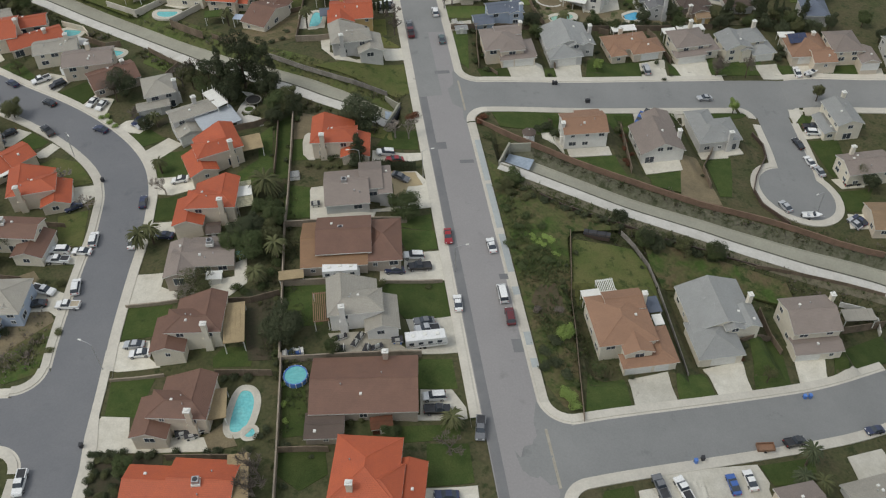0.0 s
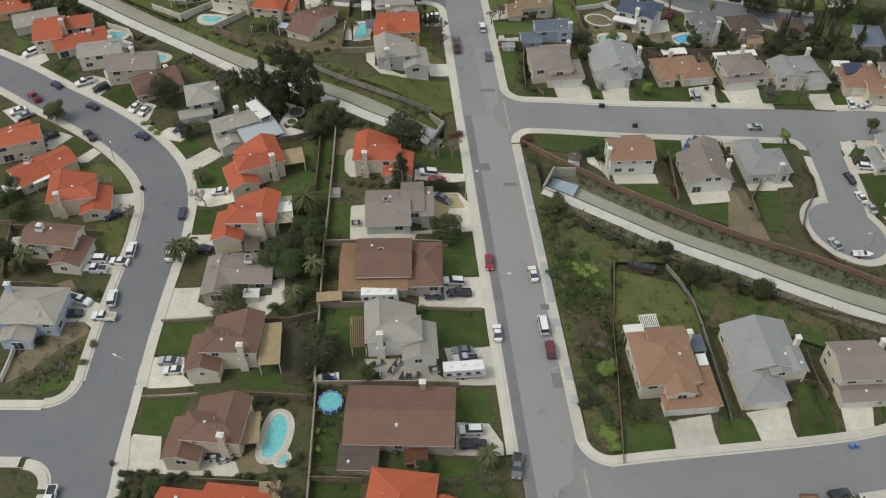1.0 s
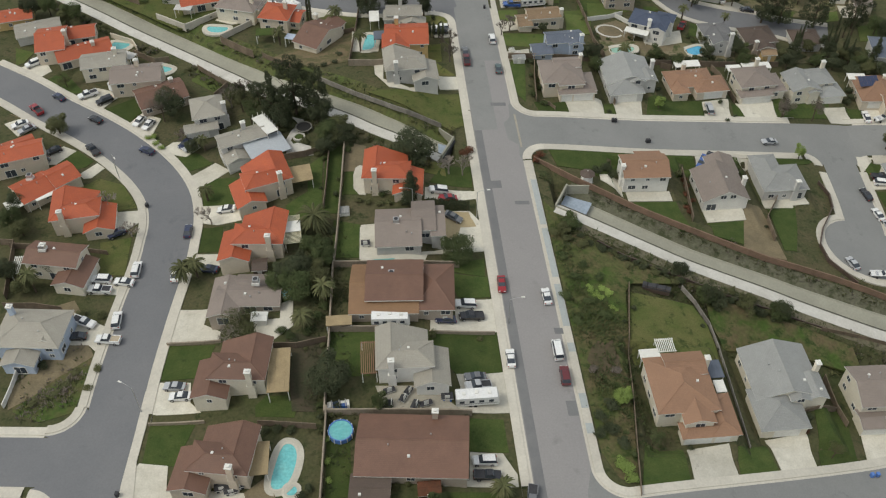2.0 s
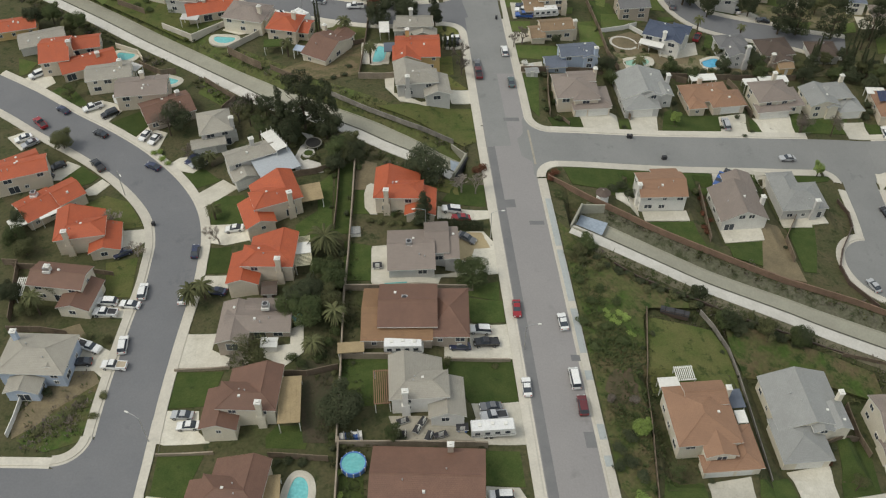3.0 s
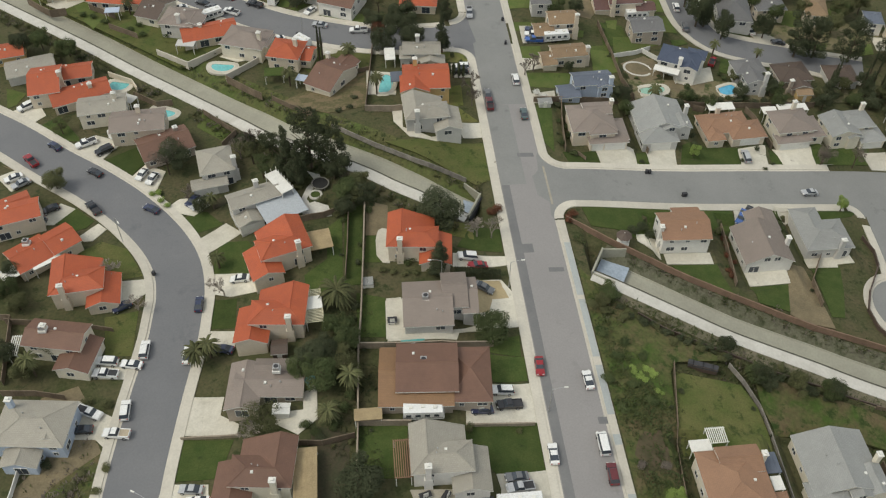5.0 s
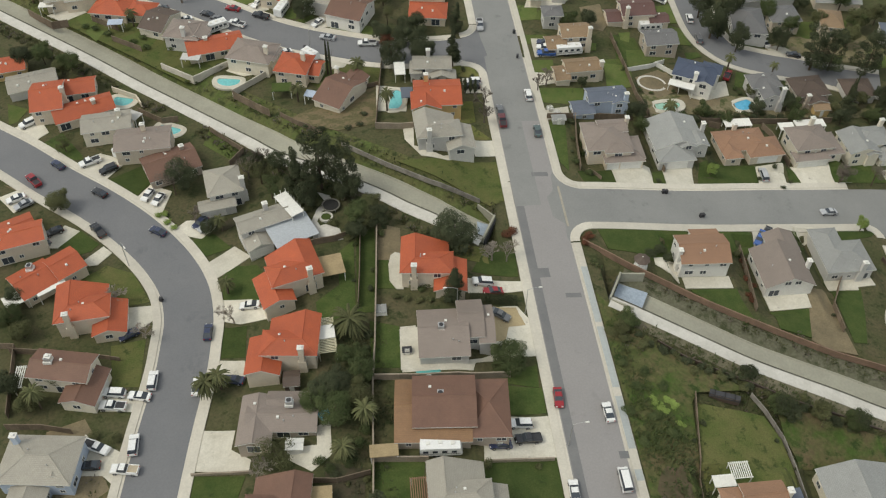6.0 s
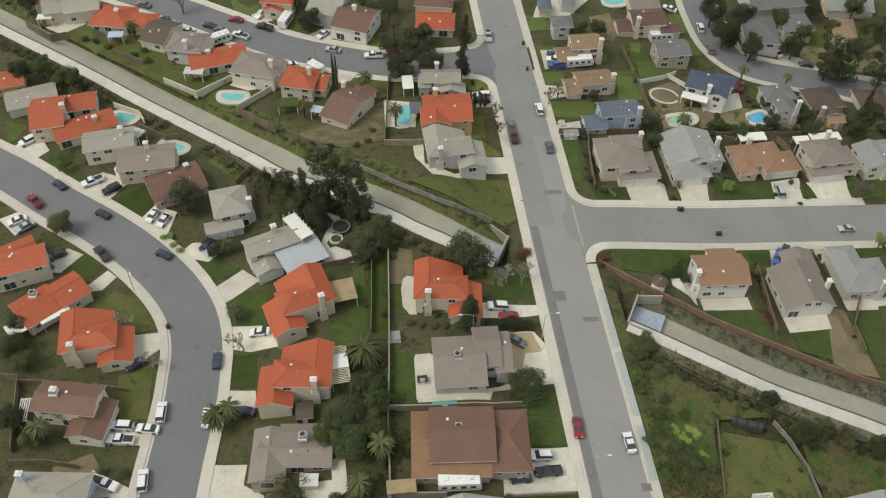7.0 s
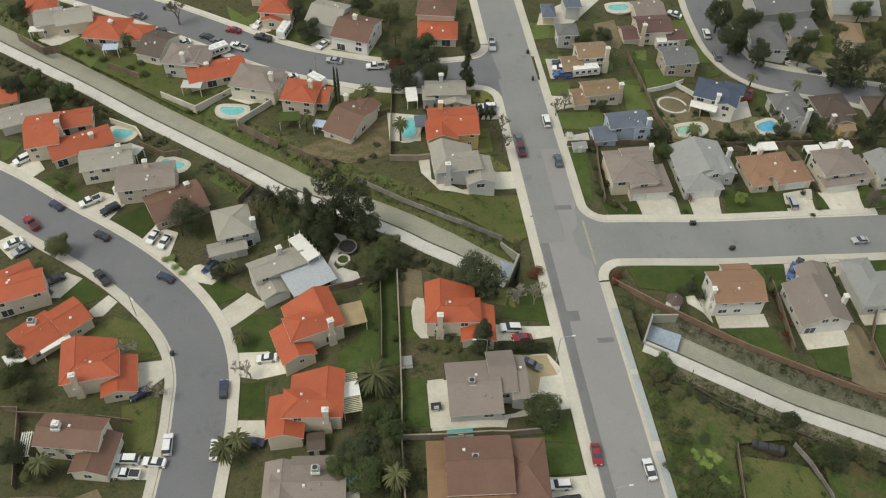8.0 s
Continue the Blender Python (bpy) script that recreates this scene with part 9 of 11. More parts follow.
slab("lawn", [(8.0, 64.8), (20.8, 65.1), (19.8, 59.4), (7.7, 59.4)], FRESHLAWN, "fresh green mown lawn", dz=0.025)
slab("bare_yard", [(27.6, 103.8), (34.4, 106.6), (34.1, 95.5), (32.1, 92.4), (27.8, 93.6)], DIRT, "bare brown slope between gardens", dz=0.059)
slab("bare_yard", [(36.4, 71.2), (44.0, 75.4), (47.2, 72.6), (44.1, 65.4), (37.3, 63.8)], DIRT, "bare tan back yard soil", dz=0.065)
slab("lawn", [(-111.0, 104.4), (-106.2, 98.9), (-107.9, 94.7), (-111.3, 98.8)], FRESHLAWN, "green back garden lawn", dz=0.029)
slab("lawn", [(-102.4, 94.8), (-96.5, 98.5), (-91.1, 95.4), (-92.9, 90.7), (-98.7, 90.5)], FRESHLAWN, "green back garden lawn", dz=0.035)
slab("lawn", [(-116.5, 108.9), (-111.2, 108.3), (-108.3, 103.5), (-112.4, 101.4)], FRESHLAWN, "green back garden lawn", dz=0.042)
slab("patio", [(-123.5, 108.3), (-116.9, 111.9), (-112.6, 109.1), (-118.5, 104.6)], DRIVE, "pale concrete back patio", dz=0.105, category="patio")
slab("lawn", [(-46.2, 95.0), (-33.5, 95.6), (-33.9, 88.7), (-38.2, 88.5)], FRESHLAWN, "fresh green front lawn", dz=0.034)
slab("lawn", [(-62.1, 89.8), (-58.7, 90.4), (-56.5, 86.8), (-60.2, 85.7)], FRESHLAWN, "fresh green front lawn", dz=0.040)
slab("lawn", [(-71.2, 111.5), (-65.0, 115.7), (-65.7, 109.6), (-70.3, 108.7)], FRESHLAWN, "fresh green front lawn", dz=0.026)
slab("lawn", [(-59.8, 104.3), (-53.6, 106.9), (-54.1, 101.0), (-57.9, 100.1)], FRESHLAWN, "fresh green front lawn", dz=0.032)
slab("pavement", [(-73.3, -50.4), (-71.7, -50.7), (-72.1, -58.5), (-72.7, -65.4), (-72.2, -72.0), (-73.0, -82.2), (-74.7, -81.9), (-74.7, -69.9), (-73.9, -60.0)], CONCRETE, "pale concrete pavement beside the street", dz=0.181)
slab("driveway", [(25.8, -88.7), (34.0, -88.4), (45.4, -87.3), (46.4, -91.1), (44.8, -94.1), (24.1, -94.2)], DRIVE, "pale concrete driveway", dz=0.080, category="driveway")
slab("patio", [(-27.5, 47.5), (-25.0, 47.6), (-25.3, 40.5), (-18.7, 37.1), (-12.1, 40.2), (-11.6, 38.2), (-17.7, 35.8), (-23.9, 36.9), (-27.4, 43.0)], DRIVE, "pale concrete apron around a house", dz=0.108, category="patio")
slab("patio", [(66.4, 5.0), (77.6, 5.2), (77.9, 2.8), (73.6, 2.6), (73.4, 1.6), (66.4, 1.8)], DRIVE, "pale concrete back patio", dz=0.114, category="patio")
slab("garden_path", [(-48.1, 26.7), (-45.3, 25.3), (-44.8, 23.2), (-47.1, 20.4), (-48.2, 17.7), (-46.7, 14.5), (-43.9, 13.3), (-44.2, 11.7), (-48.1, 13.3), (-49.4, 17.9), (-48.3, 21.1), (-46.5, 23.9)], PATH, "winding pale stone garden path", dz=0.120)
slab("patio", [(-49.4, 15.6), (-46.4, 16.6), (-43.4, 15.0), (-42.6, 11.8), (-45.6, 11.4), (-49.0, 12.6)], PATH, "pale gravel garden patch", dz=0.09, category="gravel")
slab("patio", [(24.7, 6.3), (30.0, 7.0), (29.6, 0.8), (28.0, 1.9), (24.6, 4.4)], DRIVE, "tan paved back yard", dz=0.106, category="patio")
slab("lawn", [(5.8, 50.3), (13.6, 54.1), (10.8, 33.1), (7.0, 36.8)], LAWN, "mown green lawn", dz=0.035)
slab("lawn", [(-10.9, 77.0), (-5.5, 77.9), (-4.3, 73.1), (-5.1, 70.0), (-11.6, 70.5)], DRYLAWN, "yellow-green front lawn", dz=0.041)
slab("lawn", [(-13.4, 59.6), (-9.0, 60.1), (-9.3, 51.7), (-14.1, 50.2)], DRYLAWN, "yellow-green front lawn", dz=0.026)
slab("lawn", [(-13.5, 49.3), (-10.5, 50.6), (-4.9, 45.0), (-10.8, 44.4)], DRYLAWN, "yellow-green front lawn", dz=0.033)
slab("lawn", [(92.5, 106.4), (113.5, 106.5), (109.8, 99.2), (96.9, 97.1), (91.0, 99.5)], FRESHLAWN, "fresh green front lawn", dz=0.039)
slab("lawn", [(97.8, 89.3), (104.8, 88.4), (101.4, 81.8), (95.8, 82.9)], FRESHLAWN, "fresh green front lawn", dz=0.025)
slab("lawn", [(114.1, 86.9), (117.9, 87.3), (116.6, 82.1), (112.4, 81.6)], FRESHLAWN, "fresh green front lawn", dz=0.031)
slab("patio", [(119.2, 90.4), (126.6, 88.9), (124.0, 83.0), (118.2, 83.7)], DRIVE, "pale concrete drive", dz=0.115, category="patio")
slab("lawn", [(-52.2, -56.8), (-50.3, -55.1), (-46.4, -55.4), (-46.1, -46.5), (-43.5, -46.7), (-43.2, -53.2), (-45.1, -60.1), (-52.1, -59.1)], LAWN, "mown green lawn", dz=0.023)
slab("lawn", [(121.0, 78.7), (126.9, 78.4), (124.1, 70.2), (118.5, 70.3)], FRESHLAWN, "fresh green front lawn", dz=0.029)
slab("lawn", [(81.7, 75.9), (85.9, 77.4), (86.9, 73.4), (81.3, 70.6)], FRESHLAWN, "fresh green front lawn", dz=0.035)
slab("bare_yard", [(12.3, -45.9), (13.8, -44.5), (15.4, -45.1), (17.6, -43.6), (19.0, -45.8), (17.3, -47.7), (18.3, -50.1), (16.1, -51.4), (16.5, -53.5), (14.0, -52.6), (11.4, -54.1), (11.7, -50.9), (10.6, -49.4)], BROWNSOIL, "dry brown brush patch on the slope", dz=0.050)
slab("pavement", [(-6.05, 13.9), (-3.95, 13.9), (-3.95, 29.6), (-6.05, 29.6)], CONCRETE, "pale concrete pavement over the culvert", dz=0.17)

# ---- swimming pools ----
pool(-46.6, -69.8, 77.0, 4.5, 1.75, WATER, "kidney-shaped swimming pool with turquoise water", deck=0.9, pinch=0.12)
pool(-45.1, -74.6, 0.0, 0.9, 0.9, WATER, "small round spa beside a pool", deck=0.4, pinch=0.00)
pool(-71.1, 73.5, -10.0, 3.0, 1.5, WATER, "in-ground swimming pool with turquoise water", deck=1.0, pinch=0.22)
pool(-97.1, 67.8, -15.0, 2.5, 1.6, WATER, "in-ground swimming pool with turquoise water", deck=1.0, pinch=0.22)
pool(-84.3, 55.5, -25.0, 2.9, 1.4, WATER, "in-ground swimming pool with turquoise water", deck=1.0, pinch=0.22)
pool(-28.6, 59.7, 78.0, 4.0, 1.6, WATER, "in-ground swimming pool with turquoise water", deck=0.8, pinch=0.15)
pool(42.1, 59.1, 4.0, 3.5, 1.5, GREENWATER, "oval swimming pool with greenish water", deck=1.0, pinch=0.10)
pool(64.3, 61.9, 20.0, 2.7, 1.9, BLUEWATER, "in-ground swimming pool with bright blue water", deck=0.8, pinch=0.15)
pool(37.2, 112.5, 0.0, 3.0, 1.5, WATER, "in-ground swimming pool with turquoise water", deck=1.0, pinch=0.10)
round_pool(-36.7, -64.0)

# ---- patio covers and yard buildings ----
deck = patio_cover(-53.9, 19.9, 32.0, 3.0, 7.6, 4.4, TRIM, "white flat balcony deck with slim posts behind a grey house")
for px_, py in [(1.42, -3.7 + 1.23 * k) for k in range(7)] + [(0.2, 3.7), (-1.2, 3.7)]:
    stick = Shape()
    stick.box(px_ - 0.05, py - 0.05, 4.5, px_ + 0.05, py + 0.05, 5.5)
    part("rail_post", stick, [TRIM], deck)
patio_cover(-53.4, 13.6, 24.0, 9.5, 7.5, 2.7, PALEBLUE, "wide pale blue-grey patio roof beside a house")
patio_cover(-45.4, 2.3, 10.0, 5.5, 5.5, 2.6, TANCOVER, "tan patio cover behind a red-roofed house")
patio_cover(-46.4, -15.3, 95.0, 8.5, 3.6, 2.6, CREAMWOOD, "cream slatted patio cover behind a red-roofed house", slats=True)
patio_cover(-46.4, -14.9, 5.0, 3.4, 3.2, 2.9, TRIM, "white flat patio roof panel behind a house")
patio_cover(-47.7, -51.7, 0.0, 4.0, 10.0, 2.6, TANCOVER, "tan flat patio cover behind a brown-roofed house")
patio_cover(-50.5, -69.3, 0.0, 3.4, 6.5, 2.6, TANCOVER, "tan patio cover beside a pool")
patio_cover(-31.2, -50.3, 0.0, 3.0, 7.5, 2.5, PINKISH, "reddish slatted pergola beside a grey house", slats=True)
patio_cover(-46.5, -85.3, 0.0, 3.6, 10.0, 2.6, TANCOVER, "tan patio cover behind a red-roofed house")
patio_cover(-36.7, -41.0, 0.0, 5.0, 2.5, 2.3, TANCOVER, "tan lean-to cover in a side yard")
patio_cover(-108.7, 1.8, 33.0, 4.5, 3.5, 2.6, TRIM, "white patio cover on slim posts")
patio_cover(-102.2, 4.4, 33.0, 6.0, 2.0, 2.6, TRIM, "white carport cover beside a red-roofed house")
patio_cover(-103.8, -17.4, 0.0, 2.0, 5.0, 2.5, TRIM, "white slatted pergola behind a house", slats=True)
patio_cover(-26.8, 71.5, 0.0, 2.8, 5.4, 2.7, TRIM, "white patio cover beside a grey house")
patio_cover(-25.7, 59.7, 0.0, 3.0, 4.2, 2.7, SLATE, "blue-grey patio cover beside a pool")
patio_cover(-80.9, 81.5, -10.0, 5.0, 3.0, 2.6, GREYWALL, "grey patio cover behind a house")
patio_cover(-102.9, 99.4, 0.0, 4.0, 2.6, 2.6, BLUEWALL, "pale patio cover behind a house")
patio_cover(-123.2, 109.6, 0.0, 4.0, 2.6, 2.6, TRIM, "white patio cover behind a house")
patio_cover(-93.0, 58.6, -30.0, 4.0, 3.0, 2.6, GREYWALL, "grey patio cover behind a house")
patio_cover(-49.1, 61.7, -20.0, 4.0, 2.6, 2.6, BLUEWALL, "pale patio cover behind a house")
patio_cover(-56.9, 66.1, 0.0, 5.0, 3.5, 2.6, LAWN, "green canvas patio cover")
patio_cover(27.2, -46.0, 0.0, 3.8, 3.4, 2.7, TRIM, "white open-beam patio cover behind a house", slats=True)
patio_cover(23.6, -47.8, 0.0, 4.0, 2.4, 2.6, TRIM, "white patio cover behind a house")
patio_cover(35.2, -52.4, 0.0, 3.0, 4.2, 2.5, SLATE, "dark grey lean-to roof beside a house")
patio_cover(35.2, -56.4, 0.0, 2.0, 2.8, 2.4, TRIM, "white patio cover between two houses")
patio_cover(58.5, 51.3, 0.0, 7.0, 3.0, 2.6, TRIM, "white patio cover behind a house")
patio_cover(79.3, 52.9, 0.0, 8.0, 3.0, 2.6, TRIM, "white patio cover behind a house")
patio_cover(72.5, 51.7, 0.0, 4.0, 3.0, 2.6, TRIM, "white patio cover behind a house")
patio_cover(108.1, 49.6, -8.0, 5.0, 3.0, 2.6, TRIM, "white patio cover behind a house")
patio_cover(85.6, -49.7, -6.0, 7.0, 3.4, 2.3, LIGHTGREY, "grey deck cover beside a house")
shed(-52.2, -37.7, -5.0, 2.6, 2.0, 2.0, TRIM, TRIM, "small white garden shed on a paved yard", "shed")
spa_tub(-35.6, -8.5, 0.0)
gazebo(21.0, 3.7, 10.0)
shed(-52.9, -23.9, 0.0, 2.6, 3.2, 2.2, DARKBROWN, DARKBROWN, "dark wooden garden shed", "shed")
shed(11.4, 51.0, 0.0, 3.0, 2.0, 1.6, GREYWALL, GREY, "grey storage shed in a yard", "shed")
shed(-21.9, -77.0, 0.0, 3.4, 2.4, 1.8, REDLEAF, REDLEAF, "small rust-red play house", "shed")
shed(85.9, 61.2, 0.0, 4.0, 3.5, 2.4, YELLOWWALL, TAN, "orange-tan wooden play house", "shed")

patio_cover(47.6, 65.9, -29.0, 6.8, 2.6, 2.6, TRIM, "white patio cover along a white house")

# ---- trees ----
tree(-52.5, 26.0, 14.0, 4.2, DARKLEAF, "tall", label="tall dark evergreen beside the flood channel")
tree(-47.1, 27.8, 15.5, 5.0, DARKLEAF, "pine", label="tall spreading dark pine beside the flood channel")
tree(-42.0, 26.5, 13.5, 4.4, DARKLEAF, "pine", label="spreading dark pine beside the flood channel")
tree(-50.5, 22.4, 9.0, 2.8, DARKLEAF, "round", label="dark evergreen tree above a garden")
tree(-49.8, 24.6, 10.0, 3.4, DARKLEAF, "pine", label="dark spreading evergreen beside the flood channel")
tree(-40.0, 23.4, 8.0, 2.4, DARKLEAF, "round")
tree(-39.1, 16.3, 7.0, 3.1, LEAF, "round")
tree(-36.6, 19.1, 6.0, 2.8, OLIVELEAF, "round")
tree(-39.8, 12.3, 5.0, 2.6, DARKLEAF, "round")
tree(-35.5, 15.5, 6.0, 2.8, DARKLEAF, "round")
tree(-41.9, 23.6, 6.0, 2.8, DARKLEAF, "round")
tree(-37.8, 15.3, 6.0, 2.8, OLIVELEAF, "round")
tree(-19.2, 8.8, 9.0, 5.3, DARKLEAF, "round", label="broad dark green tree above the culvert")
tree(-46.0, -28.4, 7.0, 3.8, DARKLEAF, "round")
tree(-39.9, -24.7, 7.0, 3.1, LEAF, "round")
tree(-49.0, -29.8, 6.0, 2.9, LEAF, "round")
tree(-42.6, -20.3, 5.0, 2.4, LEAF, "round")
tree(-38.6, -54.4, 8.0, 4.5, DARKLEAF, "round", label="big dense dark green garden tree")
tree(-11.8, -21.8, 6.0, 4.2, LEAF, "round", label="round olive-green street-side tree")
tree(-20.8, -6.7, 9.0, 3.6, DARKLEAF, "tall", label="conical dark green conifer beside a house")
tree(-55.2, -39.3, 6.0, 3.8, OLIVELEAF, "thin", label="thin olive-brown tree in front of a house")
tree(-44.9, -32.5, 7.0, 3.6, LEAF, "round")
tree(-40.7, -29.7, 6.0, 3.1, OLIVELEAF, "round")
tree(-43.9, -27.2, 7.0, 3.4, DARKLEAF, "round")
tree(-40.2, -20.7, 5.0, 2.2, LEAF, "round")
tree(-80.4, 32.3, 8.0, 3.4, TWIG, "thin", label="rust-brown thinly leaved tree")
tree(-78.6, 34.0, 9.0, 4.0, DARKLEAF, "round", label="dense dark pine between two houses")
tree(-105.4, 29.4, 6.0, 3.1, OLIVELEAF, "round")
tree(-72.0, 19.5, 4.0, 2.1, DARKLEAF, "round", label="clipped dark green tree by a drive")
tree(-107.7, 49.3, 5.0, 2.6, OLIVELEAF, "thin")
tree(-111.4, 80.7, 7.0, 3.1, LEAF, "round")
tree(-119.5, 85.2, 7.0, 3.1, LEAF, "round")
tree(-124.2, 84.3, 7.0, 3.4, DARKLEAF, "round")
tree(-114.2, 80.8, 5.0, 2.6, OLIVELEAF, "round")
tree(-60.8, 33.1, 7.0, 3.1, OLIVELEAF, "thin")
tree(-58.3, 27.4, 7.0, 3.0, LEAF, "thin")
tree(-62.8, 39.3, 5.0, 3.0, DARKLEAF, "round")
tree(-57.1, 36.0, 6.0, 2.6, DARKLEAF, "round")
tree(-28.5, 77.4, 8.0, 4.0, DARKLEAF, "round", label="dark pine at a street corner")
tree(-20.5, 77.5, 8.0, 4.0, DARKLEAF, "round", label="dark pine at a street corner")
tree(-12.6, 75.1, 11.0, 3.4, DARKLEAF, "tall", label="dark pine at a street corner")
tree(-9.9, 90.2, 9.0, 3.0, DARKLEAF, "tall")
tree(-24.0, 89.6, 7.0, 3.0, DARKLEAF, "round")
tree(-20.8, 91.3, 7.0, 2.8, DARKLEAF, "round")
tree(-30.4, 88.2, 6.0, 3.1, DARKLEAF, "round")
tree(-25.3, 86.9, 6.0, 3.1, DARKLEAF, "round")
tree(-21.5, 85.3, 6.0, 3.1, DARKLEAF, "round")
tree(-29.5, 85.5, 4.0, 2.2, REDLEAF, "round")
tree(-51.9, 100.6, 7.0, 3.4, DARKLEAF, "round")
tree(-49.1, 108.6, 6.0, 2.6, DARKLEAF, "round")
tree(-55.1, 111.0, 7.0, 3.0, DARKLEAF, "round")
tree(-28.6, 96.0, 6.0, 2.6, OLIVELEAF, "thin")
tree(-29.3, 105.6, 7.0, 3.4, OLIVELEAF, "round")
tree(-36.7, 109.5, 8.0, 3.4, DARKLEAF, "round")
tree(-45.4, 74.5, 11.0, 1.1, DARKLEAF, "column", label="slim dark green cypress tree")
tree(-44.6, 73.7, 11.0, 1.1, DARKLEAF, "column", label="slim dark green cypress tree")
tree(64.4, 93.0, 13.0, 4.3, DARKLEAF, "round", label="massive dark tree above the far street")
tree(64.0, 103.4, 12.0, 4.3, DARKLEAF, "round")
tree(73.9, 103.6, 10.0, 3.6, DARKLEAF, "round")
tree(113.4, 100.5, 9.0, 3.9, OLIVELEAF, "round")
tree(99.1, 111.9, 9.0, 3.4, DARKLEAF, "round")
tree(112.5, 111.6, 8.0, 3.4, LEAF, "round")
tree(21.2, 92.1, 6.0, 2.9, LEAF, "round")
tree(27.9, 94.0, 6.0, 2.8, DARKLEAF, "round")
tree(32.2, 53.6, 6.0, 3.1, DARKLEAF, "round")
tree(32.5, 49.2, 5.0, 2.2, LEAF, "round")
tree(50.8, 55.5, 5.0, 2.4, LEAF, "round")
tree(66.6, 58.7, 5.0, 2.4, DARKLEAF, "round")
tree(76.0, 60.8, 6.0, 2.4, DARKLEAF, "round")
tree(76.6, 56.0, 5.0, 2.2, LEAF, "round")
tree(90.0, 56.2, 6.0, 2.6, DARKLEAF, "round")
tree(44.0, 52.6, 4.0, 2.1, LEAF, "round")
tree(56.3, 53.3, 4.0, 1.9, LEAF, "round")
tree(20.2, 65.1, 4.0, 1.6, DARKLEAF, "round")
tree(46.3, 33.8, 4.2, 1.5, BRIGHTLEAF, "round", label="small yellowish street tree")
tree(81.9, 34.8, 6.0, 2.2, TWIG, "thin")
tree(81.1, 19.6, 5.0, 1.6, BRIGHTLEAF, "round", label="small yellow-green tree at a corner")
tree(81.2, 34.6, 6.0, 2.1, TWIG, "thin")
tree(90.3, 34.5, 7.0, 2.1, TWIG, "thin")
tree(107.9, 24.9, 6.0, 1.9, OLIVELEAF, "round")
tree(106.5, -5.7, 6.0, 2.6, OLIVELEAF, "thin")
tree(107.3, -10.3, 6.0, 2.6, DARKLEAF, "round")
tree(14.2, -12.2, 3.2, 2.4, LEAF, "round", label="low scrubby tree beside the culvert")
tree(12.3, -14.0, 2.6, 1.9, OLIVELEAF, "round", label="low scrubby tree beside the street")
tree(15.6, -58.6, 3.6, 2.1, BRIGHTLEAF, "round", label="bright yellow-green shrub tree")
tree(19.9, -66.8, 4.5, 1.7, LEAF, "thin")
tree(55.6, -68.0, 4.5, 1.7, OLIVELEAF, "thin")
tree(40.2, -32.2, 6.0, 2.4, DARKLEAF, "thin")
tree(56.4, -34.5, 5.0, 2.2, DARKLEAF, "thin")
tree(48.8, -35.0, 5.0, 2.1, OLIVELEAF, "thin")
tree(-66.5, -78.3, 5.0, 2.2, LEAF, "round")
tree(-20.6, -79.6, 4.0, 1.7, LEAF, "round")
tree(-29.8, -59.4, 4.5, 1.6, LEAF, "round")
tree(-106.0, -6.1, 5.0, 2.6, OLIVELEAF, "round")
tree(-97.1, -18.9, 5.0, 1.9, OLIVELEAF, "thin")
tree(-108.6, -2.5, 6.0, 3.0, LEAF, "round")
tree(-108.8, 3.0, 5.0, 2.6, DARKLEAF, "round")
tree(-105.5, -19.4, 6.0, 2.8, DARKLEAF, "round")
tree(-101.3, -22.8, 5.0, 2.6, OLIVELEAF, "round")
tree(-128.9, 116.0, 7.0, 3.0, DARKLEAF, "round")
tree(-109.6, 75.9, 4.0, 2.1, OLIVELEAF, "thin")
tree(67.0, 93.3, 12.0, 3.6, DARKLEAF, "tall")
tree(70.5, 87.2, 10.0, 3.1, DARKLEAF, "round")
tree(85.6, 104.3, 8.0, 3.1, LEAF, "round")
tree(90.9, 98.5, 7.0, 2.9, LEAF, "round")
tree(113.0, 100.7, 8.0, 3.3, LEAF, "round")
tree(120.3, 103.1, 8.0, 3.1, OLIVELEAF, "round")
tree(101.7, 102.6, 7.0, 2.8, OLIVELEAF, "round")
tree(76.7, 62.4, 5.0, 2.1, DARKLEAF, "round")
tree(67.5, 65.9, 4.0, 1.7, OLIVELEAF, "round")
tree(46.9, 50.9, 4.0, 1.7, DARKLEAF, "round")
tree(90.3, 60.9, 4.0, 1.9, OLIVELEAF, "round")
tree(105.4, 66.0, 6.0, 2.4, DARKLEAF, "round")
tree(32.1, 51.7, 4.0, 1.7, OLIVELEAF, "round")
tree(75.4, 64.0, 6.0, 2.2, DARKLEAF, "round")
tree(93.8, 61.1, 9.0, 3.1, DARKLEAF, "tall")
tree(104.7, 61.5, 9.0, 2.9, DARKLEAF, "tall")
tree(112.1, 56.9, 6.0, 2.2, OLIVELEAF, "round")
tree(123.0, 53.4, 6.0, 2.2, DARKLEAF, "round")
tree(133.5, 53.2, 6.0, 2.4, LEAF, "round")
tree(135.3, 45.4, 5.0, 2.1, DARKLEAF, "round")
tree(116.4, 57.8, 9.0, 2.8, DARKLEAF, "tall")
tree(108.8, 60.7, 9.0, 1.7, DARKLEAF, "column")
tree(110.0, 59.2, 9.0, 1.4, DARKLEAF, "column")
tree(95.7, 64.9, 10.0, 1.0, DARKLEAF, "column")
tree(91.0, 80.9, 13.5, 5.4, DARKLEAF, "pine", label="broad dark street tree")
tree(97.0, 81.2, 12.5, 5.0, DARKLEAF, "pine", label="broad dark street tree")
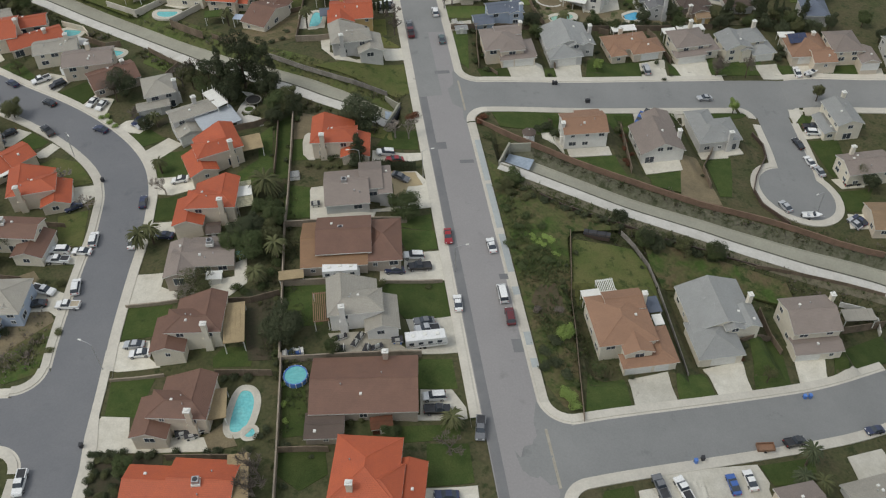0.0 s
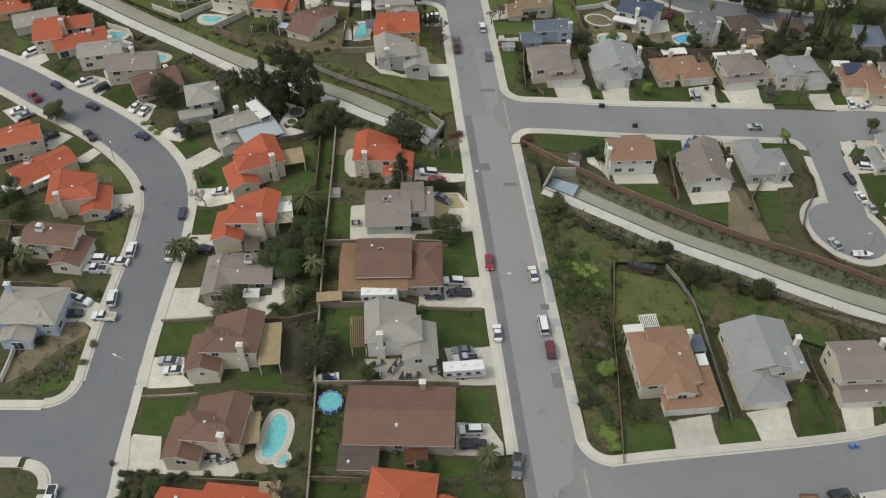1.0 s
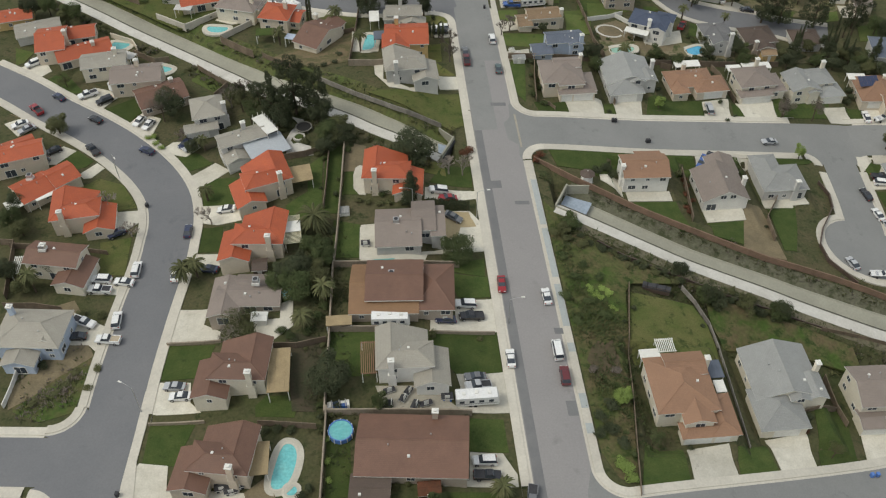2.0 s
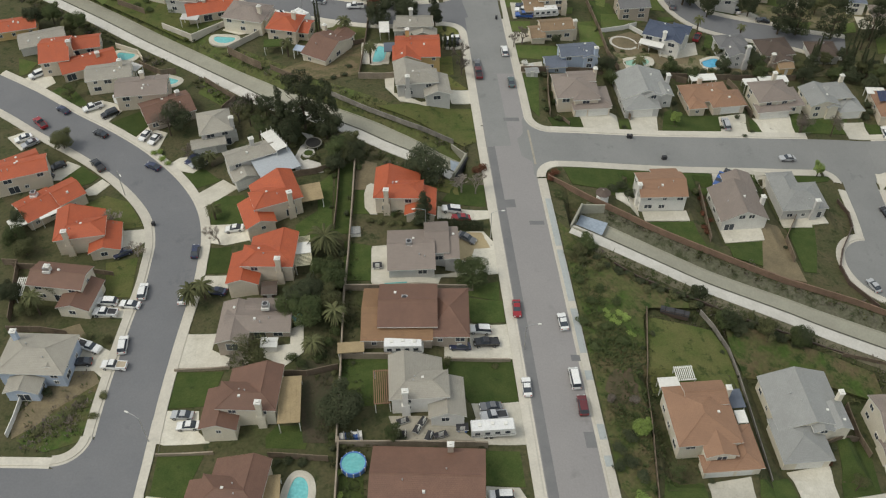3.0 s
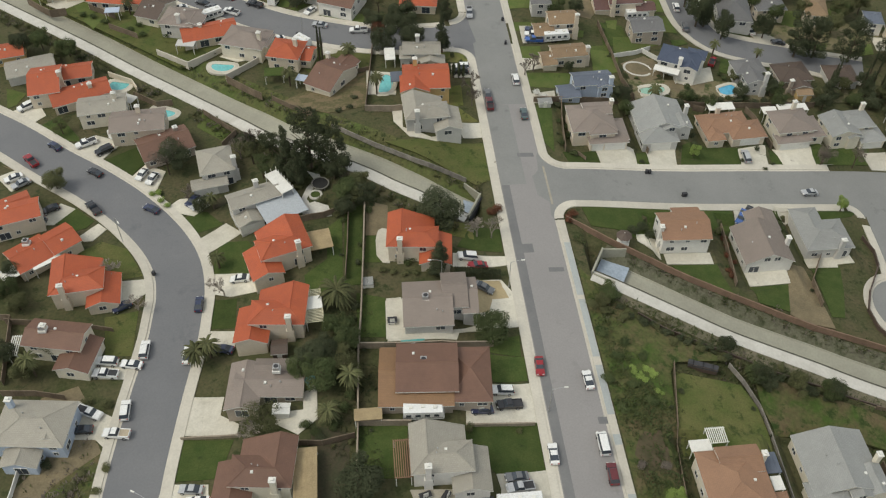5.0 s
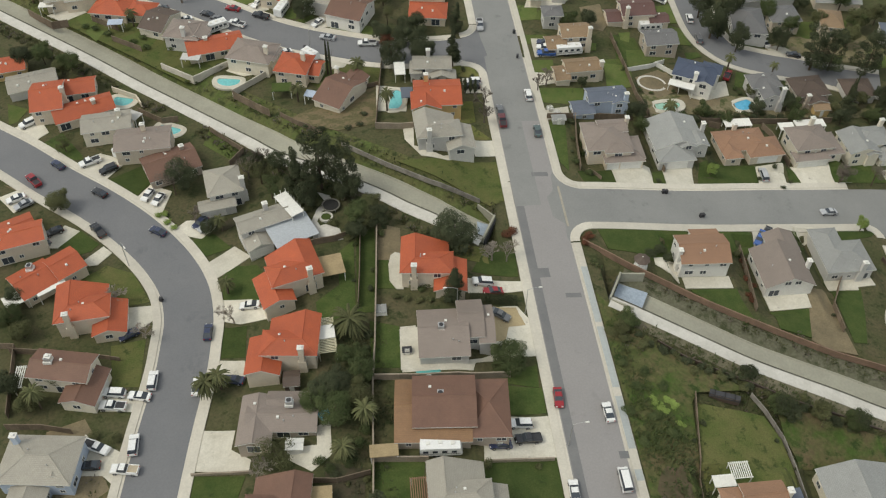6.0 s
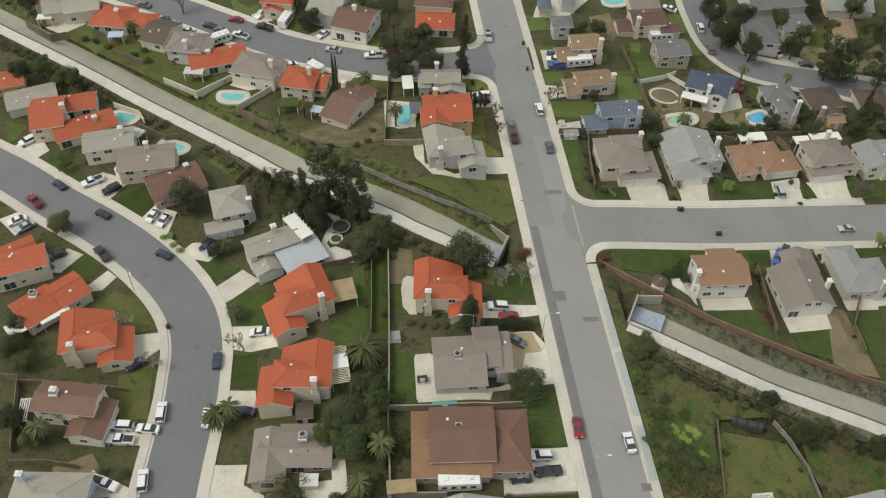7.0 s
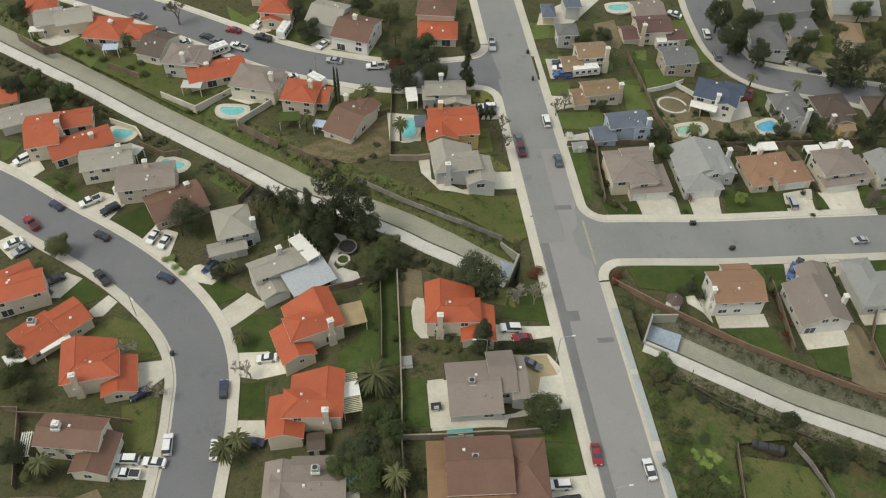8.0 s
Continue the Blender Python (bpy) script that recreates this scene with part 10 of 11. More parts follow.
tree(107.0, 79.0, 13.5, 5.2, DARKLEAF, "pine", label="broad dark street tree")
tree(111.4, 72.8, 10.0, 1.1, DARKLEAF, "column", label="slim dark green cypress tree")
tree(114.1, 73.1, 10.5, 1.1, DARKLEAF, "column", label="slim dark green cypress tree")
tree(116.9, 73.7, 10.0, 1.1, DARKLEAF, "column", label="slim dark green cypress tree")
tree(118.5, 77.6, 13.5, 4.8, DARKLEAF, "pine", label="broad dark street tree")
tree(105.2, 65.0, 10.0, 1.0, DARKLEAF, "column", label="slim dark green cypress tree")
tree(107.1, 63.7, 10.0, 1.0, DARKLEAF, "column", label="slim dark green cypress tree")
tree(109.8, 63.6, 9.0, 1.0, DARKLEAF, "column", label="slim dark green cypress tree")
tree(99.7, 65.2, 5.0, 2.1, OLIVELEAF, "round")
tree(111.1, 59.4, 6.0, 2.6, DARKLEAF, "round")
tree(84.3, 89.6, 9.0, 3.4, DARKLEAF, "round")
tree(107.1, 92.5, 8.0, 3.4, OLIVELEAF, "round")
tree(94.0, 63.2, 9.0, 0.9, DARKLEAF, "column")
tree(98.1, 67.4, 10.0, 1.0, DARKLEAF, "column")
bare_tree(-65.1, -6.4, 5.0, 3.0, mat=PALEBARK)
bare_tree(-89.4, 1.3, 4.5, 3.2, mat=PALEBARK)
bare_tree(-82.3, -8.3, 4.0, 2.6, mat=PALEBARK)
bare_tree(-8.3, 5.3, 5.0, 3.0, mat=PALEBARK)
bare_tree(-11.5, 5.5, 5.0, 3.0, mat=PALEBARK)
bare_tree(-6.6, 56.6, 6.0, 3.2, mat=TWIG)
bare_tree(-7.2, 51.5, 6.0, 3.0, mat=TWIG)
bare_tree(10.9, 65.7, 5.0, 2.6, mat=TWIG)
bare_tree(8.3, 63.6, 5.0, 2.4, mat=TWIG)
bare_tree(-43.1, -84.5, 7.0, 3.6, mat=TWIG)
bare_tree(-44.4, -86.9, 7.0, 3.4, mat=TWIG)
bare_tree(-10.7, -82.5, 5.0, 3.2, mat=TWIG)
bare_tree(-62.2, 38.0, 6.0, 3.4, mat=TWIG)
bare_tree(-86.5, 111.5, 8.0, 3.6, mat=TWIG)
bare_tree(-64.0, 35.9, 6.0, 3.0, mat=TWIG)
bare_tree(-57.4, -40.6, 5.0, 3.5, mat=PALEBARK)
bare_tree(-75.2, 23.2, 3.5, 2.5, mat=TWIG)
palm(-41.8, -12.9, 4.5, 4.0, mat=OLIVELEAF)
palm(-68.8, -23.2, 5.0, 2.8, mat=OLIVELEAF)
palm(-66.6, -21.9, 5.0, 2.6, mat=OLIVELEAF)
palm(-39.6, -33.5, 5.0, 2.6, mat=OLIVELEAF)
palm(-43.7, -40.5, 4.5, 2.4, mat=OLIVELEAF)
palm(-30.9, 55.7, 6.0, 2.2, mat=OLIVELEAF)
palm(-37.6, 71.2, 6.0, 2.4, mat=OLIVELEAF)
palm(41.5, 55.3, 4.0, 2.0, mat=OLIVELEAF)
palm(-66.7, 1.6, 4.0, 2.0, mat=OLIVELEAF)
palm(-69.2, 19.9, 4.0, 1.8, mat=OLIVELEAF)
palm(-9.5, -77.3, 3.5, 2.4, mat=OLIVELEAF)
palm(55.3, -87.4, 6.0, 2.4, mat=DARKLEAF)
palm(51.1, -92.8, 6.0, 2.2, mat=DARKLEAF)
palm(55.1, -93.2, 5.0, 2.4, mat=OLIVELEAF)
palm(63.5, 74.9, 7.0, 1.8, mat=OLIVELEAF)
palm(76.4, 74.2, 6.0, 1.6, mat=OLIVELEAF)
palm(-52.9, 62.7, 5.0, 2.2, mat=OLIVELEAF)
palm(41.7, 56.0, 4.0, 2.0, mat=OLIVELEAF)
palm(-99.5, -23.1, 6.0, 2.2, mat=OLIVELEAF)
palm(-98.6, 101.0, 5.0, 2.0, mat=OLIVELEAF)

# ---- shrubs ----
bush(12.3, -72.1, 1.5, BRIGHTLEAF, label="round yellow-green clipped shrub", height=1.6)
bush(13.2, -73.8, 1.5, BRIGHTLEAF, label="round yellow-green clipped shrub", height=1.6)
bush(13.8, -75.1, 1.5, BRIGHTLEAF, label="round yellow-green clipped shrub", height=1.6)
bush(15.0, -31.1, 0.9, BRIGHTLEAF, label="pale green low shrub", height=0.6)
bush(17.8, -30.5, 0.9, BRIGHTLEAF, label="pale green low shrub", height=0.6)
bush(16.0, -32.4, 0.9, BRIGHTLEAF, label="pale green low shrub", height=0.6)
bush(19.1, -31.7, 0.9, BRIGHTLEAF, label="pale green low shrub", height=0.6)
bush(16.7, -33.1, 0.9, BRIGHTLEAF, label="pale green low shrub", height=0.6)
bush(14.6, -30.2, 0.9, BRIGHTLEAF, label="pale green low shrub", height=0.6)
bush(-39.2, -65.2, 0.8, BRIGHTLEAF, label="small yellow-green shrub by the wall")
bush(-39.0, -69.7, 0.8, BRIGHTLEAF, label="small yellow-green shrub by the wall")
bush(-39.0, -73.3, 0.8, BRIGHTLEAF, label="small yellow-green shrub by the wall")
bush(-72.5, -74.1, 1.0, DARKLEAF)
bush(-70.5, -74.8, 1.0, DARKLEAF)
bush(-68.5, -74.7, 1.0, DARKLEAF)
bush(-64.5, -75.8, 1.0, DARKLEAF)
bush(-62.0, -75.9, 1.0, DARKLEAF)
bush(-58.0, -76.5, 1.0, DARKLEAF)
bush(-50.5, -77.7, 1.0, DARKLEAF)
bush(-45.1, -78.3, 1.0, DARKLEAF)
bush(-72.3, -79.2, 1.1, OLIVELEAF)
bush(-70.0, -78.5, 1.1, OLIVELEAF)
bush(-68.2, -82.0, 1.1, OLIVELEAF)
bush(-70.4, -82.7, 1.1, OLIVELEAF)
bush(-65.6, -79.2, 1.1, OLIVELEAF)
bush(-32.6, -5.4, 1.0, OLIVELEAF, label="dry brownish garden shrub", height=1.2)
bush(-30.2, -6.1, 1.0, OLIVELEAF, label="dry brownish garden shrub", height=1.2)
bush(-27.8, -6.5, 1.0, OLIVELEAF, label="dry brownish garden shrub", height=1.2)
bush(-25.5, -6.7, 1.0, OLIVELEAF, label="dry brownish garden shrub", height=1.2)
bush(-23.1, -6.9, 1.0, OLIVELEAF, label="dry brownish garden shrub", height=1.2)
bush(-20.7, -6.8, 1.0, OLIVELEAF, label="dry brownish garden shrub", height=1.2)
bush(11.4, -51.3, 1.2, TWIG, label="brown dry shrub on the slope", height=0.9)
bush(15.7, -51.8, 1.2, TWIG, label="brown dry shrub on the slope", height=0.9)
bush(11.0, -22.4, 1.5, LEAF, label="weedy green shrub on the slope", height=1.2)
bush(14.5, -24.3, 1.5, LEAF, label="weedy green shrub on the slope", height=1.2)
bush(17.6, -27.8, 1.5, LEAF, label="weedy green shrub on the slope", height=1.2)
bush(11.9, -27.8, 1.5, LEAF, label="weedy green shrub on the slope", height=1.2)
bush(13.6, -34.8, 1.5, LEAF, label="weedy green shrub on the slope", height=1.2)
bush(9.0, -33.0, 1.5, LEAF, label="weedy green shrub on the slope", height=1.2)
bush(16.6, -38.1, 1.5, LEAF, label="weedy green shrub on the slope", height=1.2)
bush(10.2, -39.7, 1.5, LEAF, label="weedy green shrub on the slope", height=1.2)
bush(13.0, -59.7, 1.7, DARKLEAF, label="dark shrub on the slope", height=1.5)
bush(10.1, -62.4, 1.7, DARKLEAF, label="dark shrub on the slope", height=1.5)
bush(12.3, -65.2, 1.7, DARKLEAF, label="dark shrub on the slope", height=1.5)
bush(9.8, -66.5, 1.7, DARKLEAF, label="dark shrub on the slope", height=1.5)
bush(13.3, -67.9, 1.7, DARKLEAF, label="dark shrub on the slope", height=1.5)
bush(13.4, -10.6, 1.4, OLIVELEAF, label="scrubby bush beside the culvert", height=1.2)
bush(14.3, -11.9, 1.6, OLIVELEAF, label="scrubby bush beside the culvert", height=1.5)
bush(12.1, -16.8, 1.6, OLIVELEAF, label="scrubby bush beside the culvert", height=1.5)
bush(15.8, -17.8, 1.6, OLIVELEAF, label="scrubby bush beside the culvert", height=1.5)
bush(9.8, -14.8, 1.6, OLIVELEAF, label="scrubby bush beside the culvert", height=1.5)
bush(34.0, -27.7, 1.2, OLIVELEAF, label="scrubby bush on the channel bank", height=1.3)
bush(39.7, -28.4, 1.2, OLIVELEAF, label="scrubby bush on the channel bank", height=1.3)
bush(46.9, -28.7, 1.2, OLIVELEAF, label="scrubby bush on the channel bank", height=1.3)
bush(51.1, -30.4, 1.2, OLIVELEAF, label="scrubby bush on the channel bank", height=1.3)
bush(30.2, -25.3, 1.2, OLIVELEAF, label="scrubby bush on the channel bank", height=1.3)
bush(24.9, -23.8, 1.2, OLIVELEAF, label="scrubby bush on the channel bank", height=1.3)
bush(9.7, 10.8, 1.3, REDLEAF, label="dark reddish shrub at a corner", height=1.6)
bush(11.4, 11.6, 1.3, REDLEAF, label="dark reddish shrub at a corner", height=1.6)
bush(9.9, 9.3, 1.3, REDLEAF, label="dark reddish shrub at a corner", height=1.6)
bush(-6.9, 12.7, 1.4, REDLEAF, label="dark reddish shrub by the culvert", height=1.6)
bush(-5.6, 13.4, 1.4, REDLEAF, label="dark reddish shrub by the culvert", height=1.6)
bush(24.3, 7.1, 1.6, DARKLEAF)
bush(28.0, 6.5, 1.6, DARKLEAF)
bush(26.6, 8.2, 1.6, DARKLEAF)
bush(-97.6, 92.6, 1.3, LEAF)
bush(-93.8, 89.8, 1.3, LEAF)
bush(-105.3, 97.0, 1.3, LEAF)
bush(-87.4, 89.1, 1.3, LEAF)
bush(-81.8, 92.1, 1.3, LEAF)
bush(-95.0, 94.7, 1.3, LEAF)
bush(-111.6, 101.3, 1.3, LEAF)
bush(-108.5, 99.8, 1.3, LEAF)
bush(-50.8, 50.9, 1.1, DARKLEAF, label="grey-green shrub in a dirt yard", height=1.0)
bush(-47.0, 49.0, 1.1, DARKLEAF, label="grey-green shrub in a dirt yard", height=1.0)
bush(-40.5, 48.9, 1.1, DARKLEAF, label="grey-green shrub in a dirt yard", height=1.0)
bush(-37.8, 50.1, 1.1, DARKLEAF, label="grey-green shrub in a dirt yard", height=1.0)
bush(-36.9, 54.5, 1.1, DARKLEAF, label="grey-green shrub in a dirt yard", height=1.0)
bush(-28.9, -2.9, 1.0, LEAF)
bush(-27.1, -3.6, 1.0, LEAF)
bush(-25.8, -2.7, 1.0, LEAF)
bush(-48.2, -41.1, 1.3, LEAF)
bush(-46.1, -42.6, 1.3, LEAF)
bush(-43.1, -41.6, 1.3, LEAF)
bush(-41.0, -38.0, 1.3, LEAF)
bush(-39.9, -35.5, 1.3, LEAF)
bush(-88.6, -30.2, 1.2, OLIVELEAF, label="round brownish front garden shrub")
bush(-84.7, -31.2, 1.2, OLIVELEAF, label="round brownish front garden shrub")
bush(-93.8, -43.1, 1.4, DARKLEAF, label="round dark green front shrub")
bush(-88.6, -47.3, 1.2, OLIVELEAF, label="low weedy shrub on bare soil", height=0.8)
bush(-84.3, -48.8, 1.2, OLIVELEAF, label="low weedy shrub on bare soil", height=0.8)
bush(-90.1, -49.5, 1.2, OLIVELEAF, label="low weedy shrub on bare soil", height=0.8)
bush(-93.6, -51.4, 1.2, OLIVELEAF, label="low weedy shrub on bare soil", height=0.8)
bush(-87.0, -45.1, 1.2, OLIVELEAF, label="low weedy shrub on bare soil", height=0.8)
bush(-83.1, -44.3, 1.2, OLIVELEAF, label="low weedy shrub on bare soil", height=0.8)
bush(32.4, 30.6, 0.8, DARKLEAF)
bush(65.2, 31.6, 0.8, DARKLEAF)
bush(67.4, 33.4, 0.8, DARKLEAF)
bush(59.4, 33.8, 0.8, DARKLEAF)
bush(15.2, 32.4, 1.2, LEAF)
bush(12.7, 36.0, 1.2, LEAF)
bush(15.6, 39.6, 1.2, LEAF)
bush(15.9, 43.4, 1.2, LEAF)
bush(64.8, 40.2, 1.0, DARKLEAF)
bush(64.5, 37.5, 1.0, DARKLEAF)
bush(48.0, 41.2, 1.0, DARKLEAF)
bush(47.4, 37.5, 1.0, DARKLEAF)
bush(61.3, 16.6, 0.9, LEAF)
bush(62.1, 15.1, 0.9, LEAF)
bush(62.2, 13.5, 0.9, LEAF)
bush(62.9, 12.0, 0.9, LEAF)
bush(102.7, 41.0, 1.4, DARKLEAF, label="dark shrub between houses", height=2.5)
bush(104.7, 43.2, 1.4, DARKLEAF, label="dark shrub between houses", height=2.5)
bush(104.8, 45.8, 1.4, DARKLEAF, label="dark shrub between houses", height=2.5)
bush(46.7, 5.8, 1.0, REDLEAF, label="reddish dry shrub by a fence")
bush(46.6, 0.3, 1.0, REDLEAF, label="reddish dry shrub by a fence")
bush(44.4, -4.3, 1.0, REDLEAF, label="reddish dry shrub by a fence")
bush(46.5, 7.8, 1.0, REDLEAF, label="reddish dry shrub by a fence")
bush(45.4, 1.7, 1.0, REDLEAF, label="reddish dry shrub by a fence")
bush(44.5, -2.8, 1.0, REDLEAF, label="reddish dry shrub by a fence")
bush(-19.1, -77.9, 1.0, LEAF)
bush(-24.8, -80.8, 1.0, LEAF)
bush(-17.2, -87.5, 1.0, LEAF)
bush(-25.4, -75.3, 0.8, OLIVELEAF)
bush(-27.4, -75.4, 0.8, OLIVELEAF)
bush(-23.4, -76.0, 0.8, OLIVELEAF)
bush(-43.2, -75.7, 1.1, DARKLEAF)
bush(-42.2, -74.7, 1.1, DARKLEAF)
bush(-45.3, -62.6, 1.1, DARKLEAF)
bush(-47.9, -62.1, 1.1, DARKLEAF)
bush(-50.0, -62.1, 1.1, DARKLEAF)
bush(-38.5, -60.3, 0.9, OLIVELEAF)
bush(-36.9, -59.9, 0.9, OLIVELEAF)
bush(-34.0, -59.9, 0.9, OLIVELEAF)
bush(-32.8, -61.1, 0.9, OLIVELEAF)
bush(-83.4, 25.5, 1.0, BRIGHTLEAF, label="low yellowish-green front garden shrub")
bush(-81.1, 23.3, 1.0, BRIGHTLEAF, label="low yellowish-green front garden shrub")
bush(-79.6, 21.4, 1.0, BRIGHTLEAF, label="low yellowish-green front garden shrub")
bush(-82.0, 25.5, 1.0, BRIGHTLEAF, label="low yellowish-green front garden shrub")
bush(-48.0, 23.0, 1.3, OLIVELEAF)
bush(-50.4, 21.2, 1.3, OLIVELEAF)
bush(-51.5, 23.8, 1.3, OLIVELEAF)
bush(-44.8, 16.4, 1.3, OLIVELEAF)
bush(10.3, 55.4, 1.2, TRIM, label="white-flowering shrub beside a drive")
bush(11.5, 54.3, 1.2, TRIM, label="white-flowering shrub beside a drive")
bush(64.3, 69.3, 1.1, LEAF)
bush(65.1, 67.0, 1.1, LEAF)
bush(63.2, 58.0, 1.1, LEAF)
bush(68.0, 58.3, 1.1, LEAF)
bush(72.0, 64.1, 1.1, LEAF)
bush(56.8, 57.6, 1.1, LEAF)
bush(39.1, 64.3, 0.8, LEAF)
bush(45.8, 65.9, 0.8, LEAF)
bush(36.3, 65.2, 0.8, LEAF)
bush(-10.1, 72.3, 0.7, DARKLEAF, label="slim clipped dark green shrub", height=2.4)
bush(-10.2, 66.8, 0.7, DARKLEAF, label="slim clipped dark green shrub", height=2.4)
bush(-8.2, 68.8, 0.7, DARKLEAF, label="slim clipped dark green shrub", height=2.4)
bush(-21.5, 66.4, 0.6, DARKLEAF, label="slim clipped dark green shrub", height=4.0)
bush(-19.4, 66.3, 0.6, DARKLEAF, label="slim clipped dark green shrub", height=4.0)
bush(-17.3, 66.1, 0.6, DARKLEAF, label="slim clipped dark green shrub", height=4.0)
bush(-15.2, 66.5, 0.6, DARKLEAF, label="slim clipped dark green shrub", height=4.0)
bush(-23.6, 66.2, 0.6, DARKLEAF, label="slim clipped dark green shrub", height=4.0)
bush(78.5, -53.9, 1.0, OLIVELEAF)
bush(80.6, -55.3, 1.0, OLIVELEAF)
bush(74.7, -55.7, 1.0, OLIVELEAF)
bush(26.8, -68.1, 0.7, DARKLEAF)
bush(35.6, -66.3, 0.7, DARKLEAF)
bush(51.5, -63.3, 0.9, REDLEAF, label="reddish shrub beside a garage")

# ---- bins, lamps and street clutter ----
bin_(33.2, -87.1, -1, BLUE, "blue wheelie bin at the kerb")
bin_(34.8, -86.5, -7, DARK, "black wheelie bin at the kerb")
bin_(62.5, -71.6, 0, BLUE, "blue wheelie bin at the kerb")
bin_(63.8, -71.4, 3, BLUE, "blue wheelie bin at the kerb")
bin_(32.4, 27.0, -4, DARK, "black wheelie bin at the kerb")
bin_(33.2, 27.0, 8, DARK, "black wheelie bin at the kerb")
bin_(39.9, 20.1, 13, DARK, "black wheelie bin at the kerb")
bin_(40.5, 20.2, 11, DARK, "black wheelie bin at the kerb")
bin_(-74.9, -71.9, -4, DARK, "black wheelie bin at the kerb")
bin_(5.2, 77.8, -14, DARK, "black wheelie bin at the kerb")
bin_(6.0, 89.2, 13, DARK, "black wheelie bin at the kerb")
bin_(-51.5, 86.1, -5, DARK, "black wheelie bin at the kerb")
bin_(-80.2, 0.8, -10, DARK, "black wheelie bin at the kerb")
street_lamp(-73.4, -54.9, 150, 7.5)
street_lamp(-88.1, 11.2, -60, 7.5)
street_lamp(-6.5, -8.9, 0, 7.5)
street_lamp(89.8, -17.7, 200, 6.5)
street_lamp(-20.6, -9.5, 180, 7.0)
street_lamp(-3.4, -39.6, 0, 7.0)
street_lamp(-50.0, 86.6, 60, 6.0)
utility_trailer(48.4, -83.9, -6)
boat(110.3, 34.9, 20)
boat(87.0, -20.0, -8)
rooftop_unit(-24.5, -16.9, 7.89, -4)
rooftop_unit(-26.1, -32.2, 8.19, -4)
rooftop_unit(-53.0, -30.5, 6.96, -4)
rooftop_unit(-53.0, -85.5, 6.14, -4)
rooftop_unit(-106.7, 8.7, 4.30, -4)
rooftop_unit(-97.6, -16.8, 6.60, -4)
solar_panels(109.1, 45.0, -9.30, 0, 20)

# ---- planting along the garden boundaries ----
bush(-73.1, -74.1, 1.0, DARKLEAF, label="dark green garden shrub in a bed", height=1.3)
bush(-71.6, -74.1, 1.0, DARKLEAF, label="dark green garden shrub in a bed", height=1.3)
bush(-69.9, -74.2, 1.0, DARKLEAF, label="dark green garden shrub in a bed", height=1.3)
bush(-67.4, -74.3, 1.0, DARKLEAF, label="dark green garden shrub in a bed", height=1.3)
bush(-64.5, -75.5, 1.0, DARKLEAF, label="dark green garden shrub in a bed", height=1.3)
bush(-62.7, -76.0, 1.0, DARKLEAF, label="dark green garden shrub in a bed", height=1.3)
bush(-58.0, -76.0, 1.0, DARKLEAF, label="dark green garden shrub in a bed", height=1.3)
bush(-52.4, -77.6, 1.0, DARKLEAF, label="dark green garden shrub in a bed", height=1.3)
bush(-50.9, -77.7, 1.0, DARKLEAF, label="dark green garden shrub in a bed", height=1.3)
bush(-72.8, -76.1, 1.0, DARKLEAF, label="dark green garden shrub in a bed", height=1.3)
bush(-71.9, -77.7, 1.0, DARKLEAF, label="dark green garden shrub in a bed", height=1.3)
bush(-72.9, -79.2, 1.0, DARKLEAF, label="dark green garden shrub in a bed", height=1.3)
bush(-69.9, -78.0, 1.0, DARKLEAF, label="dark green garden shrub in a bed", height=1.3)
bush(-68.6, -81.0, 1.0, DARKLEAF, label="dark green garden shrub in a bed", height=1.3)
bush(-67.3, -79.5, 1.0, DARKLEAF, label="dark green garden shrub in a bed", height=1.3)
bush(-66.9, -76.7, 1.0, DARKLEAF, label="dark green garden shrub in a bed", height=1.3)
bush(-72.3, -81.5, 1.0, DARKLEAF, label="dark green garden shrub in a bed", height=1.3)
bush(-69.8, -82.4, 1.0, DARKLEAF, label="dark green garden shrub in a bed", height=1.3)
bush(-72.1, -77.7, 0.9, OLIVELEAF, label="olive-brown garden shrub in a bed", height=1.2)
bush(-71.5, -75.4, 0.9, OLIVELEAF, label="olive-brown garden shrub in a bed", height=1.2)
bush(-69.7, -75.7, 0.9, OLIVELEAF, label="olive-brown garden shrub in a bed", height=1.2)
bush(-67.7, -82.4, 0.9, OLIVELEAF, label="olive-brown garden shrub in a bed", height=1.2)
bush(-34.5, 12.4, 1.2, LEAF, "low garden shrub along a boundary", 1.3)
bush(-36.8, 2.4, 0.8, LEAF, "low garden shrub along a boundary", 0.8)
bush(-37.4, -2.8, 0.9, DARKLEAF, "low garden shrub along a boundary", 1.3)
bush(-38.2, -14.2, 1.2, DARKLEAF, "low garden shrub along a boundary", 1.1)
bush(-38.5, -17.4, 0.8, DARKLEAF, "low garden shrub along a boundary", 1.1)
bush(-39.0, -23.7, 0.9, DARKLEAF, "low garden shrub along a boundary", 1.3)
bush(-39.2, -26.3, 0.8, LEAF, "low garden shrub along a boundary", 1.0)
bush(-39.2, -30.7, 0.8, DARKLEAF, "low garden shrub along a boundary", 0.8)
bush(-39.2, -34.9, 0.5, DARKLEAF, "low garden shrub along a boundary", 0.6)
bush(-40.0, -45.1, 0.8, OLIVELEAF, "low garden shrub along a boundary", 0.8)
bush(-38.0, -53.2, 0.5, LEAF, "low garden shrub along a boundary", 0.5)
bush(-40.5, -58.3, 0.9, LEAF, "low garden shrub along a boundary", 1.3)
bush(-40.3, -60.7, 0.9, DARKLEAF, "low garden shrub along a boundary", 1.1)
bush(-38.3, -68.7, 0.5, LEAF, "low garden shrub along a boundary", 0.5)
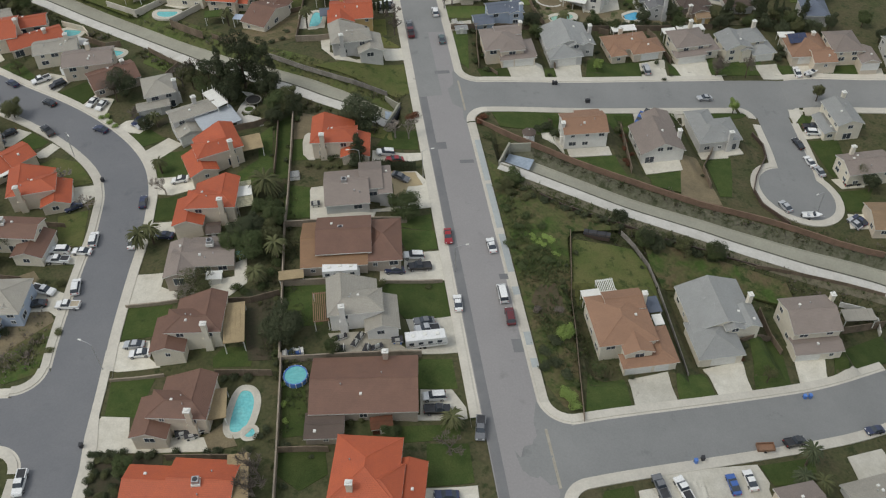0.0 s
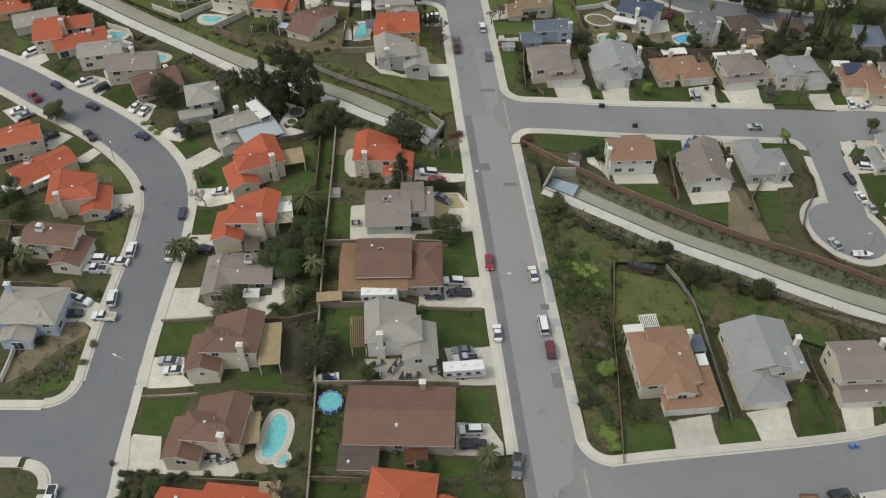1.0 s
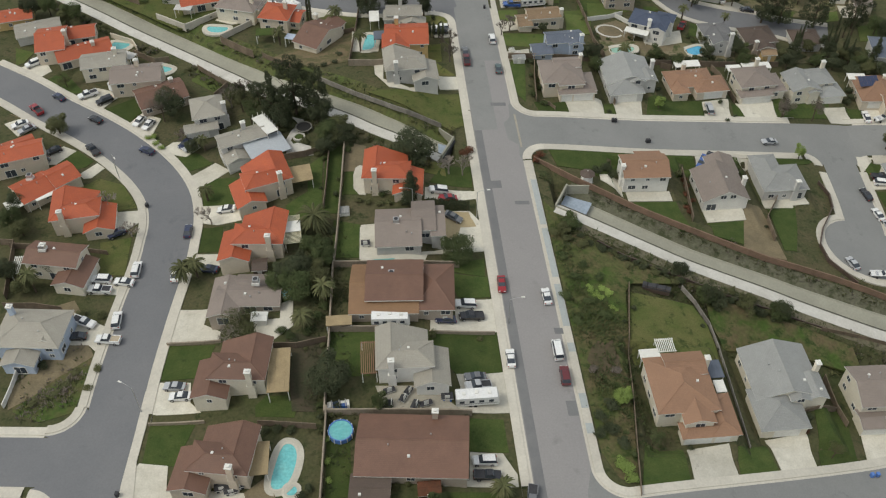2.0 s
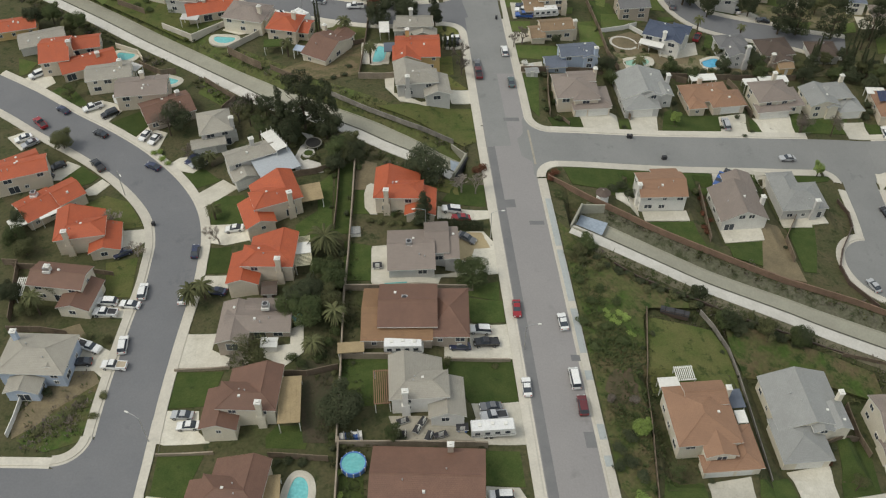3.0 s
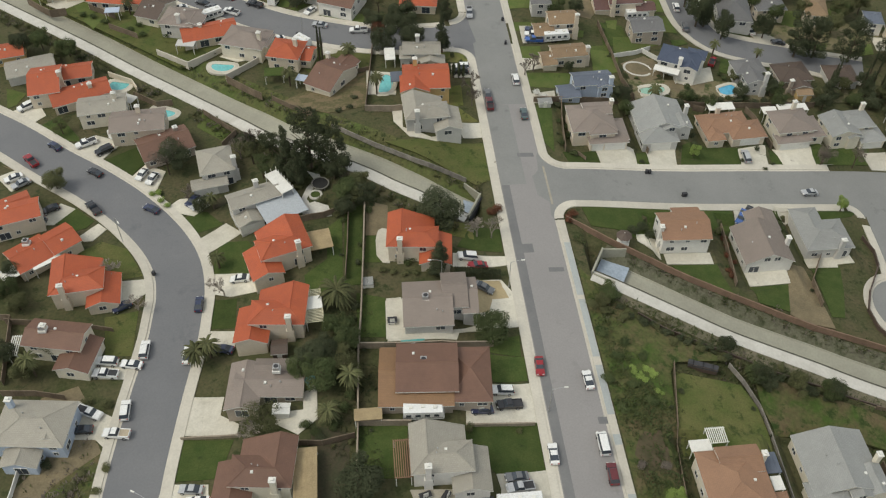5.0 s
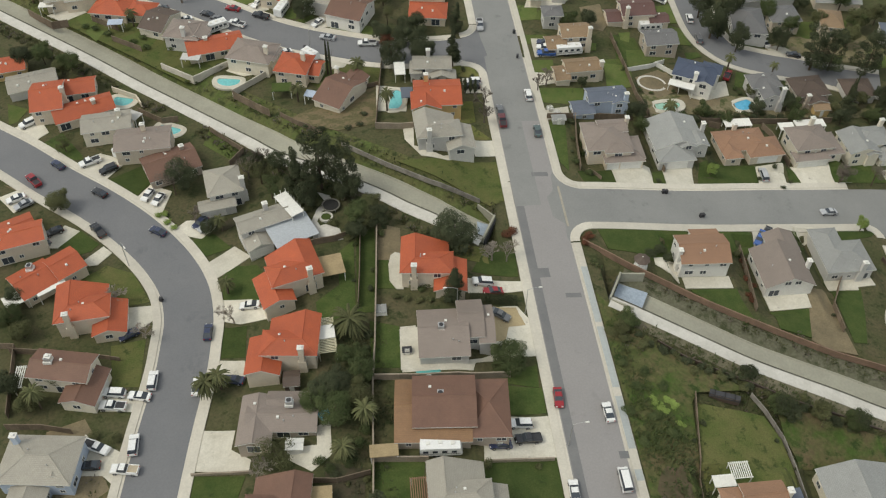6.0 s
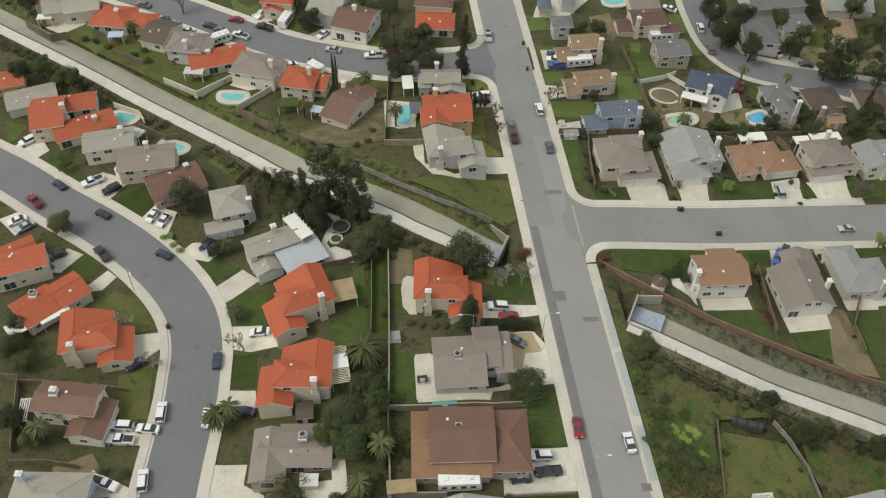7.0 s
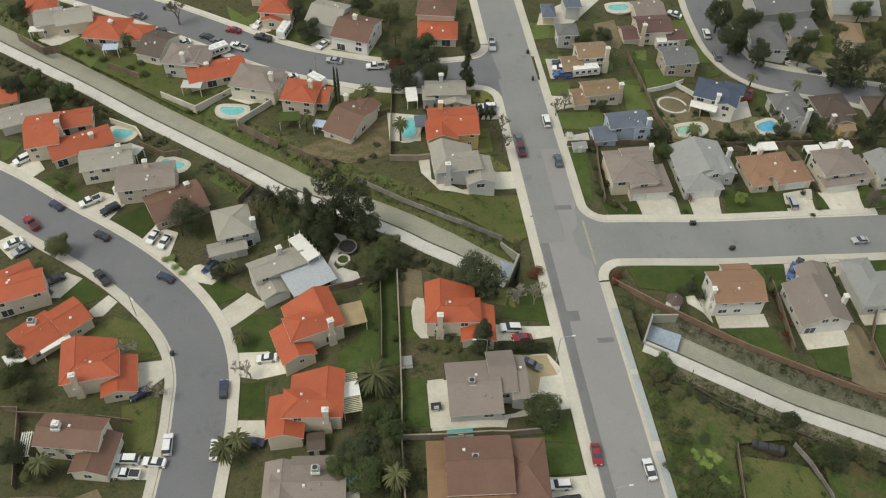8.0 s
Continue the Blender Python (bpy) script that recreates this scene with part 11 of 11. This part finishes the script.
bush(-41.1, -82.1, 0.6, LEAF, "low garden shrub along a boundary", 0.8)
bush(-39.4, -86.3, 0.9, DARKLEAF, "low garden shrub along a boundary", 0.9)
bush(-40.2, 9.9, 0.8, LEAF, "low garden shrub along a boundary", 1.0)
bush(-40.9, -0.2, 0.6, DARKLEAF, "low garden shrub along a boundary", 0.6)
bush(-36.4, -43.1, 0.6, DARKLEAF, "low garden shrub along a boundary", 0.8)
bush(-37.3, -58.7, 1.2, DARKLEAF, "low garden shrub along a boundary", 1.5)
bush(-28.3, -59.9, 1.2, DARKLEAF, "low garden shrub along a boundary", 1.4)
bush(-22.4, -62.0, 0.9, LEAF, "low garden shrub along a boundary", 1.3)
bush(-14.3, -62.0, 0.9, DARKLEAF, "low garden shrub along a boundary", 1.0)
bush(-36.8, -25.4, 0.6, DARKLEAF, "low garden shrub along a boundary", 1.0)
bush(-26.7, -26.5, 0.5, DARKLEAF, "low garden shrub along a boundary", 0.8)
bush(-15.8, -26.2, 0.5, DARKLEAF, "low garden shrub along a boundary", 0.5)
bush(-18.8, -44.0, 1.2, OLIVELEAF, "low garden shrub along a boundary", 1.8)
bush(-9.6, -43.7, 0.8, OLIVELEAF, "low garden shrub along a boundary", 0.8)
bush(-45.4, -44.0, 1.2, DARKLEAF, "low garden shrub along a boundary", 1.4)
bush(-43.1, -45.6, 0.5, OLIVELEAF, "low garden shrub along a boundary", 0.8)
bush(-38.8, -78.5, 1.2, DARKLEAF, "low garden shrub along a boundary", 1.6)
bush(-34.5, -81.1, 0.6, DARKLEAF, "low garden shrub along a boundary", 0.6)
bush(-49.3, -60.5, 0.5, OLIVELEAF, "low garden shrub along a boundary", 0.6)
bush(-45.8, -63.2, 0.8, DARKLEAF, "low garden shrub along a boundary", 1.3)
bush(-48.9, 12.0, 0.6, DARKLEAF, "low garden shrub along a boundary", 0.7)
bush(-41.6, 11.5, 1.2, OLIVELEAF, "low garden shrub along a boundary", 1.3)
bush(-47.6, -78.5, 0.8, LEAF, "low garden shrub along a boundary", 0.8)
bush(24.2, -31.3, 0.5, OLIVELEAF, "low garden shrub along a boundary", 0.8)
bush(23.3, -35.7, 0.8, DARKLEAF, "low garden shrub along a boundary", 1.2)
bush(20.4, -39.4, 0.6, DARKLEAF, "low garden shrub along a boundary", 0.9)
bush(18.7, -45.4, 0.5, DARKLEAF, "low garden shrub along a boundary", 0.5)
bush(17.4, -66.3, 0.5, DARKLEAF, "low garden shrub along a boundary", 0.7)
bush(14.9, -70.4, 0.8, LEAF, "low garden shrub along a boundary", 1.2)
bush(37.6, -38.7, 0.6, DARKLEAF, "low garden shrub along a boundary", 0.7)
bush(39.5, -44.3, 0.5, DARKLEAF, "low garden shrub along a boundary", 0.7)
bush(36.6, -62.8, 0.9, DARKLEAF, "low garden shrub along a boundary", 1.5)
bush(62.4, -51.5, 0.5, OLIVELEAF, "low garden shrub along a boundary", 0.7)
bush(62.4, -56.0, 0.8, DARKLEAF, "low garden shrub along a boundary", 1.3)
bush(52.8, -60.2, 1.2, DARKLEAF, "low garden shrub along a boundary", 1.6)
bush(56.9, -57.0, 0.5, LEAF, "low garden shrub along a boundary", 0.6)
bush(45.5, 9.3, 1.2, OLIVELEAF, "low garden shrub along a boundary", 1.4)
bush(44.2, -1.6, 0.6, LEAF, "low garden shrub along a boundary", 0.8)
bush(62.9, -6.9, 0.6, DARKLEAF, "low garden shrub along a boundary", 1.0)
bush(34.6, 86.9, 0.9, DARKLEAF, "low garden shrub along a boundary", 0.9)
bush(35.2, 77.7, 0.5, LEAF, "low garden shrub along a boundary", 0.6)
bush(33.6, 74.2, 0.6, LEAF, "low garden shrub along a boundary", 0.5)
bush(35.3, 66.8, 0.9, DARKLEAF, "low garden shrub along a boundary", 1.2)
bush(36.2, 60.2, 1.2, DARKLEAF, "low garden shrub along a boundary", 1.1)
bush(14.6, 50.9, 1.2, DARKLEAF, "low garden shrub along a boundary", 1.3)
bush(13.8, 44.4, 0.8, LEAF, "low garden shrub along a boundary", 0.9)
bush(12.9, 39.8, 0.6, DARKLEAF, "low garden shrub along a boundary", 0.6)
bush(53.6, 50.9, 0.8, OLIVELEAF, "low garden shrub along a boundary", 0.8)
bush(65.7, 50.6, 0.9, DARKLEAF, "low garden shrub along a boundary", 0.8)
bush(34.2, 52.0, 0.9, DARKLEAF, "low garden shrub along a boundary", 1.2)
bush(43.3, 53.9, 0.5, LEAF, "low garden shrub along a boundary", 0.5)
bush(54.1, 55.0, 1.2, LEAF, "low garden shrub along a boundary", 1.2)
bush(67.6, 56.1, 0.9, LEAF, "low garden shrub along a boundary", 1.2)
bush(73.9, 56.4, 0.5, DARKLEAF, "low garden shrub along a boundary", 0.7)
bush(79.8, 57.0, 0.8, LEAF, "low garden shrub along a boundary", 1.2)
bush(15.9, 31.8, 0.6, DARKLEAF, "low garden shrub along a boundary", 0.9)
bush(34.6, 75.1, 1.2, DARKLEAF, "low garden shrub along a boundary", 1.3)
bush(43.0, 77.8, 0.9, LEAF, "low garden shrub along a boundary", 0.9)
bush(45.6, 77.2, 0.5, DARKLEAF, "low garden shrub along a boundary", 0.8)
bush(-88.1, 81.2, 0.8, LEAF, "low garden shrub along a boundary", 1.1)
bush(-82.0, 74.2, 0.5, LEAF, "low garden shrub along a boundary", 0.7)
bush(-79.2, 73.4, 0.6, DARKLEAF, "low garden shrub along a boundary", 0.8)
bush(-74.1, 79.5, 1.2, DARKLEAF, "low garden shrub along a boundary", 1.7)
bush(46.9, 54.2, 1.5, DARKLEAF, label="dark hedge shrub behind the houses", height=2.2)
bush(51.3, 55.2, 1.5, DARKLEAF, label="dark hedge shrub behind the houses", height=2.2)
bush(55.8, 55.2, 1.5, DARKLEAF, label="dark hedge shrub behind the houses", height=2.2)
bush(60.6, 56.1, 1.5, DARKLEAF, label="dark hedge shrub behind the houses", height=2.2)
bush(65.6, 56.4, 1.5, DARKLEAF, label="dark hedge shrub behind the houses", height=2.2)
bush(70.2, 56.4, 1.5, DARKLEAF, label="dark hedge shrub behind the houses", height=2.2)
bush(73.5, 57.3, 1.5, DARKLEAF, label="dark hedge shrub behind the houses", height=2.2)
bush(78.6, 57.4, 1.5, DARKLEAF, label="dark hedge shrub behind the houses", height=2.2)
bush(82.9, 57.4, 1.5, DARKLEAF, label="dark hedge shrub behind the houses", height=2.2)
bush(88.4, 58.4, 1.5, DARKLEAF, label="dark hedge shrub behind the houses", height=2.2)
bush(93.2, 59.6, 1.5, DARKLEAF, label="dark hedge shrub behind the houses", height=2.2)
bush(99.6, 60.1, 1.5, DARKLEAF, label="dark hedge shrub behind the houses", height=2.2)
bush(103.8, 60.1, 1.5, DARKLEAF, label="dark hedge shrub behind the houses", height=2.2)
bush(108.4, 59.1, 1.5, DARKLEAF, label="dark hedge shrub behind the houses", height=2.2)
bush(49.7, 56.7, 1.3, OLIVELEAF, label="olive garden shrub behind the houses", height=1.8)
bush(54.2, 56.6, 1.3, OLIVELEAF, label="olive garden shrub behind the houses", height=1.8)
bush(59.1, 57.9, 1.3, OLIVELEAF, label="olive garden shrub behind the houses", height=1.8)
bush(64.4, 57.6, 1.3, OLIVELEAF, label="olive garden shrub behind the houses", height=1.8)
bush(68.8, 58.3, 1.3, OLIVELEAF, label="olive garden shrub behind the houses", height=1.8)
bush(76.7, 59.0, 1.3, OLIVELEAF, label="olive garden shrub behind the houses", height=1.8)
bush(81.9, 60.6, 1.3, OLIVELEAF, label="olive garden shrub behind the houses", height=1.8)
bush(91.5, 61.7, 1.3, OLIVELEAF, label="olive garden shrub behind the houses", height=1.8)
bush(98.2, 63.2, 1.3, OLIVELEAF, label="olive garden shrub behind the houses", height=1.8)
bush(102.8, 61.8, 1.3, OLIVELEAF, label="olive garden shrub behind the houses", height=1.8)
bush(108.0, 62.1, 1.3, OLIVELEAF, label="olive garden shrub behind the houses", height=1.8)
trampoline(-45.1, 21.6)
stone_ring(-46.2, 18.6)
tree(-11.7, 63.6, 5.0, 1.5, DARKLEAF, "column", label="slim dark cypress beside a drive")
tree(-10.6, 63.4, 5.0, 1.5, DARKLEAF, "column", label="slim dark cypress beside a drive")
tree(-9.2, 63.2, 5.0, 1.5, DARKLEAF, "column", label="slim dark cypress beside a drive")
tree(-8.1, 62.9, 5.0, 1.5, DARKLEAF, "column", label="slim dark cypress beside a drive")
covered_pile(29.8, -29.4, -22.0, 5.8, 1.4, 0.75)
shed(-27.6, -25.0, 0.0, 4.0, 1.4, 1.0, TEAL, TEAL, "teal tarpaulin over a garden frame", "garden_canopy")
shed(-47.1, -32.0, 20.0, 1.4, 1.2, 1.4, BLUETARP, BLUETARP, "pale blue folded canopy beside a house", "garden_canopy")
shed(-16.2, -39.7, 0.0, 2.0, 1.0, 1.0, BLUE, DARK, "small blue quad trailer beside a wall", "storage_box")
shed(-31.2, -18.9, 0.0, 1.3, 1.2, 0.9, DARK, DARK, "dark round patio barbecue", "barbecue")
shed(-27.8, -56.2, 15.0, 1.6, 0.8, 0.7, DARK, DARK, "dark patio table set beside a house", "garden_box")
shed(-27.9, -59.1, 81.0, 1.2, 0.8, 0.7, DARK, DARK, "dark garden chair on a paved yard", "garden_box")
shed(-25.4, -58.1, 61.0, 1.0, 0.8, 0.7, DARK, DARK, "dark garden chair on a paved yard", "garden_box")
shed(-23.3, -59.5, 64.0, 1.4, 0.8, 0.7, DARK, DARK, "dark storage box on a paved yard", "garden_box")
shed(-21.3, -59.3, 14.0, 1.8, 0.8, 0.7, DARK, DARK, "dark storage box on a paved yard", "garden_box")
shed(-24.3, -56.6, 54.0, 1.3, 0.8, 0.7, DARK, DARK, "dark storage box on a paved yard", "garden_box")
shed(-17.3, -57.9, 0.0, 1.6, 1.2, 1.0, BLUE, DARK, "blue covered barbecue beside a garage", "garden_box")
shed(-57.0, -72.7, 10.0, 1.8, 1.3, 1.1, DARK, DARK, "dark clutter stacked beside a house", "garden_box")
shed(-54.2, -72.7, 10.0, 1.8, 1.3, 1.1, DARK, DARK, "dark clutter stacked beside a house", "garden_box")
shed(-55.3, -73.5, 10.0, 1.8, 1.3, 1.1, DARK, DARK, "dark clutter stacked beside a house", "garden_box")
tree(112.1, 57.4, 6.0, 3.0, LEAF, "round")
tree(113.2, 53.9, 5.0, 2.6, OLIVELEAF, "round")
tree(117.3, 51.6, 6.0, 3.0, DARKLEAF, "round")
tree(108.2, 53.3, 5.0, 2.6, DARKLEAF, "round")
tree(109.6, 61.2, 5.0, 2.6, OLIVELEAF, "round")
tree(104.3, 56.9, 5.0, 2.4, DARKLEAF, "round")
tree(100.0, 58.1, 5.0, 2.4, LEAF, "round")
tree(77.3, 60.3, 5.0, 2.2, LEAF, "round")
tree(126.1, 69.4, 9.0, 3.6, DARKLEAF, "round")
tree(123.7, 73.3, 7.0, 3.2, LEAF, "round")
tree(40.2, -31.7, 4.5, 2.6, LEAF, "round", label="scrubby green tree on the channel bank")
tree(49.2, -32.6, 4.0, 2.2, OLIVELEAF, "round", label="scrubby green tree on the channel bank")
tree(56.3, -34.3, 4.5, 2.8, LEAF, "round", label="scrubby green tree on the channel bank")
tree(36.8, -24.0, 3.0, 2.0, DARKLEAF, "round", label="scrubby green tree on the channel bank")
tree(42.7, -32.9, 3.5, 2.2, DARKLEAF, "round", label="scrubby green tree on the channel bank")

# dark shrubs along the foot of the channel path and pale succulents on the slope
rnd = random.Random(31)
for ax, ay, bx, by, count, big in ((15.5, -15.6, 25.5, -21.4, 14, 1.0), (25.5, -21.4, 37.0, -27.0, 15, 0.95), (40.9, -29.0, 58.0, -35.6, 15, 1.3)):
    for k in range(count):
        u = (k + rnd.uniform(0.1, 0.9)) / count
        r = big * rnd.uniform(0.6, 1.15)
        bush(ax + (bx - ax) * u + rnd.uniform(-.7, .7), ay + (by - ay) * u + rnd.uniform(-.9, .9), r, rnd.choice((DARKLEAF, DARKLEAF, OLIVELEAF)), "dark dry shrub on the channel bank", r * rnd.uniform(0.9, 1.4), dz=-0.1)
for x, y, r in ((17.6, -30.8, 0.9), (18.7, -31.4, 1.0), (18.2, -32.2, 0.8), (18.5, -35.6, 0.8), (19.3, -36.2, 0.6), (16.2, -31.6, 0.5), (17.2, -33.0, 0.45)):
    bush(x, y, r, BRIGHTLEAF, "low pale green succulent patch on the slope", 0.55)

# oval path round a patch of grass behind the white house
oval = [Vector((40.6 + 3.8 * math.cos(k * math.pi / 16), 69.1 + 3.1 * math.sin(k * math.pi / 16))) for k in range(30)]
structure(strip("garden_path", oval, [(-0.34, -0.3, -0.3, 0.16, 0), (-0.3, 0.16, 0.3, 0.16, 0), (0.3, 0.16, 0.34, -0.3, 0)], [PATH]), "pale concrete path curving round a patch of grass", "path")
